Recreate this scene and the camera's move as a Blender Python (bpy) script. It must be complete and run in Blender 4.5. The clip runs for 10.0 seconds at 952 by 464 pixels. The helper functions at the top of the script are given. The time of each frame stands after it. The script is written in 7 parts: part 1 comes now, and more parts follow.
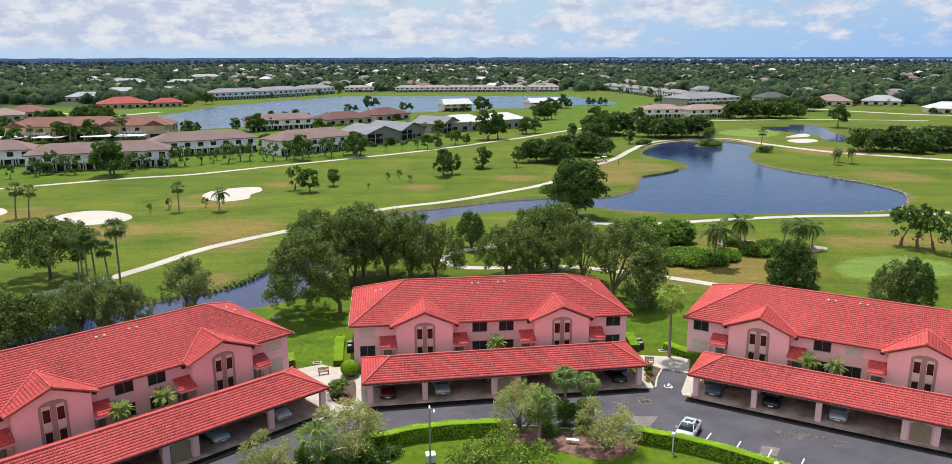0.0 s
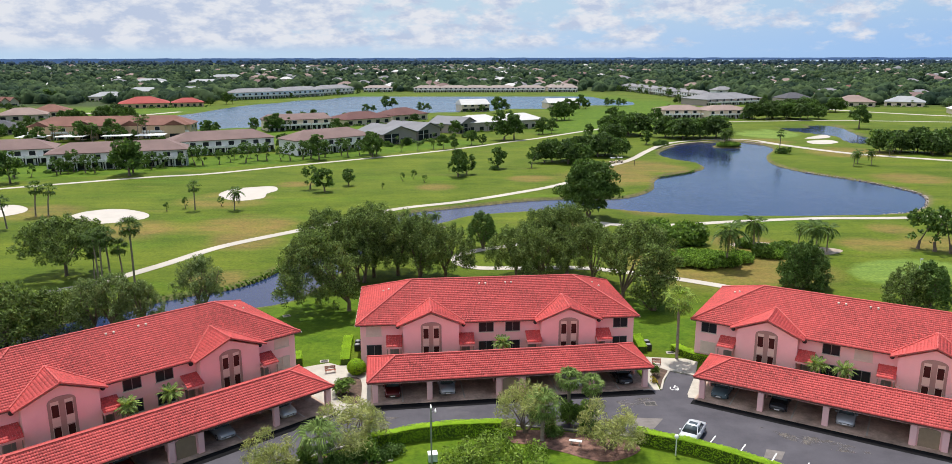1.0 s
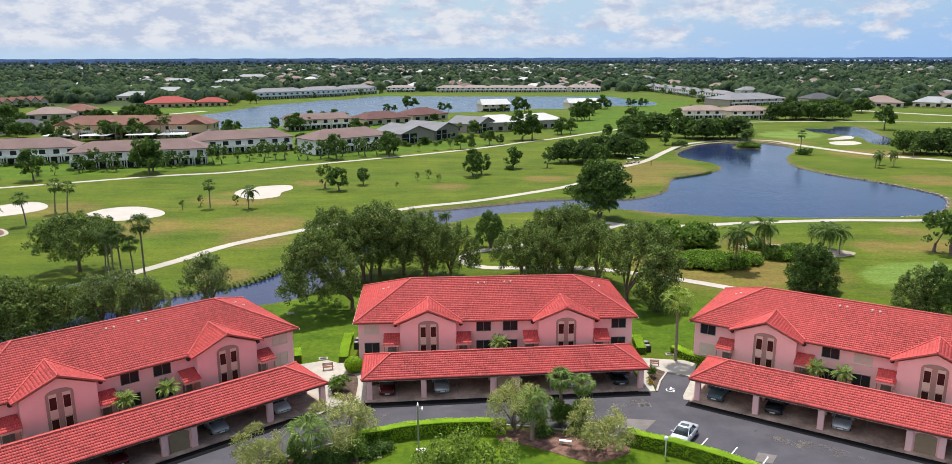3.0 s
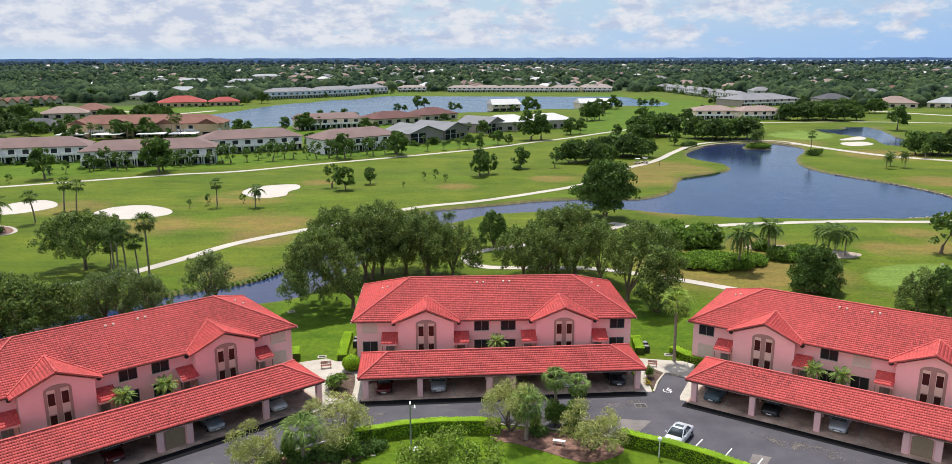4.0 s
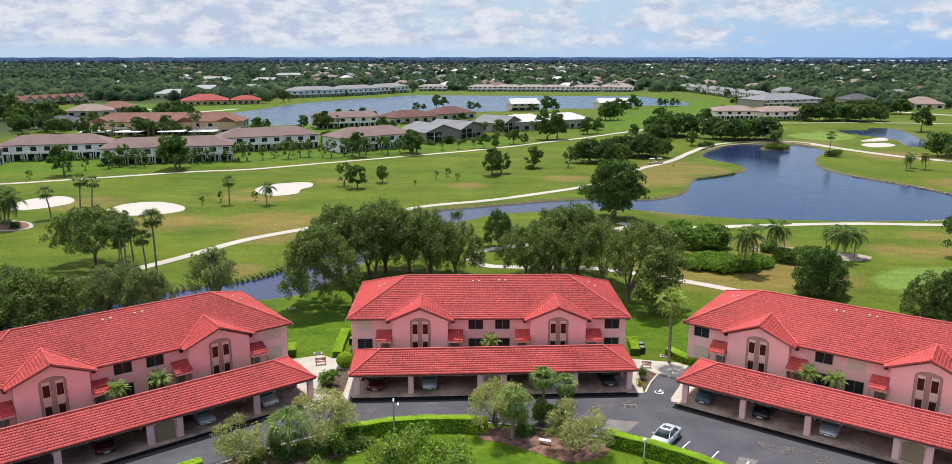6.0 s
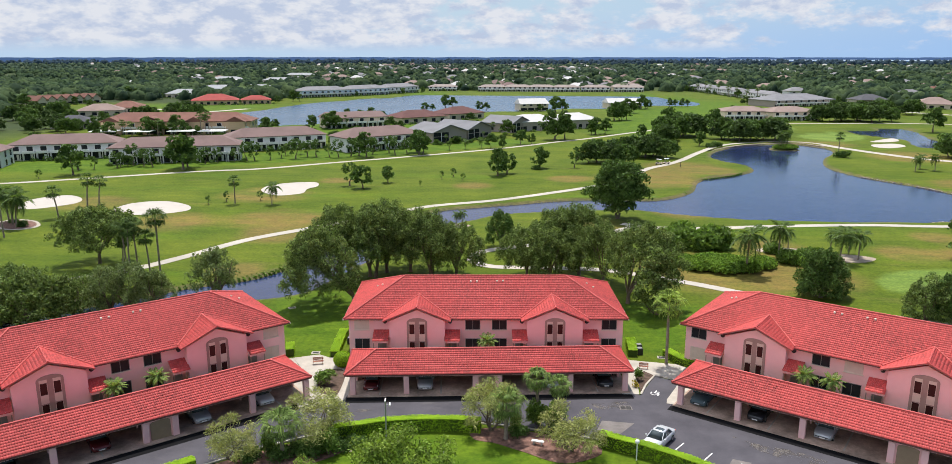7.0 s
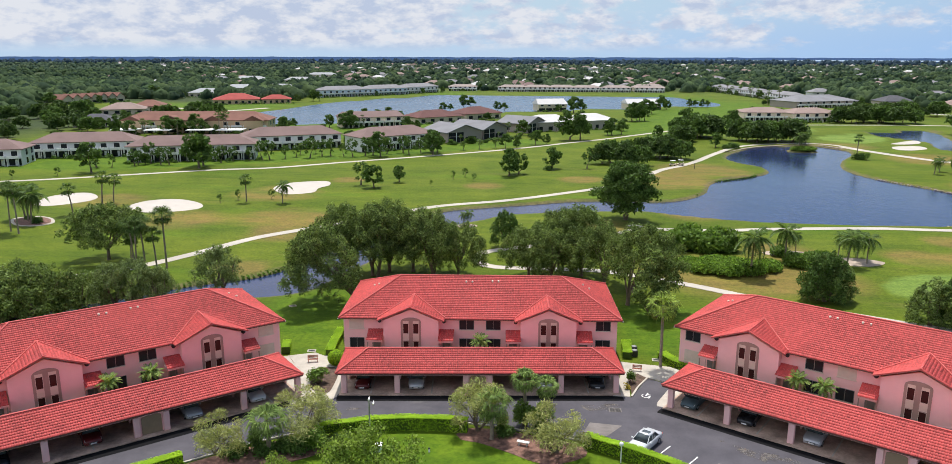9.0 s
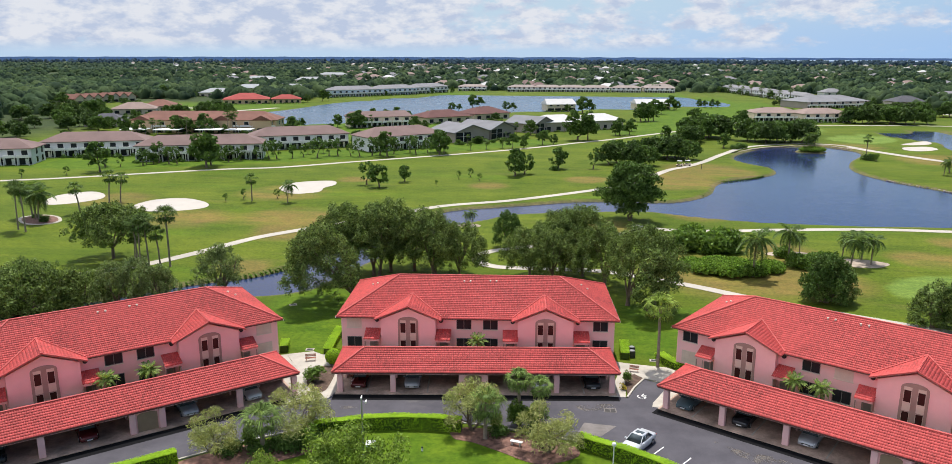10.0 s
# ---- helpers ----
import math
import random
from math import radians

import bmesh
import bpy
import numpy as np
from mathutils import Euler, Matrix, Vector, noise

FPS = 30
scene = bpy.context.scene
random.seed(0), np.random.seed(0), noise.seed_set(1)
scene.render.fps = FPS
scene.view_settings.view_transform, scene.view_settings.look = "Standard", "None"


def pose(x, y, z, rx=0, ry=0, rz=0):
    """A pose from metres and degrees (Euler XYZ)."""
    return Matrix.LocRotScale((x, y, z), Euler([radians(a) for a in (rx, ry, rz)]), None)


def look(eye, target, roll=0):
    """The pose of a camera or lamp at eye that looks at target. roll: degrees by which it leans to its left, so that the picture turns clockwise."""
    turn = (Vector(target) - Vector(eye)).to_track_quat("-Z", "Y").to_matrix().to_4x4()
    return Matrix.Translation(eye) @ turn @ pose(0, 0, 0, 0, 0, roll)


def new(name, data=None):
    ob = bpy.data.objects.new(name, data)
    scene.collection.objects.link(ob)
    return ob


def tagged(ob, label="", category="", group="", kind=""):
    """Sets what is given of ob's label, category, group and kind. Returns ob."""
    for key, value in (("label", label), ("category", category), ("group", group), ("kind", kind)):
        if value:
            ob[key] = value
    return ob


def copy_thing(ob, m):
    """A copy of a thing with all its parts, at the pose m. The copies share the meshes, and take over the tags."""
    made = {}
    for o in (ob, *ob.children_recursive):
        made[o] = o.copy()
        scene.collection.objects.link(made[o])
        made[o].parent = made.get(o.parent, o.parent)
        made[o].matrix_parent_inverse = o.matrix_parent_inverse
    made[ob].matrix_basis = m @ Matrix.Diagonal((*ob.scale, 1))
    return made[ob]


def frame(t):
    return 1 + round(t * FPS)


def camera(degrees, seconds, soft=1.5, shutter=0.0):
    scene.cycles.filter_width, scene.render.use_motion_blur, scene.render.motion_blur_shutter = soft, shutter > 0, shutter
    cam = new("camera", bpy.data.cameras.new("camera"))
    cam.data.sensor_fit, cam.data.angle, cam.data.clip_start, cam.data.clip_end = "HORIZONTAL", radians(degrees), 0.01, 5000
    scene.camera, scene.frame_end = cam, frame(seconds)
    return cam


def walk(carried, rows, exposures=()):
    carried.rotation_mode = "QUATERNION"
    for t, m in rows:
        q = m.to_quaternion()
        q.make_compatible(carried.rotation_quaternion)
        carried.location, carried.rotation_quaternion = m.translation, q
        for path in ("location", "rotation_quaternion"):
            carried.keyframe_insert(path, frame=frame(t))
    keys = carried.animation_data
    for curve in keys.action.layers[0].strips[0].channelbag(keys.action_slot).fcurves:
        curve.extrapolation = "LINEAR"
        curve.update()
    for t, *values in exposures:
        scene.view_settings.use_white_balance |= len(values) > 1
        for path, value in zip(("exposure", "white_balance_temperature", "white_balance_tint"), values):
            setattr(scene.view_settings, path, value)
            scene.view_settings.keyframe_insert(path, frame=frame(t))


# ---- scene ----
cam = camera(64.2, 10.0, 0.6)
PATH = [
    (0, (0.077, 0.153, 36.992), (0.074, 2.101, 36.539), -0.1),
    (0.5, (0.815, 0.096, 36.984), (0.785, 2.044, 36.532), -0.1),
    (1, (1.559, 0.057, 37.0), (1.506, 2.004, 36.548), -0.1),
    (1.5, (2.357, 0.029, 36.983), (2.284, 1.976, 36.531), -0.1),
    (2, (3.116, 0.025, 36.959), (3.027, 1.971, 36.507), -0.1),
    (2.5, (3.971, -0.008, 36.95), (3.868, 1.938, 36.498), -0.1),
    (4, (6.549, -0.009, 36.916), (6.399, 1.934, 36.464), -0.1),
    (4.5, (7.439, 0.05, 36.878), (7.273, 1.992, 36.426), -0.0),
    (5, (8.269, 0.053, 36.884), (8.089, 1.992, 36.432), -0.0),
    (5.5, (9.125, 0.061, 36.899), (8.93, 1.999, 36.446), -0.0),
    (7, (11.649, 0.246, 36.987), (11.411, 2.18, 36.533), 0.0),
    (7.5, (12.487, 0.243, 37.067), (12.235, 2.174, 36.614), 0.0),
    (8, (13.362, 0.347, 37.089), (13.096, 2.276, 36.636), 0.0),
    (8.5, (14.174, 0.441, 37.08), (13.893, 2.368, 36.626), 0.1),
    (9, (15.022, 0.517, 37.092), (14.727, 2.442, 36.638), 0.1),
    (9.5, (15.817, 0.599, 37.086), (15.508, 2.522, 36.632), 0.1),
    (10, (16.659, 0.689, 37.073), (16.336, 2.61, 36.619), 0.1),
]
walk(cam, [(t, look(eye, target, roll)) for t, eye, target, roll in PATH])

from mathutils.geometry import tessellate_polygon

# ---- light ----
SUN_ELEVATION, SUN_AZIMUTH = 69.0, -6.0   # degrees; azimuth from +y towards +x
a, e = radians(SUN_AZIMUTH), radians(SUN_ELEVATION)
sun_from = Vector((math.sin(a) * math.cos(e), math.cos(a) * math.cos(e), math.sin(e)))
sun = new("sun", bpy.data.lights.new("sun", "SUN"))
sun.data.energy, sun.data.angle, sun.data.color = 4.0, radians(0.53), (1.0, 0.955, 0.895)
sun.matrix_world = look(sun_from * 300, (0, 0, 0))
scene.view_settings.exposure = 0.34

world = bpy.data.worlds.new("world")
scene.world = world
world.use_nodes = True
wn, wl = world.node_tree.nodes, world.node_tree.links
wn.clear()
sky = wn.new("ShaderNodeTexSky")
sky.sky_type, sky.sun_disc = "NISHITA", False
sky.sun_elevation, sky.sun_rotation = e, a
sky.air_density, sky.dust_density, sky.ozone_density = 1.0, 0.3, 3.0
tc = wn.new("ShaderNodeTexCoord")


def wnode(kind, **inputs):
    n = wn.new(kind)
    for k, v in inputs.items():
        n.inputs[k.replace("_", " ")].default_value = v
    return n


stretch = wn.new("ShaderNodeMapping")
stretch.inputs["Scale"].default_value = (1.0, 1.0, 2.3)
stretch.inputs["Location"].default_value = (2.35, 0.4, 0.0)
wl.new(tc.outputs["Generated"], stretch.inputs["Vector"])
big = wnode("ShaderNodeTexNoise", Scale=19.0, Detail=11.0, Roughness=0.62)
veil = wnode("ShaderNodeTexNoise", Scale=3.0, Detail=4.0, Roughness=0.5)
wl.new(stretch.outputs[0], big.inputs["Vector"])
wl.new(stretch.outputs[0], veil.inputs["Vector"])
cover = wn.new("ShaderNodeMath")
cover.operation = "ADD"
half = wn.new("ShaderNodeMath")
half.operation, half.inputs[1].default_value = "MULTIPLY", 0.9
wl.new(veil.outputs["Fac"], half.inputs[0])
wl.new(big.outputs["Fac"], cover.inputs[0])
wl.new(half.outputs[0], cover.inputs[1])
ramp = wn.new("ShaderNodeMapRange")
ramp.interpolation_type = "SMOOTHSTEP"
ramp.inputs["From Min"].default_value, ramp.inputs["From Max"].default_value = 0.8, 0.99
side = wn.new("ShaderNodeMath")
side.operation, side.inputs[1].default_value = "MULTIPLY_ADD", -0.46
split = wn.new("ShaderNodeSeparateXYZ")
wl.new(tc.outputs["Generated"], split.inputs[0])
wl.new(split.outputs["X"], side.inputs[0])
wl.new(cover.outputs[0], side.inputs[2])
wl.new(side.outputs[0], ramp.inputs["Value"])
thin = wn.new("ShaderNodeMapRange")
thin.interpolation_type = "SMOOTHSTEP"
thin.inputs["From Min"].default_value, thin.inputs["From Max"].default_value = 0.0, 0.02
thin.inputs["To Min"].default_value, thin.inputs["To Max"].default_value = 0.0, 0.92
wl.new(split.outputs["Z"], thin.inputs["Value"])
veiled = wn.new("ShaderNodeMath")
veiled.operation = "MULTIPLY"
wl.new(ramp.outputs[0], veiled.inputs[0])
wl.new(thin.outputs[0], veiled.inputs[1])
tone = wnode("ShaderNodeTexNoise", Scale=30.0, Detail=8.0, Roughness=0.6)
wl.new(stretch.outputs[0], tone.inputs["Vector"])
cloud = wn.new("ShaderNodeMix")
cloud.data_type = "RGBA"
cloud.inputs["A"].default_value, cloud.inputs["B"].default_value = (4.8, 5.5, 7.1, 1), (7.4, 7.55, 8.1, 1)
crisp = wn.new("ShaderNodeMapRange")
crisp.inputs["From Min"].default_value, crisp.inputs["From Max"].default_value = 0.4, 0.58
wl.new(tone.outputs["Fac"], crisp.inputs["Value"])
wl.new(crisp.outputs[0], cloud.inputs["Factor"])
mixer = wn.new("ShaderNodeMix")
mixer.data_type = "RGBA"
wl.new(veiled.outputs[0], mixer.inputs["Factor"])
rise = wn.new("ShaderNodeSeparateXYZ")
wl.new(tc.outputs["Generated"], rise.inputs[0])
lift = wn.new("ShaderNodeMapRange")
lift.interpolation_type = "SMOOTHSTEP"
lift.inputs["From Min"].default_value, lift.inputs["From Max"].default_value = 0.0, 0.16
wl.new(rise.outputs["Z"], lift.inputs["Value"])
low_air = wn.new("ShaderNodeMix")
low_air.data_type = "RGBA"
east = wn.new("ShaderNodeMix")
east.data_type = "RGBA"
east.inputs["A"].default_value, east.inputs["B"].default_value = (4.7, 6.2, 8.0, 1), (3.2, 5.1, 8.2, 1)
eastward = wn.new("ShaderNodeMapRange")
eastward.inputs["From Min"].default_value, eastward.inputs["From Max"].default_value = -0.1, 0.5
wl.new(rise.outputs["X"], eastward.inputs["Value"])
wl.new(eastward.outputs[0], east.inputs["Factor"])
wl.new(east.outputs["Result"], low_air.inputs["A"])
wl.new(lift.outputs[0], low_air.inputs["Factor"])
wl.new(sky.outputs[0], low_air.inputs["B"])
wl.new(low_air.outputs["Result"], mixer.inputs["A"])
# clouds high overhead, out of view, are brightened to add fill light
bright = wn.new("ShaderNodeMapRange")
bright.inputs["From Min"].default_value, bright.inputs["From Max"].default_value = 0.15, 0.6
bright.inputs["To Min"].default_value, bright.inputs["To Max"].default_value = 1.0, 1.7
wl.new(split.outputs["Z"], bright.inputs["Value"])
lofty = wn.new("ShaderNodeVectorMath")
lofty.operation = "SCALE"
wl.new(cloud.outputs["Result"], lofty.inputs[0])
wl.new(bright.outputs[0], lofty.inputs["Scale"])
wl.new(lofty.outputs[0], mixer.inputs["B"])
background = wnode("ShaderNodeBackground", Strength=0.083)
wl.new(mixer.outputs["Result"], background.inputs["Color"])
wout = wn.new("ShaderNodeOutputWorld")
wl.new(background.outputs[0], wout.inputs["Surface"])


# ---- materials ----
class Nodes:
    """A node material with a Principled surface, built step by step."""

    def __init__(self, name, rough=0.8, metal=0.0, spec=0.5):
        self.m = bpy.data.materials.new(name)
        self.m.use_nodes = True
        self.t = self.m.node_tree
        self.p = self.t.nodes["Principled BSDF"]
        self.p.inputs["Roughness"].default_value = rough
        self.p.inputs["Metallic"].default_value = metal
        self.p.inputs["Specular IOR Level"].default_value = spec
        self.pos = self.t.nodes.new("ShaderNodeNewGeometry").outputs["Position"]

    def link(self, a, b):
        self.t.links.new(a, b)

    def noise(self, scale, detail=4.0, rough=0.6, squash=None, vector=None, turn=0.0):
        v = vector or self.pos
        if squash:
            mp = self.t.nodes.new("ShaderNodeMapping")
            mp.inputs["Scale"].default_value = squash
            mp.inputs["Rotation"].default_value = (0, 0, radians(turn))
            self.link(v, mp.inputs["Vector"])
            v = mp.outputs[0]
        n = self.t.nodes.new("ShaderNodeTexNoise")
        n.inputs["Scale"].default_value, n.inputs["Detail"].default_value, n.inputs["Roughness"].default_value = scale, detail, rough
        self.link(v, n.inputs["Vector"])
        return n.outputs["Fac"]

    def spread(self, value, low, high):
        r = self.t.nodes.new("ShaderNodeMapRange")
        r.inputs["From Min"].default_value, r.inputs["From Max"].default_value = low, high
        self.link(value, r.inputs["Value"])
        return r.outputs[0]

    def mix(self, factor, a, b, mode="MIX"):
        n = self.t.nodes.new("ShaderNodeMix")
        n.data_type, n.blend_type = "RGBA", mode
        for v, k in ((factor, "Factor"), (a, "A"), (b, "B")):
            if isinstance(v, (tuple, list)):
                n.inputs[k].default_value = (*v, 1)
            elif isinstance(v, (int, float)):
                n.inputs[k].default_value = v
            else:
                self.link(v, n.inputs[k])
        return n.outputs["Result"]

    def math(self, op, a, b=0.0):
        n = self.t.nodes.new("ShaderNodeMath")
        n.operation = op
        for i, v in enumerate((a, b)):
            if isinstance(v, (int, float)):
                n.inputs[i].default_value = v
            else:
                self.link(v, n.inputs[i])
        return n.outputs[0]

    def attribute(self, name):
        n = self.t.nodes.new("ShaderNodeAttribute")
        n.attribute_name = name
        return n.outputs["Fac"]

    def bump(self, height, strength, distance):
        b = self.t.nodes.new("ShaderNodeBump")
        b.inputs["Strength"].default_value, b.inputs["Distance"].default_value = strength, distance
        self.link(height, b.inputs["Height"])
        self.link(b.outputs[0], self.p.inputs["Normal"])

    def base(self, colour):
        if isinstance(colour, (tuple, list)):
            self.p.inputs["Base Color"].default_value = (*colour, 1)
        else:
            self.link(colour, self.p.inputs["Base Color"])
        return self.m


def plain(name, colour, rough=0.8, vary=0.15, scale=1.5, fine=12.0, bump=0.1, metal=0.0, spec=0.4):
    """A surface of one colour with stains at two scales and a fine relief."""
    n = Nodes(name, rough, metal, spec)
    dark = tuple(c * (1 - vary) for c in colour)
    light = tuple(min(1, c * (1 + vary)) for c in colour)
    c1 = n.mix(n.spread(n.noise(scale), 0.3, 0.7), dark, light)
    c2 = n.mix(n.spread(n.noise(fine, 3), 0.2, 0.8), (1 - vary * 0.5,) * 3, (1 + vary * 0.3,) * 3)
    if bump:
        n.bump(n.noise(fine * 2, 3), bump, 0.03)
    return n.base(n.mix(1.0, c1, c2, "MULTIPLY"))


def tile_material(name, colour, dark, stain=1.0):
    n = Nodes(name, 0.65, 0.0, 0.3)
    island = n.t.nodes.new("ShaderNodeNewGeometry").outputs["Random Per Island"]
    c = n.mix(island, tuple(x * 0.86 for x in colour), tuple(min(1, x * 1.12) for x in colour))
    big = n.spread(n.noise(0.2, 4, 0.6), 0.4, 0.62)
    fine = n.spread(n.noise(7.0, 3, 0.75, squash=(1, 0.22, 0.3)), 0.44, 0.6)
    c = n.mix(n.math("MULTIPLY", n.math("MULTIPLY", big, fine), 0.42 * stain), c, dark)
    c = n.mix(n.math("MULTIPLY", n.spread(n.noise(5.0, 3, 0.8), 0.55, 0.66), 0.35 * stain), c, dark)
    c = n.mix(n.math("MULTIPLY", n.spread(n.noise(1.2, 3), 0.55, 0.8), 0.25), c, tuple(min(1, x * 1.3 + 0.05) for x in colour))
    return n.base(c)


def leaf_material(name, colour, vary=0.45, gloss=0.45, through_light=0.37):
    n = Nodes(name, gloss if gloss < 0.4 else 0.6, 0.0, 0.5 if gloss < 0.4 else 0.12)
    island = n.t.nodes.new("ShaderNodeNewGeometry").outputs["Random Per Island"]
    c = n.mix(island, tuple(x * (1 - vary) for x in colour), tuple(x * (1 + vary) for x in colour))
    c = n.mix(n.spread(n.noise(0.5, 3), 0.35, 0.65), n.mix(1.0, c, (0.72, 0.78, 0.8), "MULTIPLY"), c)
    n.base(c)
    tr = n.t.nodes.new("ShaderNodeBsdfTranslucent")
    n.link(n.mix(1.0, c, (1.25, 1.3, 0.7), "MULTIPLY"), tr.inputs["Color"])
    ms = n.t.nodes.new("ShaderNodeMixShader")
    ms.inputs[0].default_value = through_light
    n.link(n.p.outputs[0], ms.inputs[1])
    n.link(tr.outputs[0], ms.inputs[2])
    n.link(ms.outputs[0], n.t.nodes["Material Output"].inputs["Surface"])
    return n.m


def wood_material(name, dark, light, scale):
    """Leaves of far woods: the colour changes from tree to tree."""
    n = Nodes(name, 0.8, 0.0, 0.1)
    c = n.mix(n.spread(n.noise(scale, 2, 0.4), 0.36, 0.66), dark, light)
    c = n.mix(n.spread(n.noise(scale * 0.2, 3), 0.4, 0.62), n.mix(1.0, c, (0.75, 0.85, 0.95), "MULTIPLY"), c)
    c = n.mix(n.math("MULTIPLY", n.spread(n.noise(scale * 0.7, 2, 0.3), 0.64, 0.72), 0.6), c, tuple(x * 1.5 for x in light))
    n.base(c)
    tr = n.t.nodes.new("ShaderNodeBsdfTranslucent")
    n.link(c, tr.inputs["Color"])
    ms = n.t.nodes.new("ShaderNodeMixShader")
    ms.inputs[0].default_value = 0.4
    n.link(n.p.outputs[0], ms.inputs[1])
    n.link(tr.outputs[0], ms.inputs[2])
    n.link(ms.outputs[0], n.t.nodes["Material Output"].inputs["Surface"])
    return n.m


def grass_material():
    n = Nodes("grass", 0.9, 0.0, 0.15)
    course = n.mix(n.spread(n.noise(0.045, 5, 0.6), 0.35, 0.65), (0.07, 0.114, 0.005), (0.112, 0.15, 0.012))
    dry = n.mix(n.spread(n.noise(0.16, 4), 0.35, 0.65), (0.16, 0.15, 0.033), (0.185, 0.138, 0.045))
    amount = n.spread(n.math("ADD", n.math("MULTIPLY", n.attribute("dry"), 0.75), n.math("MULTIPLY", n.noise(0.06, 5, 0.65), 0.85)), 0.55, 1.05)
    c = n.mix(amount, course, dry)
    streak = n.spread(n.noise(0.05, 5, 0.6, squash=(0.35, 1.6, 1), turn=20), 0.56, 0.7)
    c = n.mix(n.math("MULTIPLY", streak, 0.55), c, (0.085, 0.165, 0.006))
    parched = n.spread(n.noise(0.075, 5, 0.65, squash=(0.4, 1.5, 1), turn=-15), 0.6, 0.72)
    c = n.mix(n.math("MULTIPLY", parched, 0.5), c, (0.19, 0.165, 0.05))
    lush = n.mix(n.spread(n.noise(0.25, 4), 0.35, 0.65), (0.06, 0.124, 0.005), (0.098, 0.165, 0.009))
    c = n.mix(n.attribute("lush"), c, lush)
    c = n.mix(n.attribute("fine_turf"), c, (0.145, 0.222, 0.045))
    earth = n.mix(n.noise(0.7, 4), (0.10, 0.085, 0.05), (0.2, 0.17, 0.11))
    c = n.mix(n.attribute("bank"), c, earth)
    wood = n.mix(n.noise(0.01, 6), (0.03, 0.05, 0.018), (0.05, 0.075, 0.025))
    c = n.mix(n.attribute("wood"), c, wood)
    c = n.mix(1.0, c, n.mix(n.spread(n.noise(1.6, 5, 0.7), 0.25, 0.75), (0.52, 0.56, 0.52), (1.3, 1.25, 1.15)), "MULTIPLY")
    mown = n.spread(n.noise(1.0, 3, 0.5, squash=(0.012, 0.11, 1), turn=-42), 0.35, 0.65)
    c = n.mix(1.0, c, n.mix(mown, (0.86, 0.9, 0.88), (1.14, 1.08, 1.05)), "MULTIPLY")
    blotch = n.spread(n.noise(0.33, 6, 0.72, squash=(0.5, 1.3, 1), turn=-12), 0.3, 0.7)
    c = n.mix(1.0, c, n.mix(blotch, (0.7, 0.78, 0.66), (1.26, 1.17, 1.14)), "MULTIPLY")
    n.bump(n.noise(9, 4, 0.7), 0.5, 0.05)
    return n.base(c)


def water_material(name, colour, rough=0.05, chop=0.4):
    n = Nodes(name, 0.06, 0.0, 0.5)
    n.p.inputs["IOR"].default_value = 1.33
    ripples = n.math("ADD", n.noise(0.9, 4, 0.6), n.math("MULTIPLY", n.noise(0.16, 3), 0.8))
    n.bump(ripples, chop, 0.1)
    n.link(n.spread(n.noise(0.02, 4), 0.3, 0.8), n.p.inputs["Roughness"])
    r = n.p.inputs["Roughness"].links[0].from_node
    r.inputs["To Min"].default_value, r.inputs["To Max"].default_value = rough, rough + 0.11
    return n.base(n.mix(n.spread(n.noise(0.03, 3), 0.3, 0.7), tuple(c * 0.8 for c in colour), colour))


def glass_material(name, colour=(0.02, 0.024, 0.028), rough=0.2, spec=0.15):
    n = Nodes(name, rough, 0.0, spec)
    return n.base(n.mix(n.noise(0.9, 2), tuple(c * 0.6 for c in colour), tuple(c * 1.5 for c in colour)))


def asphalt_material():
    n = Nodes("asphalt", 0.85, 0.0, 0.3)
    c = n.mix(n.spread(n.noise(0.22, 5, 0.65), 0.35, 0.7), (0.058, 0.054, 0.064), (0.094, 0.088, 0.1))
    pale = n.spread(n.noise(0.13, 6, 0.7, squash=(1, 1.6, 1)), 0.6, 0.78)
    c = n.mix(n.math("MULTIPLY", pale, 0.5), c, (0.165, 0.152, 0.142))
    c = n.mix(1.0, c, n.mix(n.noise(14, 3), (0.85,) * 3, (1.15,) * 3), "MULTIPLY")
    n.bump(n.noise(40, 2), 0.4, 0.01)
    return n.base(c)


GRASS, ASPHALT = grass_material(), asphalt_material()
WATER = water_material("pond_water", (0.02, 0.033, 0.092))
LAKE = water_material("lake_water", (0.03, 0.085, 0.15), 0.22, 1.0)
CONCRETE = plain("concrete", (0.43, 0.39, 0.33), 0.85, 0.16, 0.6, 8)
PATH_CONCRETE = plain("path_concrete", (0.43, 0.39, 0.335), 0.85, 0.14, 0.12, 2)
SAND = plain("sand", (0.46, 0.42, 0.37), 0.95, 0.06, 0.3, 4, 0.3)
SOIL = plain("bed_soil", (0.1, 0.064, 0.046), 0.95, 0.6, 1.6, 7, 1.0)
MULCH = plain("mulch", (0.19, 0.102, 0.078), 0.95, 0.6, 1.6, 7, 1.0)
STUCCO = plain("pink_stucco", (0.89, 0.545, 0.525), 0.9, 0.05, 0.5, 14, 0.15)
STUCCO_PALE = plain("pale_stucco", (0.72, 0.62, 0.5), 0.9, 0.07, 0.6, 14, 0.15)
TAUPE = plain("taupe_trim", (0.36, 0.25, 0.21), 0.85, 0.1, 1.0, 14)
TILE = tile_material("red_roof_tile", (0.59, 0.086, 0.077), (0.18, 0.034, 0.03), 1.5)
CAP = plain("ridge_cap_tile", (0.56, 0.1, 0.088), 0.7, 0.2, 0.9, 6)
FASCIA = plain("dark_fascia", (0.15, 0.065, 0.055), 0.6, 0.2)
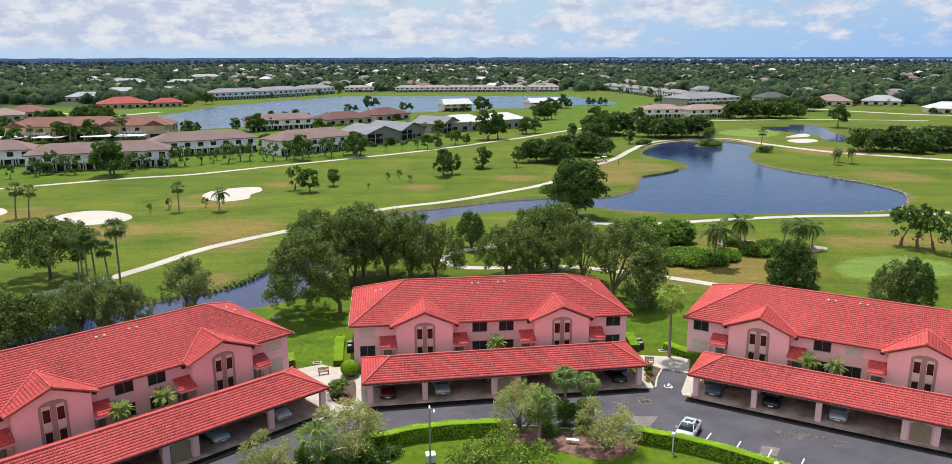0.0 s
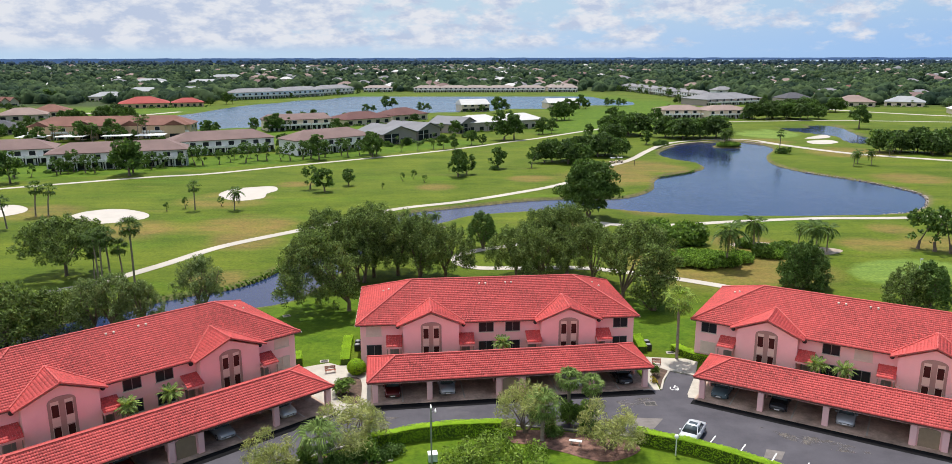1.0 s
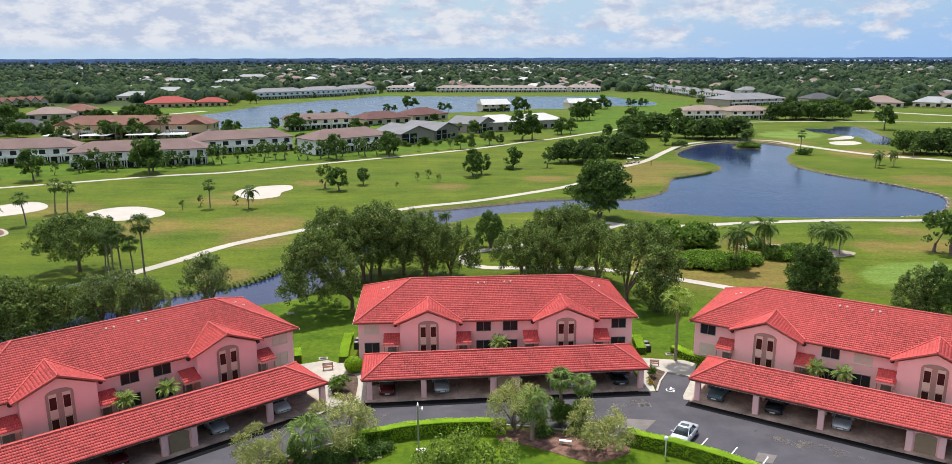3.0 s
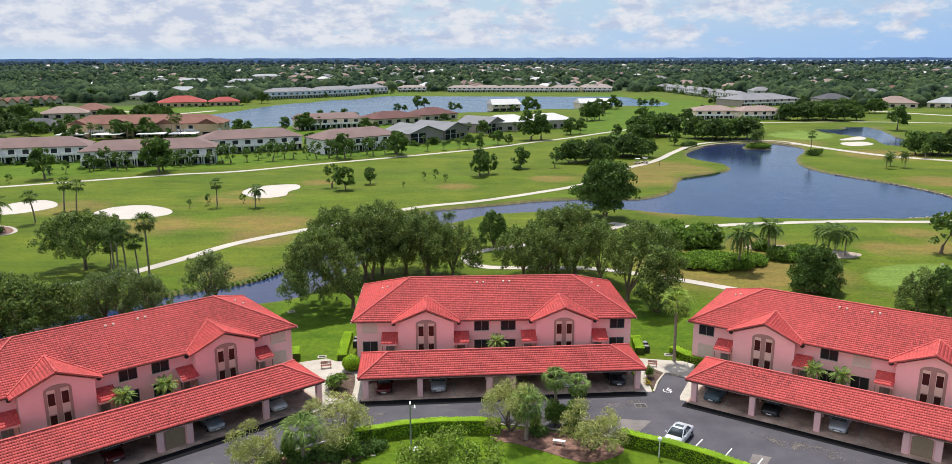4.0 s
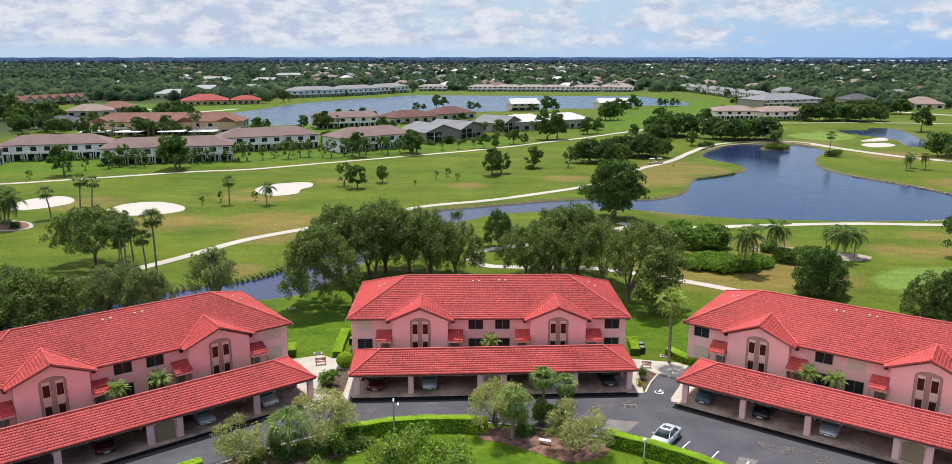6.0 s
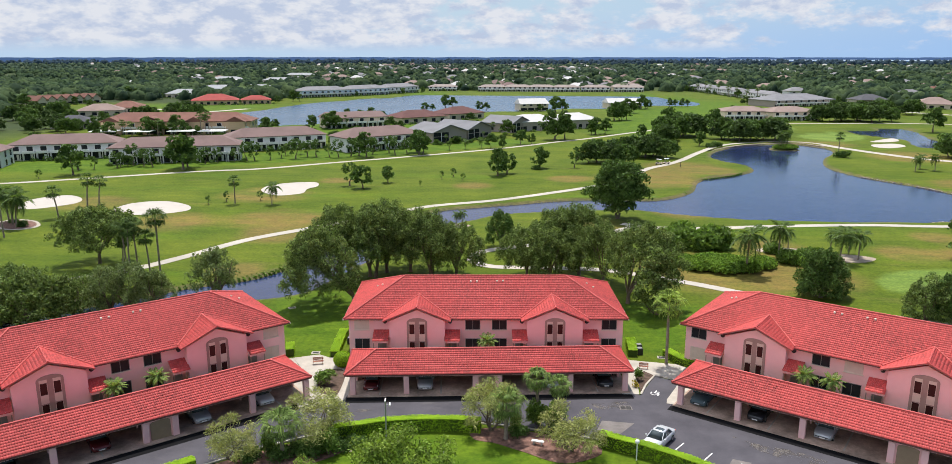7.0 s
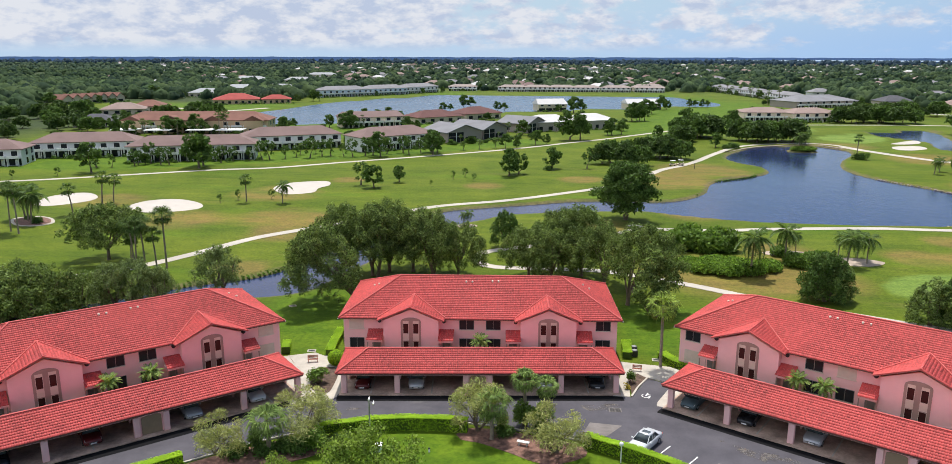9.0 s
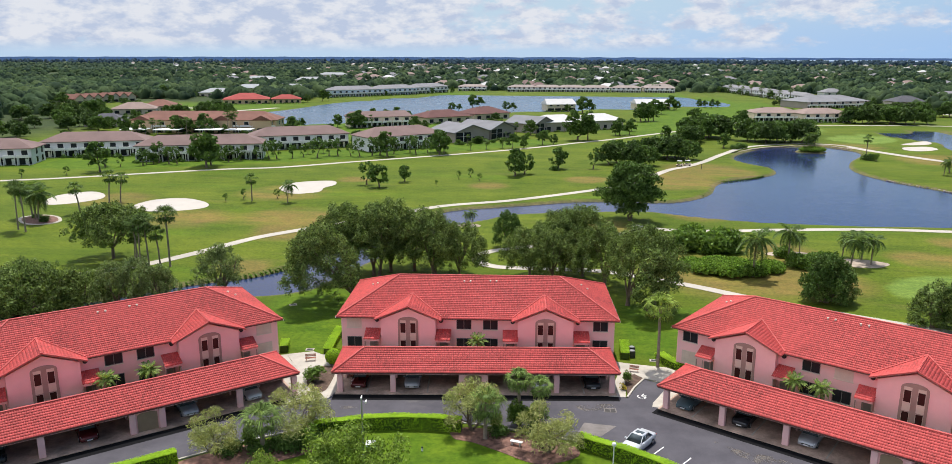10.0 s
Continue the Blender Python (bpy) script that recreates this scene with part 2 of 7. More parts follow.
GUTTER = plain("white_gutter", (0.75, 0.66, 0.6), 0.5, 0.08)
GLASS = glass_material("window_glass")
BROWN_GLASS = glass_material("brown_glass", (0.045, 0.018, 0.016))
TRIM = plain("gable_trim", (0.4, 0.17, 0.15), 0.7, 0.1)
SHUTTER = plain("cream_shutter", (0.66, 0.55, 0.45), 0.7, 0.06)
BRONZE = plain("bronze_frame", (0.2, 0.185, 0.175), 0.4, 0.1)
WHITE = plain("white_paint", (0.8, 0.79, 0.77), 0.6, 0.05)
ROAD_PAINT = plain("road_paint", (0.75, 0.74, 0.72), 0.7, 0.1, 2)
DARK_METAL = plain("dark_metal", (0.05, 0.05, 0.05), 0.45, 0.1, metal=0.6)
GREY_METAL = plain("grey_metal", (0.32, 0.32, 0.33), 0.45, 0.1, metal=0.5)
BARK = plain("bark", (0.16, 0.12, 0.09), 0.95, 0.3, 2, 10, 0.6)
PALM_BARK = plain("palm_bark", (0.26, 0.21, 0.16), 0.95, 0.25, 2, 10, 0.6)
OAK_LEAF = leaf_material("oak_leaf", (0.17, 0.226, 0.066), 0.7, 0.45, 0.28)
DEEP_LEAF = leaf_material("deep_leaf", (0.1, 0.165, 0.04), 0.5, 0.45, 0.25)
THICKET_LEAF = leaf_material("thicket_leaf", (0.075, 0.122, 0.034), 0.5, 0.45, 0.25)
FRESH_LEAF = leaf_material("fresh_leaf", (0.15, 0.235, 0.048))
HEDGE_LEAF = leaf_material("hedge_leaf", (0.31, 0.49, 0.02), 0.18, 0.45, 0.15)
OLIVE_LEAF = leaf_material("olive_leaf", (0.39, 0.395, 0.155), 0.45)
# darker copy of the hedge leaf: inner shade put into the colour
SHADED_LEAF = leaf_material("shaded_hedge_leaf", (0.075, 0.12, 0.018), 0.3, 0.45, 0.1)
FEATHER_LEAF = leaf_material("feathery_leaf", (0.2, 0.25, 0.1), 0.5, 0.45, 0.35)
CROTON_LEAF = leaf_material("yellow_croton_leaf", (0.5, 0.38, 0.06), 0.4)
DATE_LEAF = leaf_material("date_palm_leaf", (0.27, 0.36, 0.1), 0.5)
BED_LEAF = leaf_material("bed_leaf", (0.19, 0.3, 0.05), 0.6)
BRIGHT_LEAF = leaf_material("bright_palm_leaf", (0.27, 0.36, 0.07), 0.6)
QUEEN_LEAF = leaf_material("queen_palm_leaf", (0.12, 0.18, 0.05), 0.5)
PALM_LEAF = leaf_material("palm_leaf", (0.22, 0.3, 0.085), 0.55)
CITRUS_LEAF = leaf_material("glossy_shrub_leaf", (0.21, 0.29, 0.05), 0.6, 0.45, 0.3)
# haze is painted into these leaf tones, bluer with each farther layer
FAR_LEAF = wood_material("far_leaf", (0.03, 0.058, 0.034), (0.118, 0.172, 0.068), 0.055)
HAZED_HORIZON_LEAF = wood_material("hazed_horizon_leaf", (0.05, 0.085, 0.115), (0.08, 0.12, 0.14), 0.02)
HAZED_DISTANT_LEAF = wood_material("hazed_distant_leaf", (0.075, 0.115, 0.075), (0.13, 0.18, 0.1), 0.03)


# ---- building blocks ----
def mesh_of(name, bm, material):
    me = bpy.data.meshes.new(name)
    bm.to_mesh(me)
    bm.free()
    me.materials.append(material)
    return me


def part(name, bm, material, parent, label="", m=None):
    """One mesh object under a thing or a part. bm: a bmesh, or a mesh that is shared."""
    me = bm if isinstance(bm, bpy.types.Mesh) else mesh_of(name, bm, material)
    ob = new(name, me)
    ob.parent = parent
    if m is not None:
        ob.matrix_basis = m
    if label:
        ob["label"] = label
    return ob


def thing(name, label, category, group="", kind="", m=None):
    ob = tagged(new(name), label, category, group, kind)
    if m is not None:
        ob.matrix_basis = m
    return ob


def solid(name, bm, material, label, category, group="", kind="", m=None):
    ob = tagged(new(name, mesh_of(name, bm, material)), label, category, group, kind)
    if m is not None:
        ob.matrix_basis = m
    return ob


def box(bm, x0, x1, y0, y1, z0, z1):
    v = [bm.verts.new((x, y, z)) for z in (z0, z1) for x, y in ((x0, y0), (x1, y0), (x1, y1), (x0, y1))]
    for f in ((3, 2, 1, 0), (4, 5, 6, 7), (0, 1, 5, 4), (1, 2, 6, 5), (2, 3, 7, 6), (3, 0, 4, 7)):
        bm.faces.new([v[i] for i in f])
    return bm


def boxes(*rows):
    bm = bmesh.new()
    for r in rows:
        box(bm, *r)
    return bm


def bevelled(bm, width, segments=2):
    bmesh.ops.bevel(bm, geom=list(bm.edges), offset=width, segments=segments, affect="EDGES", clamp_overlap=True)
    return bm


def tube(bm, points, radii, sides=8, close=True):
    """A tube through points with a radius at each."""
    rings = []
    for i, p in enumerate(points):
        p = Vector(p)
        d = (Vector(points[min(i + 1, len(points) - 1)]) - Vector(points[max(i - 1, 0)])).normalized()
        s = d.orthogonal().normalized() if abs(d.z) < 0.9 else Vector((1, 0, 0)).cross(d).normalized()
        t = d.cross(s)
        rings.append([bm.verts.new(p + radii[i] * (math.cos(k * math.tau / sides) * s + math.sin(k * math.tau / sides) * t)) for k in range(sides)])
    for a, b in zip(rings, rings[1:]):
        for k in range(sides):
            bm.faces.new((a[k], a[(k + 1) % sides], b[(k + 1) % sides], b[k]))
    if close:
        bm.faces.new(rings[0][::-1])
        bm.faces.new(rings[-1])
    return bm


def smooth_line(points, step=2.0, closed=False):
    """Catmull-Rom through the points."""
    p = [np.array(q, float) for q in points]
    n = len(p)
    out = []
    for i in range(n if closed else n - 1):
        if closed:
            a, b, c, d = p[i - 1], p[i], p[(i + 1) % n], p[(i + 2) % n]
        else:
            a, b, c, d = p[max(i - 1, 0)], p[i], p[i + 1], p[min(i + 2, n - 1)]
        k = max(2, int(np.linalg.norm(c - b) / step))
        for j in range(k):
            t = j / k
            out.append(0.5 * (2 * b + (c - a) * t + (2 * a - 5 * b + 4 * c - d) * t * t + (3 * b - a - 3 * c + d) * t ** 3))
    if not closed:
        out.append(p[-1])
    return np.array(out)


def ribbon(name, points, width, z, material, label, category, step=2.0, depth=0.12, kind="structure"):
    """A slab that follows a line."""
    line = smooth_line(points, step)
    d = np.gradient(line, axis=0)
    d /= np.linalg.norm(d, axis=1)[:, None]
    side = np.stack((-d[:, 1], d[:, 0]), 1) * width / 2
    bm = bmesh.new()
    rows = [[bm.verts.new((*q, h)) for q, h in ((p + s, z - depth), (p + s, z), (p - s, z), (p - s, z - depth))] for p, s in zip(line, side)]
    for a, b in zip(rows, rows[1:]):
        for k in range(3):
            bm.faces.new((a[k], a[k + 1], b[k + 1], b[k]))
    return solid(name, bm, material, label, category, kind=kind)


def slab(name, outline, z0, z1, material, label, category, closed_step=0, kind="structure"):
    if closed_step:
        outline = [tuple(q) for q in smooth_line(outline, closed_step, True)]
    area = sum(a[0] * b[1] - b[0] * a[1] for a, b in zip(outline, outline[1:] + outline[:1]))
    if area < 0:
        outline = outline[::-1]
    bm = bmesh.new()
    low, top = ([bm.verts.new((x, y, z)) for x, y in outline] for z in (z0, z1))
    for tri in tessellate_polygon([[Vector((x, y, 0)) for x, y in outline]]):
        f = bm.faces.new([top[i] for i in tri])
        f.normal_update()
        if f.normal.z < 0:
            f.normal_flip()
    for i in range(len(outline)):
        j = (i + 1) % len(outline)
        bm.faces.new((low[i], low[j], top[j], top[i]))
    return solid(name, bm, material, label, category, kind=kind)


def quads(name, corners, material):
    """A mesh of loose quads, from an array of n x 4 x 3 corners."""
    n = len(corners)
    me = bpy.data.meshes.new(name)
    me.vertices.add(4 * n)
    me.vertices.foreach_set("co", np.ascontiguousarray(corners, np.float32).ravel())
    me.loops.add(4 * n)
    me.loops.foreach_set("vertex_index", np.arange(4 * n, dtype=np.int32))
    me.polygons.add(n)
    me.polygons.foreach_set("loop_start", np.arange(0, 4 * n, 4, dtype=np.int32))
    me.polygons.foreach_set("loop_total", np.full(n, 4, np.int32))
    me.update(calc_edges=True)
    me.materials.append(material)
    return me


def leaf_cards(rng, centres, out, size, aspect=1.6, stray=0.9):
    """Kite-shaped leaf tufts at the centres, facing roughly outward."""
    n = len(centres)
    nrm = out + rng.normal(0, stray, (n, 3))
    nrm /= np.linalg.norm(nrm, axis=1)[:, None] + 1e-9
    s = np.cross(nrm, rng.normal(0, 1, (n, 3)))
    s /= np.linalg.norm(s, axis=1)[:, None] + 1e-9
    t = np.cross(nrm, s)
    k = size * rng.uniform(0.6, 1.3, (n, 1))
    a, b = s * k * aspect / 2, t * k / 2
    droop = nrm * k * 0.18
    return np.stack((centres - a - droop, centres + b * 0.9, centres + a - droop, centres - b * 0.9), 1)


def clump_leaves(rng, clumps, per_area, size, stray=0.9, aspect=1.7):
    """Leaves on and in the clumps, rows of (x, y, z, radius, flattening)."""
    cs, os = [], []
    for x, y, z, r, f in clumps:
        n = max(6, int(per_area * 4 * r * r))
        d = rng.normal(0, 1, (n, 3))
        d /= np.linalg.norm(d, axis=1)[:, None]
        d[:, 2] = np.where(d[:, 2] < -0.45, -d[:, 2], d[:, 2])
        rr = r * rng.uniform(0.25, 1.2, (n, 1)) ** 0.6
        cs.append(np.array((x, y, z)) + d * rr * np.array((1, 1, f)))
        os.append(d)
    return leaf_cards(rng, np.concatenate(cs), np.concatenate(os), size, aspect, stray)


def broad_tree(name, seed, height, spread, trunk_height, material, label, clumps=34, leaf=0.34, density=7.0, flat=0.75, stems=1, egg=False, aspect=1.7):
    """Trunk, limbs and a crown of clumps; the crown is wide and uneven."""
    rng = np.random.default_rng(seed)
    root = thing(name, label, "tree")
    depth = height - trunk_height
    rows, ends = [], []
    for i in range(clumps):
        g = rng.uniform(0, math.tau)
        u = math.sqrt(rng.uniform(0.02, 1))
        top = trunk_height + depth * (0.35 + 0.62 * math.sqrt(max(0.0, 1 - (u * 0.93) ** 2)))
        low = trunk_height + depth * 0.12
        z = top - (top - low) * rng.uniform(0, 1) ** 1.7
        r = spread * rng.uniform(0.17, 0.31)
        wob = 1 + 0.18 * math.sin(2 * g + seed) + 0.1 * math.sin(5 * g + 2 * seed)
        if egg:
            r *= 1.2
            t = rng.uniform(0, 1) ** 0.9
            z = trunk_height + r * 0.5 + (depth - r * 1.1) * t
            u = (0.35 + 0.65 * math.sqrt(rng.uniform(0, 1))) * math.sin(math.pi * (0.2 + 0.72 * t)) ** 0.7
        rows.append((math.cos(g) * u * (spread - r * 0.5) * wob, math.sin(g) * u * (spread - r * 0.5) * wob, min(z, height - r * 0.5), r, flat))
    part("crown", quads("crown", clump_leaves(rng, rows, density, leaf, aspect=aspect), material), None, root)
    tr = 0.028 * height + 0.05
    for s in range(stems):
        lean = Vector((rng.uniform(-0.5, 0.5), rng.uniform(-0.5, 0.5), 0)) * (0.4 if stems == 1 else 1.6)
        foot = lean * 0.25 if stems > 1 else Vector((0, 0, 0))
        fork = lean + Vector((0, 0, trunk_height))
        k = 1.0 if stems == 1 else 0.7
        part("trunk", tube(bmesh.new(), [foot + Vector((0, 0, -0.15)), foot + Vector((0, 0, 0.3)), foot.lerp(fork, 0.5), fork], [tr * 1.5 * k, tr * 1.05 * k, tr * 0.9 * k, tr * 0.8 * k]), BARK, root)
        for i in rng.choice(len(rows), min(len(rows), (1 if egg else 6) if stems == 1 else (1 if egg else 4)), replace=False):
            end = Vector(rows[i][:3])
            mid = fork.lerp(end, 0.5) + Vector((0, 0, 0.12 * (end - fork).length * rng.uniform(-0.4, 1)))
            part("limb", tube(bmesh.new(), [fork - Vector((0, 0, 0.2)), mid, end], [tr * 0.6 * k, tr * 0.4 * k, tr * 0.12], 6), BARK, root)
    return root


def oak(name, seed, height, spread, label, lean=(0.0, 0.0), fork=1.5, clumps=215, leaf=0.18, density=46.0, skirt=0.3, stems=1, leaves=None):
    """A vase of steep limbs from a low fork under a lobed dome of leaf clumps. skirt: how high the crown's rim hangs, as a share of the height."""
    rng = np.random.default_rng(seed)
    root = thing(name, label, "tree")
    base = height * skirt
    rows = []
    for i in range(clumps):
        g, k = rng.uniform(0, math.tau), rng.uniform(0, 1)
        lobe = 1 + 0.14 * math.sin(3 * g + seed) + 0.09 * math.sin(5 * g + 2 * seed)
        u = (0.35 + 0.65 * rng.uniform(0, 1) ** 0.45) * math.cos(math.asin(k) * 0.94) * spread * lobe
        r = rng.uniform(0.42, 0.98) * min(1.0, spread / 4.5)
        z = base + (height - base - 0.7 * r) * (k ** 0.85) * rng.uniform(0.82, 1.0) + 0.35 * math.sin(4 * g + seed)
        rows.append((math.cos(g) * u + lean[0], math.sin(g) * u + lean[1], max(z, 0.9), r, rng.uniform(1.1, 1.9)))
    part("crown", quads("crown", clump_leaves(rng, rows, density, leaf, stray=0.8, aspect=1.9), leaves or OAK_LEAF), None, root)
    for k in range(stems):
        foot = Vector((math.cos(k * 2.2), math.sin(k * 2.2), 0)) * (0.7 if stems > 1 else 0.0)
        part("trunk", tube(bmesh.new(), [foot + Vector((0, 0, -0.2)), foot + Vector((0, 0, 0.3)), foot * 1.3 + Vector((0.05, 0, fork))], [0.45, 0.3, 0.26], 9), BARK, root)
        for i in range(7 if stems == 1 else 4):
            g = i * math.tau / (7 if stems == 1 else 4) + rng.uniform(-0.4, 0.4) + k
            d = Vector((math.cos(g), math.sin(g), 0)) * spread * rng.uniform(0.3, 0.78) + Vector((*lean, 0))
            start = foot * 1.3 + Vector((0, 0, fork - 0.25))
            reach = height - fork
            part("limb", tube(bmesh.new(), [start, start + d * 0.22 + Vector((0, 0, 0.17 * reach)), start + d * 0.55 + Vector((0.2, 0.1, 0.4 * reach)), start + d * 0.92 + Vector((0, 0, rng.uniform(0.6, 0.76) * reach))], [0.2, 0.16, 0.11, 0.03], 6), BARK, root)
    return root


def frond_mesh(length, droop, width, leaflets, material, seed, broad=1.0):
    """One arching palm frond with two rows of leaflets."""
    rng = np.random.default_rng(seed)
    out = []

    def spine(t):
        return np.array((length * (t - 0.18 * t * t), 0, length * (0.32 * t - droop * t * t)))
    for i in range(leaflets):
        t = 0.16 + 0.84 * i / (leaflets - 1)
        p, q = spine(t), spine(min(1, t + 0.6 / leaflets))
        w = width * math.sin(math.pi * min(0.97, 0.16 + 0.8 * t)) * rng.uniform(0.85, 1.1)
        for s in (1, -1):
            tip = p + np.array((w * 0.55, s * w, -w * rng.uniform(0.25, 0.55)))
            mid = (p + tip) / 2 + np.array((0, 0, w * 0.1))
            out.append((p, mid + np.array((-0.015 * length * broad, 0, 0)), tip, mid + np.array((0.025 * length * broad, 0, 0))))
    n = 5
    for i in range(n):
        p, q = spine(i / n), spine((i + 1) / n)
        h = 0.035 * (1 - 0.7 * i / n)
        out.append((p + (0, h, 0.01), q + (0, h * 0.8, 0.01), q + (0, -h * 0.8, 0.01), p + (0, -h, 0.01)))
    return quads("frond", np.array(out), material)


def fan_frond_mesh(length, material, seed, leaflets=13, low=0.0, broad=1.0):
    """One palmate frond: a stalk, then narrow leaflets that radiate and droop at their tips."""
    rng = np.random.default_rng(seed)
    stalk = length * 0.45
    hub = np.array((stalk, 0, stalk * (0.28 - low)))
    w = 0.022
    out = [((0, w, 0), hub + (0, w, 0), hub + (0, -w, 0), (0, -w, 0))]
    blade = length * 0.55
    for i in range(leaflets):
        g = radians(-88 + 176 * i / (leaflets - 1) + rng.uniform(-7, 7))
        k = blade * (1 - 0.35 * abs(g) / 1.5) * rng.uniform(0.8, 1.12)
        d, s = np.array((math.cos(g), math.sin(g), 0)), np.array((-math.sin(g), math.cos(g), 0))
        wide = (0.024 + 0.02 * blade) * broad
        mid = hub + d * k * 0.6 + np.array((0, 0, 0.1 * k - 0.12 * k * abs(math.sin(g))))
        tip = hub + d * k * 0.9 + np.array((0, 0, -k * rng.uniform(0.2, 0.65)))
        out.append((hub - s * 0.012, mid - s * wide, mid + s * wide, hub + s * 0.012))
        out.append((mid - s * wide, tip - s * 0.006, tip + s * 0.006, mid + s * wide))
    return quads("frond", np.array([[np.array(p, float) for p in q] for q in out]), material)


def palm(name, seed, trunk, label, frond_length=2.2, fronds=22, width=0.6, radius=0.14, lean=0.3, material=None, droop=0.55, leaflets=14, joined=False, fan=False):
    rng = np.random.default_rng(seed)
    root = thing(name, label, "palm tree")
    g = rng.uniform(0, math.tau)
    top = Vector((math.cos(g) * lean, math.sin(g) * lean, trunk))
    mid = Vector((top.x * 0.3, top.y * 0.3, trunk * 0.5))
    part("trunk", tube(bmesh.new(), [(0, 0, -0.1), (0, 0, 0.25), mid, top * 0.97 + Vector((0, 0, 0.0)), top + Vector((0, 0, 0.35))], [radius * 1.6, radius * 1.15, radius, radius * 0.95, radius * 0.5]), PALM_BARK, root)
    shapes = [frond_mesh(frond_length * k, droop * d, width, leaflets, material or PALM_LEAF, seed + i, 2.4 if joined else 1.0) for i, (k, d) in enumerate(((1.0, 1.0), (0.92, 1.5), (0.8, 0.65)))]
    if fan:
        shapes = [fan_frond_mesh(frond_length * k, material or PALM_LEAF, seed + i, leaflets, d, 2.3 if joined else 1.0) for i, (k, d) in enumerate(((1.0, 0.1), (0.95, 0.3), (0.85, 0.0)))]
    if joined:
        rows = []
        for i in range(fronds):
            me = shapes[i % 3]
            co = np.empty(len(me.vertices) * 3, np.float32)
            me.vertices.foreach_get("co", co)
            m = np.array(Matrix.Translation(top + Vector((0, 0, 0.25))) @ pose(0, 0, 0, rng.uniform(-12, 12), ((-8, 34, -48) if fan else (8, 32, -30))[i % 3] + rng.uniform(-10, 10), i * 137.5 + rng.uniform(-12, 12)))
            rows.append((co.reshape(-1, 3) @ m[:3, :3].T + m[:3, 3]).reshape(-1, 4, 3))
        part("crown", quads("crown", np.concatenate(rows), material or PALM_LEAF), None, root)
        return root
    for i in range(fronds):
        ring = i % 3
        part("frond", shapes[(0, 1, 2)[ring]], None, root, m=Matrix.Translation(top + Vector((0, 0, 0.25))) @ pose(0, 0, 0, rng.uniform(-12, 12), ((-8, 34, -48) if fan else (8, 32, -30))[ring] + rng.uniform(-10, 10), i * 137.5 + rng.uniform(-12, 12)))
    return root


def shrub(name, seed, radius, height, material, label, leaf=0.16, density=16, category="shrub", lumps=9):
    rng = np.random.default_rng(seed)
    rows = []
    for i in range(lumps):
        g, u = rng.uniform(0, math.tau), math.sqrt(rng.uniform(0, 1))
        r = radius * rng.uniform(0.38, 0.55)
        rows.append((math.cos(g) * u * (radius - r), math.sin(g) * u * (radius - r), max(r * 0.5, (height - r) * rng.uniform(0.35, 1)), r, height / (2 * radius) + 0.4))
    root = thing(name, label, category)
    part("foliage", quads("foliage", clump_leaves(rng, rows, density, leaf), material), None, root)
    stem = bmesh.new()
    for i in range(3):
        g = i * 2.1
        tube(stem, [(0, 0, -0.05), (math.cos(g) * radius * 0.4, math.sin(g) * radius * 0.4, height * 0.6)], [0.05, 0.02], 5)
    part("stem", stem, BARK, root)
    return root


def ball_shrub(name, seed, radius, height, label):
    """A shrub clipped to a ball: a core coloured as shade in a shell of small leaves."""
    rng = np.random.default_rng(seed)
    root = thing(name, label, "shrub")
    core = bmesh.new()
    bmesh.ops.create_icosphere(core, subdivisions=3, radius=1.0)
    bmesh.ops.scale(core, vec=(radius * 0.93, radius * 0.93, height * 0.48), verts=core.verts)
    bmesh.ops.translate(core, vec=(0, 0, height * 0.47), verts=core.verts)
    part("core", core, SHADED_LEAF, root)
    d = rng.normal(0, 1, (2600, 3))
    d /= np.linalg.norm(d, axis=1)[:, None]
    d = d[d[:, 2] > -0.8]
    c = d * np.array((radius, radius, height * 0.5)) * rng.uniform(0.94, 1.03, (len(d), 1)) + np.array((0, 0, height * 0.5))
    part("leaves", quads("leaves", leaf_cards(rng, c, d, 0.11, 1.4, 0.3), HEDGE_LEAF), None, root)
    return root


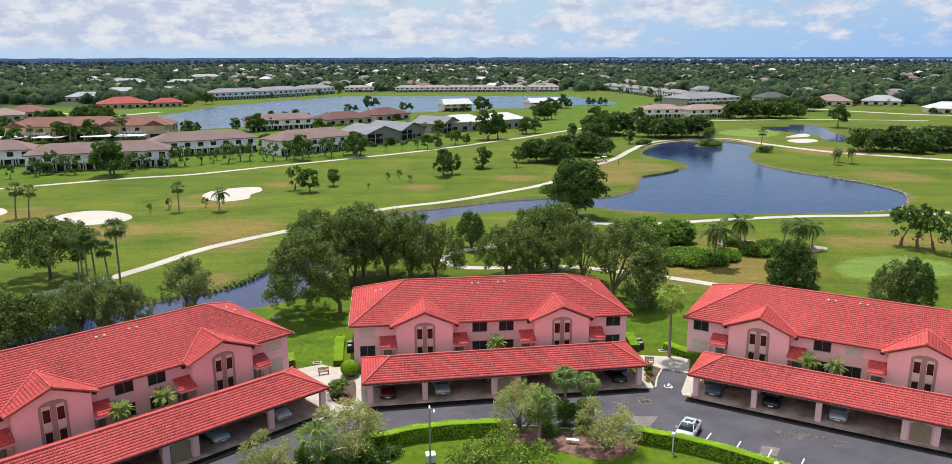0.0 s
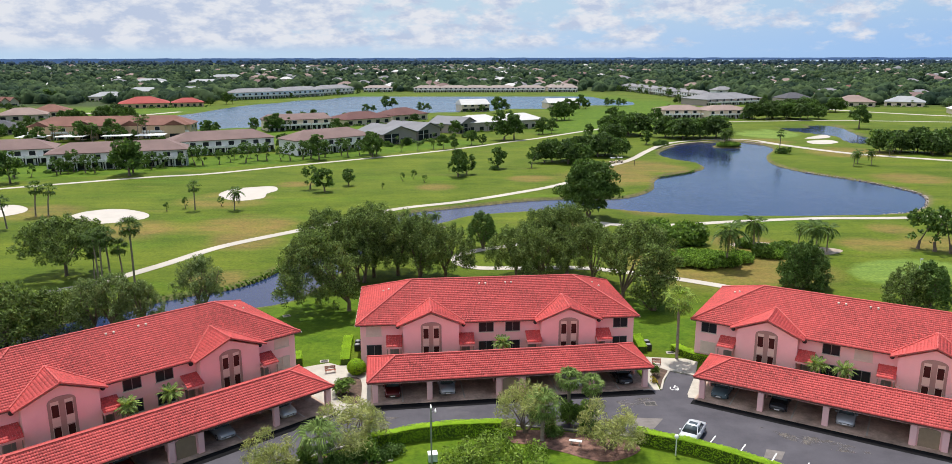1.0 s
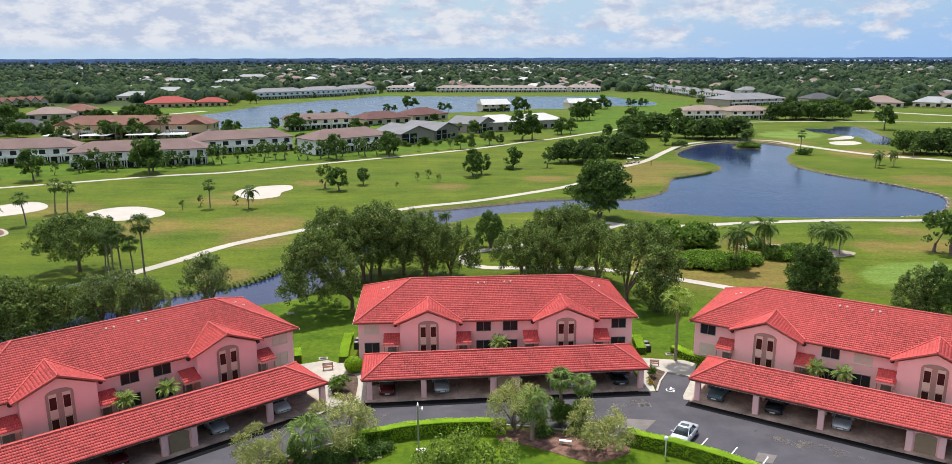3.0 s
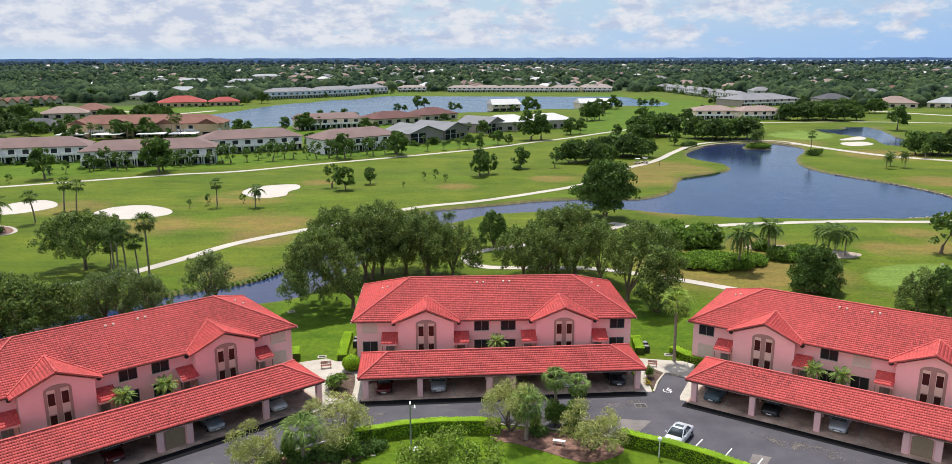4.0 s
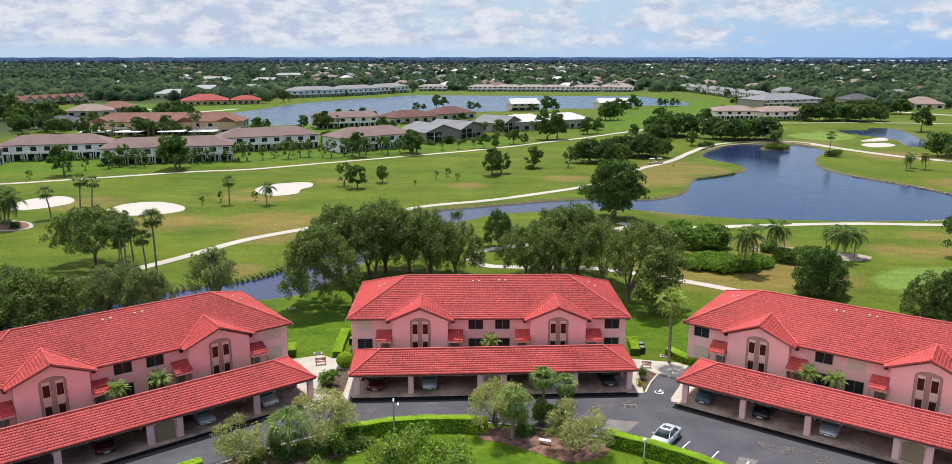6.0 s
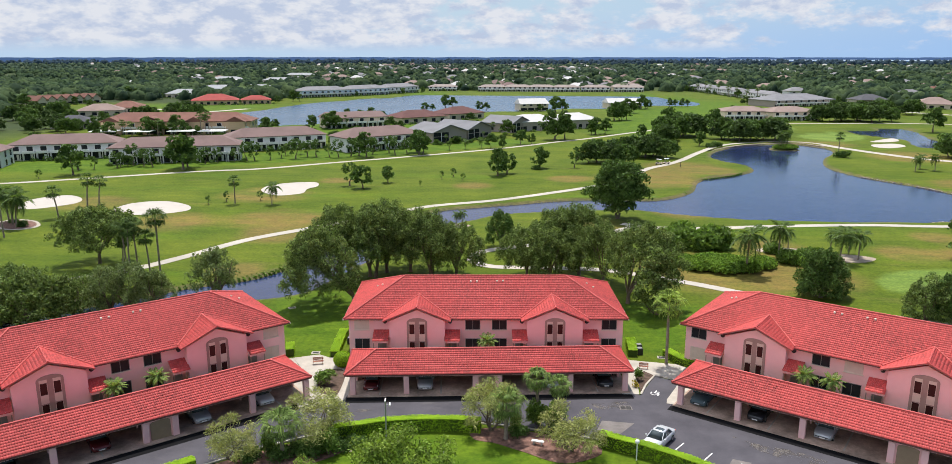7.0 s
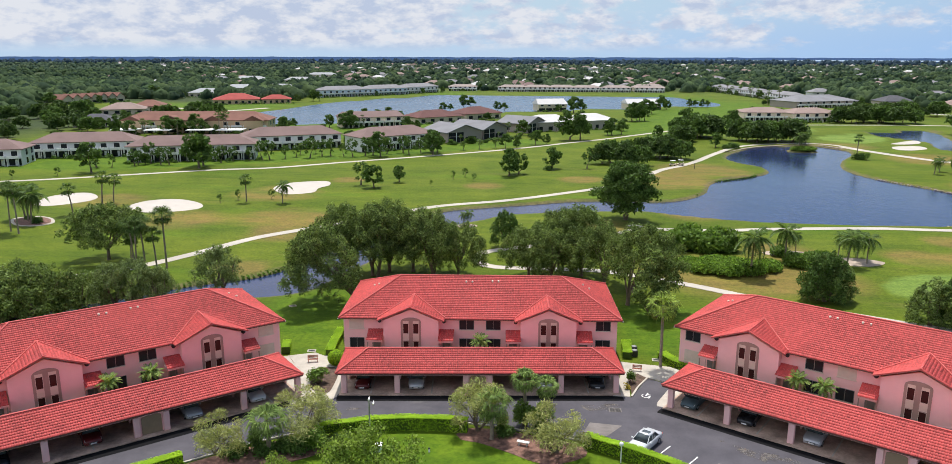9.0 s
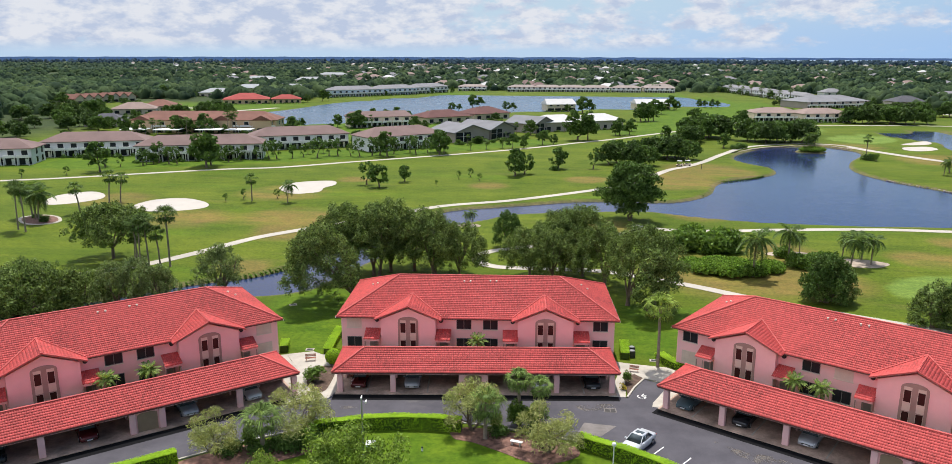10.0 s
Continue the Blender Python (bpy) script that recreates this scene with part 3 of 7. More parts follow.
def hedge(name, points, width, height, seed, label, leaf=0.1, density=230, step=0.5, group=""):
    """A clipped hedge along a line: a core coloured as shade and a shell of leaves."""
    rng = np.random.default_rng(seed)
    line = smooth_line(points, step)
    d = np.gradient(line, axis=0)
    d /= np.linalg.norm(d, axis=1)[:, None]
    side = np.stack((-d[:, 1], d[:, 0]), 1)
    length = np.linalg.norm(np.diff(line, axis=0), axis=1).sum()
    root = thing(name, label, "hedge", group)
    bm = bmesh.new()
    w = width / 2 - 0.1
    rows = [[bm.verts.new((*q, h)) for q, h in ((p + s * w, 0), (p + s * w, height - 0.12), (p - s * w, height - 0.12), (p - s * w, 0))] for p, s in zip(line, side)]
    for a, b in zip(rows, rows[1:]):
        for k in range(3):
            bm.faces.new((a[k], a[k + 1], b[k + 1], b[k]))
    bm.faces.new(rows[0])
    bm.faces.new(rows[-1][::-1])
    part("core", bm, SHADED_LEAF, root)
    # top sheet in the bright leaf colour; only the sides show painted shade
    bm = bmesh.new()
    rows = [[bm.verts.new((*q, h)) for q, h in ((p + s * w, height - 0.115), (p + s * w, height - 0.05), (p - s * w, height - 0.05), (p - s * w, height - 0.115))] for p, s in zip(line, side)]
    for a, b in zip(rows, rows[1:]):
        for k in range(3):
            bm.faces.new((a[k], a[k + 1], b[k + 1], b[k]))
    part("clipped_top", bm, HEDGE_LEAF, root)
    n = int(density * length * (width + 2 * height))
    i = rng.integers(0, len(line) - 1, n)
    f = rng.uniform(0, 1, (n, 1))
    p, s = line[i] * (1 - f) + line[i + 1] * f, side[i]
    across = rng.uniform(-height - width / 2, height + width / 2, n)
    onto_top = np.abs(across) < width / 2
    # few leaves on the sides, so the dark core reads as shade
    keep = onto_top | (rng.uniform(0, 1, n) < 0.3)
    across, onto_top, p, s, n = across[keep], onto_top[keep], p[keep], s[keep], int(keep.sum())
    off = np.where(onto_top, across, np.sign(across) * width / 2)
    z = np.where(onto_top, height, height - (np.abs(across) - width / 2))
    wave = 0.025 * np.sin(p[:, 0] * 1.7) + 0.02 * np.sin(p[:, 1] * 2.3)
    centre = np.column_stack((p + s * (off + wave)[:, None], z + wave * onto_top)) + rng.normal(0, 0.025, (n, 3))
    centre[:, 2] = np.maximum(centre[:, 2], 0.04)
    out = np.where(onto_top[:, None], (0, 0, 1), np.column_stack((s * np.sign(across)[:, None], np.full(n, 0.15))))
    part("leaves", quads("leaves", leaf_cards(rng, centre, out, leaf, 1.4, 0.2), HEDGE_LEAF), None, root)
    return root


# ---- ground, water, ways ----
POND = [(-115, 62), (-80, 84), (-62, 101), (-50.4, 113), (-42, 119.2), (-38.2, 126.5), (-36, 138), (-32, 152), (-27, 168), (-20.5, 180.7), (-12.7, 186.1), (-2.3, 191.8), (8.6, 197.9), (20, 201), (35.3, 202.5), (45.7, 215.1), (50.1, 232.4), (56.4, 243.6), (67.7, 252.4), (72.5, 260), (73, 271.2), (67.5, 280.2), (64.6, 293.5), (68.6, 308.9), (81.6, 330), (96.2, 338.5), (108.7, 341), (116.5, 327.6), (114.5, 312), (105, 292), (99.5, 270), (103.5, 250), (113, 233), (119.2, 213), (115.4, 199.8), (105.9, 186.5), (94.6, 181), (66, 178.8), (51.3, 179.5), (37.9, 183.2), (28, 187.2), (15.3, 184.8), (-3.6, 178.5), (-9.5, 171.5), (-15, 164), (-20, 150), (-24.5, 135), (-28, 120), (-31, 111.5), (-40, 107), (-47.5, 104), (-62, 91), (-78, 72), (-100, 50)]
LAKE_EDGE = [(-168, 404), (-203, 470), (-203, 513), (-197, 588), (-169.5, 649), (-137.5, 698), (-74, 733), (7, 743), (64, 728), (94, 690), (115, 631), (118, 600), (85, 600), (28, 562), (-29, 528), (-80, 478), (-131, 411)]
SMALL_POND = [(148.8, 399.6), (162.8, 411), (178, 417), (186, 412), (182, 398), (177, 378), (174, 358), (163, 335), (156.5, 333), (158, 348), (162, 362), (156, 376)]
BUNKERS = [
    [(-73.8, 202.3), (-74.2, 210.4), (-70, 215), (-63.7, 216.7), (-60.9, 210.5), (-62.2, 205.4), (-61.4, 199), (-67, 195.4)],
    [(-99.1, 171.1), (-98.6, 179.6), (-92.1, 182.7), (-83.7, 178), (-81.4, 172), (-87, 167.2), (-93.8, 166.6)],
    [(-124, 170.4), (-128, 181.1), (-123.4, 187.5), (-117.2, 184.4), (-114.2, 178.2), (-118.4, 170.8)],
    [(143, 352), (150, 361), (158, 367.8), (156.5, 358), (150, 352)],
    [(137.5, 332), (140, 341), (150, 345), (150.5, 336), (142, 329)],
]
GREENS = [[(63, 127), (66, 133.5), (71, 137), (79, 138.5), (85, 135), (84, 128), (76, 123.5), (67, 122.5)], [(117, 368), (125.5, 384), (140, 392.3), (148, 380), (143, 362), (128, 352)], [(96, 395), (110, 412), (128, 414), (120, 400)]]
LAWNS = [
    [(-24, 88), (-17, 86), (-15, 100), (-17, 113), (-28, 113.5), (-33, 109), (-31, 97)],
    [(19, 95), (25, 91), (33, 104), (32, 113), (20, 113)],
    [(-60, 20), (-38, 36), (-27, 54), (-16, 64), (-4, 70), (4, 71), (16, 69.6), (34, 58), (45, 20)],
    [(-240, 520), (-205, 440), (-203, 560), (-150, 745), (-80, 800), (10, 795), (80, 770), (140, 640), (160, 560), (110, 480), (60, 440), (30, 545), (90, 590), (112, 630), (90, 700), (60, 750), (0, 768), (-80, 780), (-180, 675), (-200, 580)],
    [(-168, 400), (-130, 330), (-75, 330), (-70, 420), (-75, 465), (-130, 408)],
    [(-215, 225), (-145, 225), (-80, 262), (-45, 290), (-5, 330), (-15, 345), (-60, 305), (-150, 262), (-215, 255)],
    [(-330, 470), (-250, 470), (-215, 420), (-210, 560), (-330, 560)],
    [(20, 370), (85, 380), (120, 470), (40, 470)],
]
DRY = [(37, 236, 20), (50, 262, 16), (60, 254, 9), (40, 185, 10), (88, 165, 6), (52, 150, 9), (77, 149, 8), (36, 132, 16), (52, 131, 11), (90, 150, 9), (-55, 165, 14), (-78, 160, 12), (-70, 196, 14), (-58, 221, 6), (-16, 216, 7), (12, 233, 8), (-50, 150, 9), (130, 235, 14), (118, 340, 16), (140, 300, 20), (-46, 123, 6), (-110, 178, 12), (16, 165, 10)]


def inside(points, outline):
    o = np.array(outline, float)
    x, y = points[:, 0], points[:, 1]
    hit = np.zeros(len(points), bool)
    for (x0, y0), (x1, y1) in zip(o, np.roll(o, -1, 0)):
        c = (y0 > y) != (y1 > y)
        hit ^= c & (x < (x1 - x0) * (y - y0) / (y1 - y0 + 1e-12) + x0)
    return hit


def edge_distance(points, outline):
    """Metres to the outline, negative inside."""
    o = np.array(outline, float)
    best = np.full(len(points), 1e9)
    for a, b in zip(o, np.roll(o, -1, 0)):
        d = b - a
        t = np.clip(((points - a) @ d) / (d @ d + 1e-12), 0, 1)
        best = np.minimum(best, np.linalg.norm(points - a - t[:, None] * d, axis=1))
    return np.where(inside(points, outline), -best, best)


def ease(v, low, high):
    t = np.clip((v - low) / (high - low), 0, 1)
    return t * t * (3 - 2 * t)


def grid_lines(low, high, step, reach_low, reach_high):
    mid = list(np.arange(low, high + 0.1, step))
    for sign, stop in ((1, reach_high), (-1, reach_low)):
        x, s = (mid[-1] if sign > 0 else mid[0]), step
        extra = []
        while abs(x) < abs(stop):
            s = min(s * 1.18, 400)
            x += sign * s
            extra.append(x)
        mid = mid + extra if sign > 0 else extra[::-1] + mid
    return np.array(mid)


gx = grid_lines(-132, 165, 1.4, -4900, 4900)
gy = grid_lines(84, 345, 1.4, -600, 4900)
X, Y = np.meshgrid(gx, gy)
flat = np.column_stack((X.ravel(), Y.ravel()))
pond_d = np.minimum(edge_distance(flat, smooth_line(POND, 3, True)), edge_distance(flat, smooth_line(SMALL_POND, 4, True)))
islet_d = np.linalg.norm((flat - (98.5, 322)) / (1.25, 1.0), axis=1) - 4.6
water_d = np.maximum(pond_d, -islet_d)
lake_d = edge_distance(flat, smooth_line(LAKE_EDGE, 8, True))
height = -1.7 * (1 - ease(water_d, -2.2, 0.9)) - 2.2 * (1 - ease(lake_d, -14, 6))
sand_d = np.min([edge_distance(flat, smooth_line(b, 1.5, True)) for b in BUNKERS], axis=0)
height -= 0.5 * (1 - ease(sand_d, -1.2, 0.7))
masks = {
    "lush": np.clip(sum(1 - ease(edge_distance(flat, l), -1.5, 1.5) for l in LAWNS), 0, 1),
    "dry": np.clip(sum(1 - ease(np.linalg.norm(flat - (x, y), axis=1), 0.3 * r, 1.25 * r) for x, y, r in DRY), 0, 1),
    "fine_turf": np.max([1 - ease(edge_distance(flat, smooth_line(g, 2, True)), -0.3, 0.5) for g in GREENS], axis=0),
    "bank": (1 - ease(np.abs(water_d + 0.2), 0.5, 1.5)) * 0.8,
    "wood": np.maximum(ease(flat[:, 1] + 0.12 * np.abs(flat[:, 0]), 800, 900), np.maximum(ease(-flat[:, 0], 240, 262) * ease(flat[:, 1], 260, 290) * (1 - (np.abs(flat[:, 1] - 515) < 45) * (flat[:, 0] > -410)), ease(flat[:, 0] - 0.1 * flat[:, 1], 190, 220) * ease(flat[:, 1], 570, 600))),
}
ny, nx = X.shape
idx = np.arange(nx * ny).reshape(ny, nx)
faces = np.stack((idx[:-1, :-1], idx[:-1, 1:], idx[1:, 1:], idx[1:, :-1]), -1).reshape(-1, 4)


def faces_mesh(name, verts, quad_faces, material, smooth=False):
    n = len(quad_faces)
    me = bpy.data.meshes.new(name)
    me.vertices.add(len(verts))
    me.vertices.foreach_set("co", np.ascontiguousarray(verts, np.float32).ravel())
    me.loops.add(4 * n)
    me.loops.foreach_set("vertex_index", np.ascontiguousarray(quad_faces, np.int32).ravel())
    me.polygons.add(n)
    me.polygons.foreach_set("loop_start", np.arange(0, 4 * n, 4, dtype=np.int32))
    me.polygons.foreach_set("loop_total", np.full(n, 4, np.int32))
    if smooth:
        me.polygons.foreach_set("use_smooth", np.ones(n, bool))
    me.update(calc_edges=True)
    me.materials.append(material)
    return me


ground_mesh = faces_mesh("ground", np.column_stack((flat, height)), faces, GRASS, True)
for key, values in masks.items():
    ground_mesh.attributes.new(key, "FLOAT", "POINT").data.foreach_set("value", values.astype(np.float32))
tagged(new("ground", ground_mesh), "mown golf course grass with dry brown patches", "ground", kind="structure")


def sheet(name, x0, x1, y0, y1, z, material, label, category):
    bm = bmesh.new()
    bm.faces.new([bm.verts.new(p) for p in ((x0, y0, z), (x1, y0, z), (x1, y1, z), (x0, y1, z))])
    return solid(name, bm, material, label, category, kind="structure")


sheet("water", -120, 205, 40, 432, -0.55, WATER, "dark blue pond and canal water with faint ripples", "water")
sheet("lake", -230, 150, 433, 800, -0.6, LAKE, "pale blue lake behind the houses", "water")
sheet("lake", -230, -120.5, 390, 432.5, -0.6, LAKE, "pale blue lake behind the houses", "water")
for b in BUNKERS:
    line = smooth_line(b, 1.5, True)
    c = line.mean(0)
    bm = bmesh.new()
    mid = bm.verts.new((*c, -0.3))
    rings = [[bm.verts.new((*(c + (p - c) * k), z)) for p in line] for k, z in ((0.5, -0.24), (0.85, -0.16), (1.06, -0.02))]
    m = len(line)
    for i in range(m):
        j = (i + 1) % m
        bm.faces.new((mid, rings[0][i], rings[0][j]))
        for r0, r1 in zip(rings, rings[1:]):
            bm.faces.new((r0[i], r1[i], r1[j], r0[j]))
    bmesh.ops.recalc_face_normals(bm, faces=bm.faces)
    solid("sand_bunker", bm, SAND, "golf bunker filled with raked white sand", "sand bunker", "golf bunkers", "structure")

ribbon("cart_path", [(-96, 104), (-78, 110), (-71.5, 114), (-64.9, 120.8), (-59.2, 131.6), (-53.1, 145.6), (-41.5, 160), (-33.2, 170), (-23.1, 184.2), (-7.2, 194.6), (8.5, 208.8), (20, 221.1), (29.2, 236.7), (37.9, 257.2), (45.4, 268.2), (52.6, 281.7), (62, 304), (76, 331), (98, 346.5), (115.5, 344), (124, 322), (137.4, 298), (152.6, 285), (180, 268), (230, 250)], 2.5, 0.05, PATH_CONCRETE, "pale concrete golf cart path beside the canal", "path")
ribbon("cart_path", [(-230, 160), (-180, 190), (-150.6, 205.5), (-130.6, 218.6), (-108.6, 233), (-91.1, 241), (-71.9, 257.6), (-46, 279.6), (-23, 300.4), (-6, 319), (5, 333), (20, 350), (37.5, 373.9), (73.9, 423.6), (100, 470)], 2.5, 0.05, PATH_CONCRETE, "pale concrete cart path along the town houses", "path")
ribbon("cart_path", [(24, 170), (30.1, 166.8), (42, 167.3), (56, 171), (77.3, 175), (98.6, 176.2), (130, 184), (170, 205)], 2.4, 0.05, PATH_CONCRETE, "pale concrete cart path between grass and pond", "path")
ribbon("cart_path", [(90, 98), (57.6, 111.6), (46.1, 116.9), (40.2, 119.9), (31.1, 125.4), (18.1, 131), (7.5, 131.1), (-1.2, 130.8), (-4.6, 133.2), (-5.8, 136.4), (-5.2, 140.1), (-2, 143.5), (8, 150), (20, 160), (27, 168)], 2.1, 0.06, PATH_CONCRETE, "winding pale concrete cart path behind the apartments", "path")
ribbon("cart_path", [(118, 440), (150, 445), (200, 450), (260, 440)], 3.0, 0.05, PATH_CONCRETE, "pale concrete lane far across the course", "path")
ribbon("cart_path", [(118, 337), (124, 322), (137.4, 298), (152.6, 285), (180, 268), (230, 250)], 4.2, 0.056, PATH_CONCRETE, "wide pale concrete cart path beside the pond", "path")
ribbon("access_road", [(196, 562), (227.5, 548.5), (239, 535.6), (252, 517.6), (277, 490), (297, 479), (350, 462)], 6.0, 0.05, PATH_CONCRETE, "pale road beside distant lawns", "road")
ribbon("access_road", [(-330, 520), (-270, 505), (-235, 485), (-215, 520)], 6.0, 0.05, PATH_CONCRETE, "pale road beside distant lawns", "road")
ribbon("shore_wall", [(66, 309), (74, 321.5), (84, 332.5), (97, 340.2), (109, 343), (117, 331)], 1.6, 0.0, plain("shore_rock", (0.3, 0.24, 0.18), 0.95, 0.3, 0.8, 4, 0.5), "low brown stone bank at the pond", "bank", depth=0.8)

# ---- the drive, kerbs and walks round the apartments ----
DRIVE = [(-68, 26), (-53, 40.4), (-17, 75.0), (-15.0, 73.1), (-12.3, 74.6), (-12.3, 76.3), (18.2, 81.0), (20.3, 80.3), (22.4, 85.7), (25.1, 84.4), (23.1, 79.3), (23.6, 78.8), (67.4, 54.7), (72, 36), (36, 56.5), (30, 60.6), (24.6, 64.9), (16, 69.2), (4, 71.4), (-4, 70.7), (-11.4, 67.6), (-16.5, 64.3), (-27, 54.4), (-45, 36.5), (-54, 20)]
slab("road", DRIVE, -0.3, 0.03, ASPHALT, "dark grey asphalt drive with paler worn patches", "road")
INNER = [(36, 56.5), (30, 60.6), (24.6, 64.9), (16, 69.2), (4, 71.4), (-4, 70.7), (-11.4, 67.6), (-16.5, 64.3), (-27, 54.4), (-45, 36.5)]
ribbon("kerb", INNER, 0.2, 0.13, CONCRETE, "grey concrete kerb round the planted island", "kerb", 1.0, 0.3)
ribbon("kerb", [(20.35, 80.4), (22.4, 85.75), (25.1, 84.4)], 0.22, 0.14, CONCRETE, "pale concrete kerb round the parking bay", "kerb", 6.0, 0.3)
slab("pavement", [(-15.2, 73.2), (-12.3, 74.7), (-11.4, 82.5), (-14.2, 84.6), (-19, 87.3), (-22, 85.8), (-17.2, 79.6), (-15.0, 77.2), (-14.2, 76.6)], -0.2, 0.06, CONCRETE, "pale concrete walk between two apartment blocks", "pavement")
slab("pavement", [(-22, 85.8), (-17.5, 79.6), (-18.2, 77.2), (-17, 75.4), (-15.1, 74.2), (-16.4, 72.6), (-22.5, 80.5), (-24.6, 84.2)], -0.2, 0.05, CONCRETE, "pale concrete walk beside the carport", "pavement")
slab("pavement", [(18.3, 80.3), (20.2, 80.4), (20.2, 85.6), (21.3, 87), (22.3, 85.9), (25.2, 84.5), (26.6, 88.6), (25.3, 89.6), (21.2, 90), (18.4, 90.5), (19.4, 86.6)], -0.2, 0.07, CONCRETE, "pale concrete walk beside the parking bay", "pavement")
slab("pavement", [(22.95, 78.5), (23.1, 79.5), (25.15, 84.4), (27, 84.8), (25.4, 78.0)], -0.2, 0.06, CONCRETE, "pale concrete walk beside the carport", "pavement")
slab("pavement", [(-18.9, 79.4), (-18.1, 76.6), (-17.0, 75.2), (-15.2, 74.5), (-12.1, 75.2), (-13.3, 81.7), (-14.8, 86.6), (-20.6, 86.4), (-20.6, 84.2)], -0.2, 0.046, CONCRETE, "pale concrete walk round a mulch bed", "pavement")
slab("planting_bed", [(-16.9, 80.5), (-16.6, 82.7), (-14.3, 82.5), (-13.3, 76.5), (-14.2, 76.0), (-15.8, 77.2)], -0.1, 0.09, SOIL, "brown mulch bed between concrete walks", "planting bed", 0.5)
slab("planting_bed", [(20.1, 85.7), (21.3, 86.9), (22.25, 85.8), (20.4, 81.1), (20.25, 83.3)], -0.1, 0.10, SOIL, "brown mulch bed beside the parking bay", "planting bed")
slab("planting_bed", [(2.6, 69.9), (6, 70.6), (14, 69.0), (15.5, 66.8), (12, 64.6), (7.8, 66.4), (5, 67.7), (3.2, 68.0)], -0.1, 0.035, MULCH, "reddish brown bark mulch under palms and shrubs", "planting bed", 0.7)
slab("planting_bed", [(-21.5, 59), (-15, 64.6), (-10.5, 67), (-8.6, 65.4), (-11, 62), (-18, 57.5)], -0.1, 0.055, MULCH, "reddish brown bark mulch under palms and shrubs", "planting bed", 0.7)
PATCH = plain("old_asphalt", (0.17, 0.15, 0.138), 0.9, 0.25, 0.7, 6)
slab("asphalt_patch", [(15.8, 73.6), (19.1, 73.4), (17.5, 70.9), (15.2, 71.4)], 0.0, 0.036, PATCH, "pale patched square in the asphalt", "pavement")
slab("asphalt_patch", [(27.7, 67.3), (29.3, 66.8), (28.4, 65.3), (26.9, 65.7)], 0.0, 0.037, PATCH, "pale worn patch in the asphalt", "pavement")
# near-black colour for the roof shadow painted before the carports
EAVE_SHADE = plain("eave_shade", (0.009, 0.009, 0.01), 0.95, 0.2, 1.0, 8, spec=0.1)
for k in range(-1, 4):
    q = Vector((23.0, 69.0, 0)) + k * Vector((2.42, -1.66, 0))
    solid("parking_line", box(bmesh.new(), -0.06, 0.06, -2.4, 1.0, 0.034, 0.038), ROAD_PAINT, "white painted parking line on asphalt", "road marking", "parking lines", m=pose(q.x, q.y, 0, 0, 0, -33.5)) if k != -1 else None

drain = thing("storm_drain", "rusty iron storm drain in a concrete frame", "drain", m=pose(18.45, 76.9, 0.03, 0, 0, 6))
part("frame", boxes((-0.66, 0.66, -0.5, 0.5, 0, 0.012)), PATCH, drain)
for i in (-1, 1):
    part("grate", boxes(*[(i * 0.3 - 0.26, i * 0.3 + 0.26, -0.4 + j * 0.2, -0.28 + j * 0.2, 0.012, 0.03) for j in range(4)]), DARK_METAL, drain)

# wheelchair mark on the bay
mark = thing("wheelchair_mark", "white painted wheelchair symbol on asphalt", "road marking", m=pose(21.9, 80.9, 0.034, 0, 0, -25))
bm = bmesh.new()
for r0, r1, lo_a, hi_a in ((0.36, 0.46, 150, 400),):
    pts = [(r * math.cos(radians(lo_a + (hi_a - lo_a) * i / 18)), r * math.sin(radians(lo_a + (hi_a - lo_a) * i / 18))) for r in (r0, r1) for i in range(19)]
    for i in range(18):
        bm.faces.new([bm.verts.new((*pts[j], 0.004)) for j in (i, i + 1, i + 20, i + 19)])
part("wheel", bm, ROAD_PAINT, mark)
part("figure", boxes((-0.1, 0.02, 0.1, 0.85, 0, 0.004), (0.02, 0.4, 0.45, 0.55, 0, 0.004), (0.02, 0.5, 0.1, 0.2, 0, 0.004), (0.45, 0.56, -0.4, 0.2, 0, 0.004)), ROAD_PAINT, mark)


# ---- apartment blocks and carports ----
SLOPE = 0.419


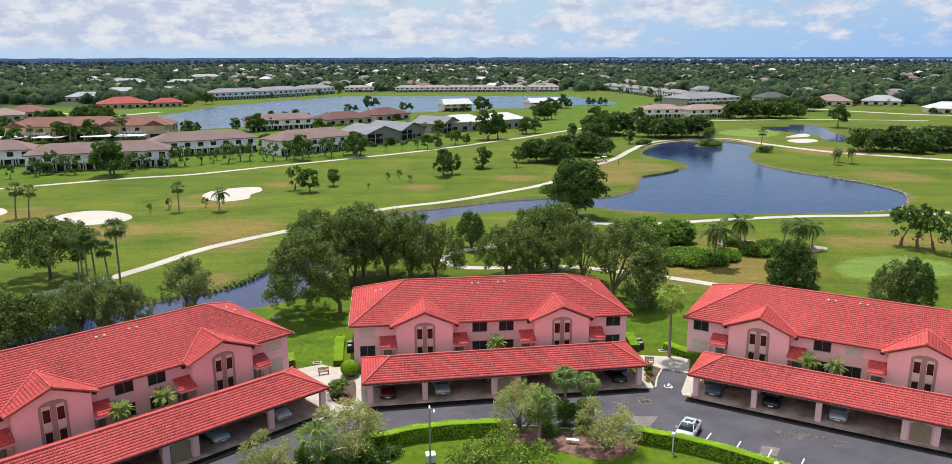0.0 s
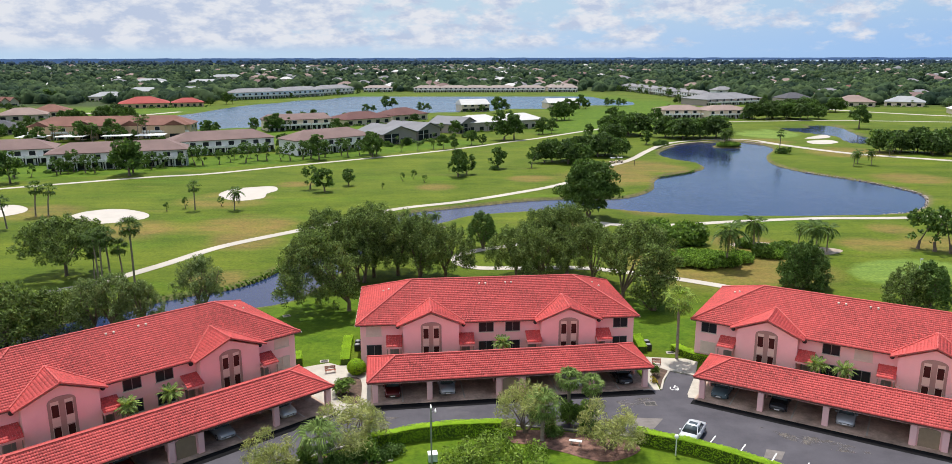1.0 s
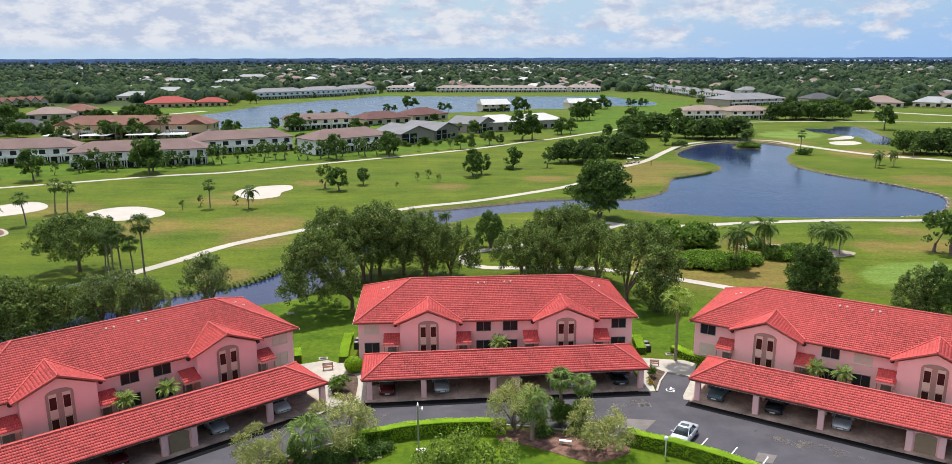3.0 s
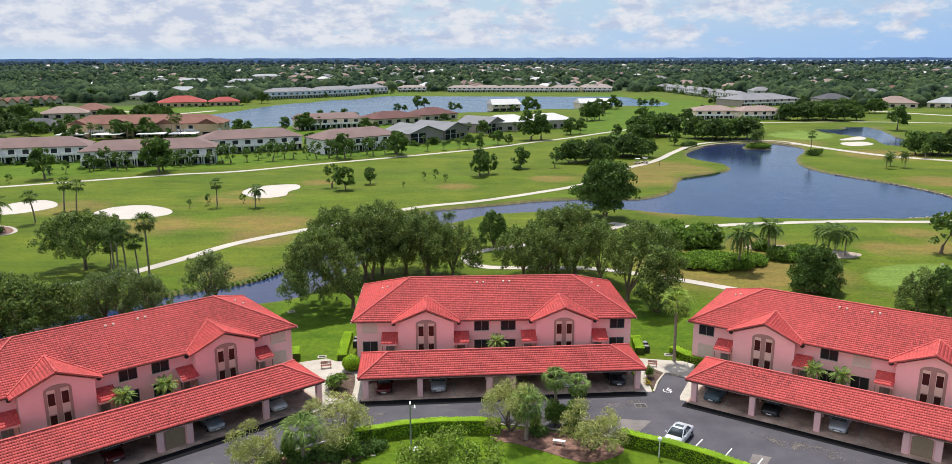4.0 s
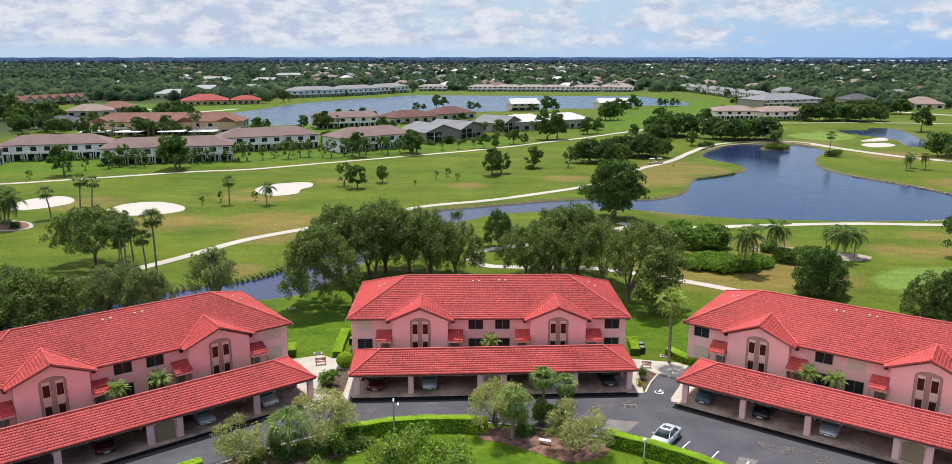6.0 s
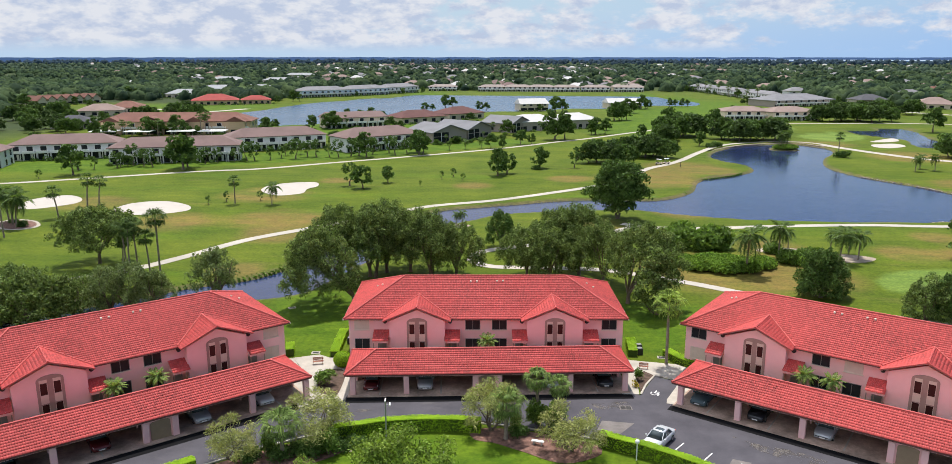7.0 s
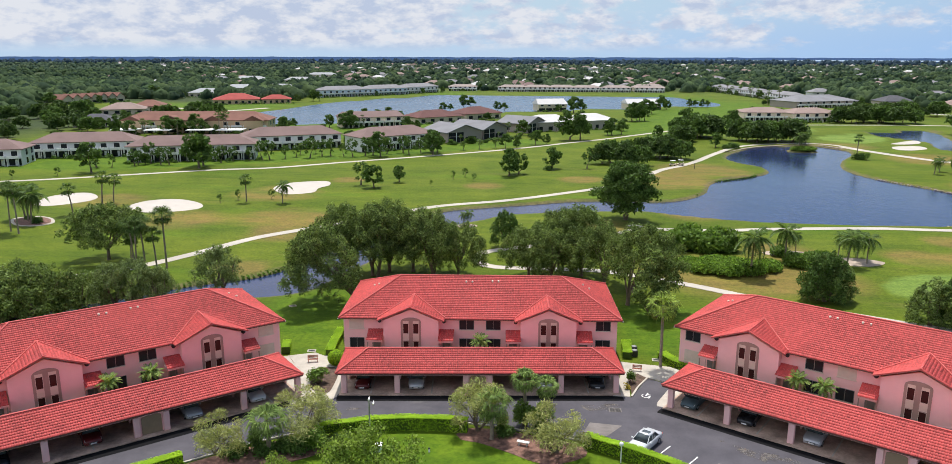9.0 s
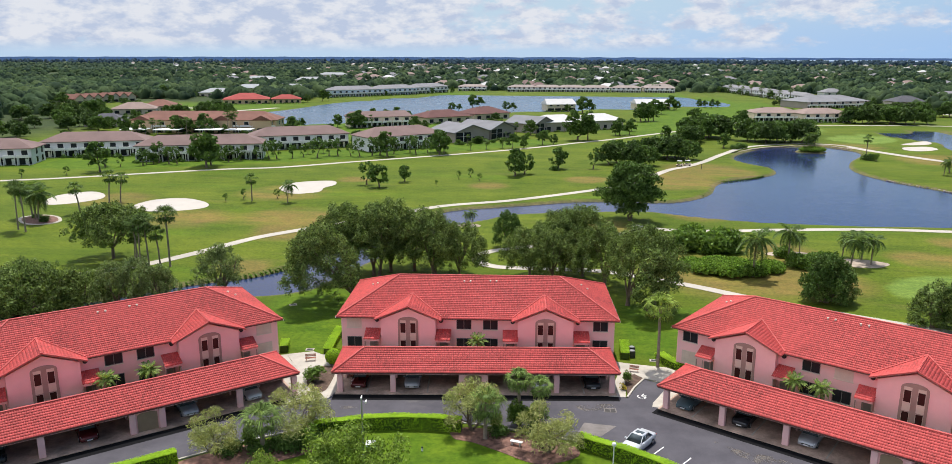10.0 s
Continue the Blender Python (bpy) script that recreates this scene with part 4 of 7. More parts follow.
def tile_field(store, origin, along, up, low, high, length, course=0.345, pitch=0.205):
    """Overlapping barrel tiles on a roof plane. low, high: the plane's limits along the eave, at the eave and at the top."""
    o, u, v = np.array(origin, float), np.array(along, float), np.array(up, float)
    n = np.cross(u, v)
    n = n / np.linalg.norm(n) * (1 if np.cross(u, v)[2] > 0 else -1)
    steps = np.array((0.01, 0.5, 0.99))
    lift = np.array((-0.014, 0.018, -0.014))
    for j in range(int(math.ceil(length / course))):
        v0, v1 = j * course - (0.05 if j == 0 else 0.0), min((j + 1) * course + 0.03, length)
        l0, h0 = low[0] + (low[1] - low[0]) * max(v0, 0) / length, high[0] + (high[1] - high[0]) * max(v0, 0) / length
        l1, h1 = low[0] + (low[1] - low[0]) * v1 / length, high[0] + (high[1] - high[0]) * v1 / length
        lo, hi = min(l0, l1), max(h0, h1)
        for i in range(int(math.floor(lo / pitch)), int(math.ceil(hi / pitch))):
            us = (i + steps) * pitch
            if us[-1] <= lo or us[0] >= hi:
                continue
            a, b = np.clip(us, l0, h0), np.clip(us, l1, h1)
            if a[-1] - a[0] < 0.02 and b[-1] - b[0] < 0.02:
                continue
            base = len(store[0])
            for k in range(3):
                store[0].append(o + a[k] * u + v0 * v + n * 0.005)
            for k in range(3):
                store[0].append(o + a[k] * u + v0 * v + n * (0.06 + lift[k]))
            for k in range(3):
                store[0].append(o + b[k] * u + v1 * v + n * (0.016 + lift[k]))
            for r in (0, 3):
                for k in range(2):
                    store[1].append((base + r + k, base + r + k + 1, base + r + k + 4, base + r + k + 3))


def hip_roof_tiles(store, x0, x1, y0, y1, z, inset, rise):
    half = (y1 - y0) / 2
    sl = math.hypot(half, rise)
    tile_field(store, (0, y0, z), (1, 0, 0), (0, half / sl, rise / sl), (x0, x0 + inset), (x1, x1 - inset), sl)
    tile_field(store, (0, y1, z), (1, 0, 0), (0, -half / sl, rise / sl), (x0, x0 + inset), (x1, x1 - inset), sl)
    sl = math.hypot(inset, rise)
    ym = (y0 + y1) / 2
    tile_field(store, (x0, 0, z), (0, 1, 0), (inset / sl, 0, rise / sl), (y0, ym), (y1, ym), sl)
    tile_field(store, (x1, 0, z), (0, 1, 0), (-inset / sl, 0, rise / sl), (y0, ym), (y1, ym), sl)


def hip_deck(bm, x0, x1, y0, y1, z, inset, rise, thick=0.16):
    ym = (y0 + y1) / 2
    v = [bm.verts.new(p) for p in ((x0, y0, z), (x1, y0, z), (x1, y1, z), (x0, y1, z), (x0 + inset, ym, z + rise), (x1 - inset, ym, z + rise), (x0, y0, z - thick), (x1, y0, z - thick), (x1, y1, z - thick), (x0, y1, z - thick))]
    for f in ((0, 1, 5, 4), (2, 3, 4, 5), (1, 2, 5), (3, 0, 4), (6, 7, 1, 0), (7, 8, 2, 1), (8, 9, 3, 2), (9, 6, 0, 3), (9, 8, 7, 6)):
        bm.faces.new([v[i] for i in f])
    return bm


SHARED = {}


def shared(key, make):
    if key not in SHARED:
        SHARED[key] = make()
    return SHARED[key]


def cap_run(parent, a, b, radius=0.12, piece=0.42):
    """Overlapping half-round cap tiles from a to b, one run of them."""
    a, b = Vector(a), Vector(b)
    n = max(1, int((b - a).length / piece))
    d = (b - a) / n
    me = shared(("cap", radius), lambda: mesh_of("ridge_cap", tube(bmesh.new(), [(0, 0, 0), (1.06, 0, 0)], [radius * 1.12, radius * 0.86], 7), CAP))
    turn = d.to_track_quat("X", "Z").to_matrix().to_4x4()
    for i in range(n):
        part("ridge_cap", me, None, parent, m=Matrix.Translation(a + d * i) @ turn @ Matrix.Diagonal((d.length, 1, 1, 1)))


def window_unit(parent, x, y, z, w, h, panes=2, glass=GLASS, trim=BRONZE, sill=True):
    """A window on a wall that faces -y; x and z are its lower left corner."""
    win = new("window")
    win.parent = parent
    win.matrix_basis = pose(x, y, z)
    f = 0.06
    part("frame", boxes((0, w, -0.05, 0.02, 0, f), (0, w, -0.05, 0.02, h - f, h), (0, f, -0.05, 0.02, f, h - f), (w - f, w, -0.05, 0.02, f, h - f), *[(w * i / panes - f / 2, w * i / panes + f / 2, -0.045, 0.02, f, h - f) for i in range(1, panes)]), trim, win)
    for i in range(panes):
        part("pane", boxes((w * i / panes + f / 2, w * (i + 1) / panes - f / 2, -0.02, 0.0, f, h - f)), glass, win)
    if sill:
        part("sill", boxes((-0.08, w + 0.08, -0.1, 0.02, -0.09, -0.003)), STUCCO_PALE, win)
    return win


def arch_outline(x0, x1, z0, z1, rise, n=10):
    return [(x0, z0), (x1, z0), (x1, z1 - rise)] + [((x0 + x1) / 2 + (x1 - x0) / 2 * math.cos(math.pi * i / n), z1 - rise + rise * math.sin(math.pi * i / n)) for i in range(1, n)] + [(x0, z1 - rise)]


def upright(bm, outline, y0, y1):
    """An outline of (x, z) with a depth from y0 (front) to y1."""
    f = [bm.verts.new((x, y0, z)) for x, z in outline]
    b = [bm.verts.new((x, y1, z)) for x, z in outline]
    n = len(outline)
    bm.faces.new(f)
    bm.faces.new(b[::-1])
    for i in range(n):
        bm.faces.new((f[(i + 1) % n], f[i], b[i], b[(i + 1) % n]))
    return bm


WIDE, DEEP, EAVE, HIP, RISE = 35.0, 15.5, 5.4, 6.9, 3.25
BAYS = (9.05, 25.95)


def tiled(key, fields, material=None):
    """A mesh of tile fields, made once for each key."""
    def make():
        store = ([], [])
        fields(store)
        return faces_mesh("roof", np.array(store[0]), store[1], material or TILE)
    return shared(key, make)


def apartment_block(label, closed_up=(), closed_low=()):
    root = thing("apartment_block", label, "apartment building", "apartment blocks")
    walls = boxes((0.5, WIDE - 0.5, 0.6, DEEP - 0.6, 0, EAVE - 0.17))
    part("wall", walls, STUCCO, root)
    for c in BAYS:
        bay = upright(bmesh.new(), [(c - 3.4, 0), (c + 3.4, 0), (c + 3.4, 5.35), (c, 6.78), (c - 3.4, 5.35)], -0.6, 0.58)
        part("bay_wall", bay, STUCCO, root)
        surround = upright(bmesh.new(), arch_outline(c - 1.25, c + 1.25, 0.3, 5.75, 0.55), -0.66, -0.603)
        part("arched_surround", surround, TAUPE, root)
        for s in (-1, 1):
            x0 = c + s * 0.62 - 0.36
            strip = part("window_strip", boxes((x0, x0 + 0.72, -0.675, -0.663, 0.4, 5.3)), SHUTTER, root)
            for z0, z1 in ((3.7, 4.95), (1.2, 2.65)):
                part("pane", boxes((x0 + 0.05, x0 + 0.67, -0.69, -0.677, z0, z1)), BROWN_GLASS, strip, "dark brown glass pane")
            part("ledge", boxes((x0, x0 + 0.72, -0.72, -0.677, 2.68, 2.76)), TAUPE, strip)
    # roof
    roof = part("roof", tiled("block", lambda store: hip_roof_tiles(store, 0, WIDE, 0, DEEP, EAVE, HIP, RISE)), None, root, "red barrel-tile roof with dark stains")
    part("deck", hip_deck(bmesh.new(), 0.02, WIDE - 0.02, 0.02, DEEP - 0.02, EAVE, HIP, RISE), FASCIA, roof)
    ym, zt = DEEP / 2, EAVE + RISE + 0.06
    cap_run(roof, (HIP, ym, zt), (WIDE - HIP, ym, zt))
    for x, xi in ((0, HIP), (WIDE, WIDE - HIP)):
        for y in (0, DEEP):
            cap_run(roof, (x, y, EAVE + 0.06), (xi, ym, zt))
    part("gutter", boxes((0.0, WIDE, -0.1, 0.0, EAVE - 0.13, EAVE - 0.02)), FASCIA, roof)
    part("gutter", boxes((-0.1, 0.0, -0.1, DEEP, EAVE - 0.14, EAVE - 0.01)), GUTTER, roof)
    part("gutter", boxes((WIDE, WIDE + 0.1, -0.1, DEEP, EAVE - 0.14, EAVE - 0.01)), GUTTER, roof)
    for c in BAYS:
        half, top = 4.1, 1.72
        sl = math.hypot(half, top)
        ze, front = 5.45, -1.1

        def both(store):
            for s in (-1, 1):
                tile_field(store, (c + s * half, 0, ze), (0, 1, 0), (-s * half / sl, 0, top / sl), (front, front), (0.3, 4.35), sl)
        bay_roof = part("bay_roof", tiled(("bay", c), both), None, root)
        bm = bmesh.new()
        for s in (-1, 1):
            t = 0.07
            f = [(c + s * half, front, ze - t), (c + s * half, front, ze), (c, front, ze + top), (c, front, ze + top - t)]
            b = [(c + s * half, 0.2, ze - t), (c + s * half, 0.2, ze), (c, 4.3, ze + top), (c, 4.3, ze + top - t)]
            fv, bv = [bm.verts.new(p) for p in f], [bm.verts.new(p) for p in b]
            for i in range(4):
                bm.faces.new((fv[i], fv[(i + 1) % 4], bv[(i + 1) % 4], bv[i]))
            bm.faces.new(fv)
        part("deck", bm, TRIM, bay_roof)
        cap_run(bay_roof, (c, front, ze + top + 0.06), (c, 4.3, ze + top + 0.06))
        for s in (-1, 1):
            cap_run(bay_roof, (c + s * half, 0.2, ze + 0.1), (c, 4.3, ze + top + 0.08), 0.09)
            cap_run(bay_roof, (c + s * half, front + 0.06, ze + 0.06), (c, front + 0.06, ze + top + 0.06), 0.08)
        # dark balls for unidentified dark spots at the bay eaves
        for s in (-1, 1):
            lamp = bmesh.new()
            bmesh.ops.create_uvsphere(lamp, u_segments=10, v_segments=7, radius=0.26)
            bmesh.ops.scale(lamp, vec=(1, 0.8, 1.0), verts=lamp.verts)
            bmesh.ops.translate(lamp, vec=(c + s * 4.0, 0.35, 4.95), verts=lamp.verts)
            part("soffit_ball", lamp, DARK_METAL, root)
    # windows
    for i, x in enumerate((1.2, 14.95, 18.25, 31.85)):
        for z, h, closed in ((3.82, 1.35, i in closed_up), (1.2, 1.45, i in closed_low)):
            window_unit(root, x, 0.6, z, 1.85, h, 2, SHUTTER if closed else GLASS, SHUTTER if closed else BRONZE)
    for y in (3.2, 9.8):
        for x, turn in ((0.5, -90), (WIDE - 0.5, 90)):
            for z in (1.2, 4.0):
                w = window_unit(root, 0, 0, 0, 1.5, 1.2)
                w.matrix_basis = pose(x, y, z, 0, 0, turn)
    # entries beside the bays
    for x0, x1 in ((3.6, 5.55), (12.4, 14.3), (20.7, 22.6), (29.4, 31.35)):
        entry = new("entry")
        entry.parent = root
        sl = math.hypot(1.85, 0.8)
        part("canopy_roof", tiled(("canopy", x0), lambda store: tile_field(store, (0, -1.28, 3.03), (1, 0, 0), (0, 1.85 / sl, 0.8 / sl), (x0, x0), (x1, x1), sl)), None, entry)
        wedge = bmesh.new()
        ends = [[wedge.verts.new((x, y, z)) for y, z in ((-1.25, 2.92), (-1.25, 3.03), (0.58, 3.8), (0.58, 3.68))] for x in (x0 + 0.03, x1 - 0.03)]
        wedge.faces.new(ends[0])
        wedge.faces.new(ends[1][::-1])
        for i in range(4):
            wedge.faces.new((ends[0][i], ends[1][i], ends[1][(i + 1) % 4], ends[0][(i + 1) % 4]))
        part("canopy", wedge, STUCCO, entry)
        part("beam", boxes((x0 + 0.06, x1 - 0.06, -1.2, -1.02, 2.72, 2.9), (x0 + 0.06, x0 + 0.2, -1.02, 0.58, 2.76, 2.9), (x1 - 0.2, x1 - 0.06, -1.02, 0.58, 2.76, 2.9)), STUCCO, entry)
        for x in (x0 + 0.1, x1 - 0.22):
            part("post", boxes((x, x + 0.1, -1.16, -1.06, 0, 2.72)), TAUPE, entry)
        part("door", boxes((x0 + 0.45, x1 - 0.45, 0.54, 0.6, 0.05, 2.1)), BRONZE, entry, "dark front door")
        part("screen", boxes((x0 + 0.1, x1 - 0.1, -1.03, -1.0, 1.0, 1.06), (x0 + 0.85, x0 + 0.9, -1.1, -1.07, 0, 2.72)), TAUPE, entry)
    # roof vents
    for x, y in ((15.6, 6.5), (16.4, 6.5), (19.0, 6.6), (19.8, 6.6), (3.2, 8.5), (3.9, 8.0), (31.0, 8.4), (31.8, 7.9)):
        z = EAVE + min(SLOPE * y if 7 < x < 28 else 0.471 * min(x, WIDE - x), RISE)
        v = bmesh.new()
        tube(v, [(x, y, z), (x, y, z + 0.18)], [0.1, 0.09], 8)
        tube(v, [(x, y, z + 0.18), (x, y, z + 0.25)], [0.15, 0.1], 8)
        part("roof_vent", v, SHUTTER, root, "cream roof vent pipe")
    return root


def carport(columns, store_room, length):
    root = thing("carport", "long open carport with red barrel-tile hip roof and pink columns", "carport", "carports")
    deep, eave, inset, rise = 7.4, 2.62, 3.2, 1.5
    store = ([], [])
    hip_roof_tiles(store, 0, length, 0, deep, eave, inset, rise)
    roof = part("roof", faces_mesh("roof", np.array(store[0]), store[1], TILE), None, root, "red barrel-tile hip roof")
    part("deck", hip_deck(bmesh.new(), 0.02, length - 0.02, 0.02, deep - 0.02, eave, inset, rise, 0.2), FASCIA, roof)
    ym, zt = deep / 2, eave + rise + 0.06
    cap_run(roof, (inset, ym, zt), (length - inset, ym, zt))
    for x, xi in ((0, inset), (length, length - inset)):
        for y in (0, deep):
            cap_run(roof, (x, y, eave + 0.06), (xi, ym, zt))
    part("beam", boxes((0.55, length - 0.55, 0.42, 0.8, 2.2, 2.42)), STUCCO, root)
    part("slab", boxes((0.3, length - 0.3, -0.15, deep - 0.3, 0.0, 0.1)), CARPORT_FLOOR, root)
    # wall height is made up: kept low, unseen, to let light in behind
    part("back_wall", boxes((0.55, length - 0.55, deep - 0.9, deep - 0.7, 0.1, 1.6)), STUCCO, root)
    for x in columns:
        part("column", bevelled(boxes((x - 0.3, x + 0.3, 0.36, 0.86, 0.1, 2.2)), 0.03, 1), STUCCO, root)
        part("divider", boxes((x - 0.08, x + 0.08, 4.2, deep - 0.9, 0.1, 1.6)), STUCCO, root)
    for a, b in zip(columns, columns[1:]):
        if b - a > 4:
            part("bay_line", boxes(((a + b) / 2 - 0.08, (a + b) / 2 + 0.08, 0.3, 5.6, 0.1, 0.106)), CONCRETE, root)
            part("wheel_stop", bevelled(boxes(((a + b) / 2 - 2.2, (a + b) / 2 - 0.7, 5.5, 5.7, 0.1, 0.22)), 0.03, 1), CONCRETE, root)
    a, b = store_room
    room = part("store_room", boxes((a + 0.3, b - 0.3, 0.62, 3.2, 0.1, 2.2)), STUCCO, root)
    part("store_door", upright(bmesh.new(), arch_outline(a + 0.45, b - 0.45, 0.12, 2.12, 0.25), 0.56, 0.615), TAN_DOOR, room, "tan arched storage door")
    return root


CARPORT_FLOOR = plain("carport_floor", (0.46, 0.33, 0.255), 0.85, 0.5, 0.4, 4)
TAN_DOOR = plain("tan_door", (0.30, 0.22, 0.14), 0.7, 0.1)
BLOCKS = {"west": (pose(-21.45, 84.0, 0, 0, 0, 44.3) @ pose(-35.0, 0, 0)), "centre": pose(-15.3, 86.0, 0, 0, 0, 7.0), "east": pose(25.6, 89.4, 0, 0, 0, -29.9)}
apartment_block("two-storey pink stucco apartment block with red barrel-tile roof", (0,)).matrix_basis = BLOCKS["centre"]
apartment_block("two-storey pink apartment block with red tile roof and cream shutters", (3,), (3,)).matrix_basis = BLOCKS["west"]
apartment_block("two-storey pink apartment block with red tile roof beside a cabbage palm", (2,), (0,)).matrix_basis = BLOCKS["east"]
PORTS = {"west": pose(-15.7, 75.0, 0, 0, 0, 44.0) @ pose(-33.0, 0, 0), "centre": pose(-12.3, 75.75, 0, 0, 0, 9.0), "east": pose(23.3, 78.3, 0, 0, 0, -29.3)}
carport((0.85, 6.8, 14.5, 17.2, 25.2, 31.4), (14.5, 17.2), 32.2).matrix_basis = PORTS["centre"]
carport((1.0, 7.7, 15.7, 18.5, 26.4, 32.5), (15.7, 18.5), 33.0).matrix_basis = PORTS["west"]
carport((0.9, 7.05, 13.4, 21.2, 23.9, 31.5, 37.6), (21.2, 23.9), 38.5).matrix_basis = PORTS["east"]

# each strip paints the carport roof's shadow onto the drive
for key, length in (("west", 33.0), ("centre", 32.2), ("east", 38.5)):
    solid("shade_strip", boxes((0.2, length - 0.2, -1.35 if key == "east" else -1.5, -0.16, 0.032, 0.036)), EAVE_SHADE, "black strip before the carport, its roof shadow painted on asphalt", "pavement", kind="structure", m=PORTS[key])
STAIN = plain("pale_asphalt_stain", (0.15, 0.132, 0.118), 0.9, 0.3, 0.9, 7)
worn = STAIN.node_tree
field, spot, level, clear_part, blend = (worn.nodes.new(k) for k in ("ShaderNodeNewGeometry", "ShaderNodeTexNoise", "ShaderNodeMapRange", "ShaderNodeBsdfTransparent", "ShaderNodeMixShader"))
spot.inputs["Scale"].default_value, spot.inputs["Detail"].default_value, spot.inputs["Roughness"].default_value = 0.7, 6.0, 0.7
level.inputs["From Min"].default_value, level.inputs["From Max"].default_value, level.inputs["To Max"].default_value = 0.46, 0.62, 0.85
worn.links.new(field.outputs["Position"], spot.inputs["Vector"])
worn.links.new(spot.outputs["Fac"], level.inputs["Value"])
worn.links.new(level.outputs[0], blend.inputs[0])
worn.links.new(clear_part.outputs[0], blend.inputs[1])
worn.links.new(worn.nodes["Principled BSDF"].outputs[0], blend.inputs[2])
worn.links.new(blend.outputs[0], worn.nodes["Material Output"].inputs["Surface"])
for ring in ([(14.8, 77.4), (16.2, 77.9), (18.6, 78.4), (18.9, 77.5), (17.6, 76.2), (15.6, 76.3)], [(28.6, 71.8), (30.5, 70.6), (34, 69.5), (36.7, 67.6), (37.4, 66.4), (35, 66.9), (32, 68.2), (29.2, 70.4)], [(-13.4, 71.6), (-11.5, 72.7), (-8.4, 73.1), (-10.4, 72.1)]):
    slab("asphalt_patch", ring, 0.0, 0.034, STAIN, "pale worn stain on the asphalt", "pavement", 0.5)


# ---- town houses and other houses beyond the course ----
WALL_WHITE = plain("white_siding", (0.66, 0.67, 0.67), 0.8, 0.06, 0.2, 2)
WALL_TAN = plain("tan_wall", (0.62, 0.45, 0.29), 0.85, 0.06, 0.2, 2)
WALL_GREY = plain("grey_wall", (0.47, 0.41, 0.37), 0.85, 0.08, 0.2, 2)
WALL_TAUPE = plain("taupe_wall", (0.34, 0.29, 0.26), 0.85, 0.08, 0.2, 2)
WALL_BLUE = plain("pale_blue_wall", (0.5, 0.6, 0.68), 0.85, 0.06, 0.2, 2)
WALL_CREAM = plain("cream_wall", (0.68, 0.58, 0.45), 0.85, 0.06, 0.2, 2)
ROOF_BROWN = plain("brown_shingle", (0.180, 0.119, 0.107), 0.9, 0.15, 0.15, 2)
ROOF_GREY = plain("grey_shingle", (0.2, 0.197, 0.205), 0.9, 0.15, 0.15, 2)
ROOF_TERRA = plain("terracotta_roof", (0.185, 0.085, 0.062), 0.9, 0.2, 0.15, 2)
ROOF_RED = plain("bright_red_roof", (0.3, 0.055, 0.045), 0.9, 0.15, 0.15, 2)
ROOF_WHITE = plain("white_roof", (0.5, 0.49, 0.475), 0.8, 0.05, 0.15, 2)
ROOF_CHAR = plain("charcoal_shingle", (0.075, 0.075, 0.085), 0.9, 0.15, 0.15, 2)
ROOF_SILVER = plain("silver_roof", (0.31, 0.32, 0.325), 0.9, 0.12, 0.15, 2)
ROOF_SLATE = plain("slate_grey_roof", (0.19, 0.19, 0.2), 0.9, 0.12, 0.15, 2)
ROOF_PALE = plain("pale_tan_roof", (0.27, 0.225, 0.2), 0.9, 0.1, 0.15, 2)
ROOF_DARK = plain("dark_red_roof", (0.115, 0.048, 0.042), 0.9, 0.2, 0.15, 2)
ROOF_PINK = plain("pinkish_roof", (0.25, 0.182, 0.156), 0.9, 0.12, 0.15, 2)


def house_roof(length, deep, z, rise, over, inset):
    return hip_deck(bmesh.new(), -over, length + over, -over, deep + over, z, inset + over, rise, 0.25)


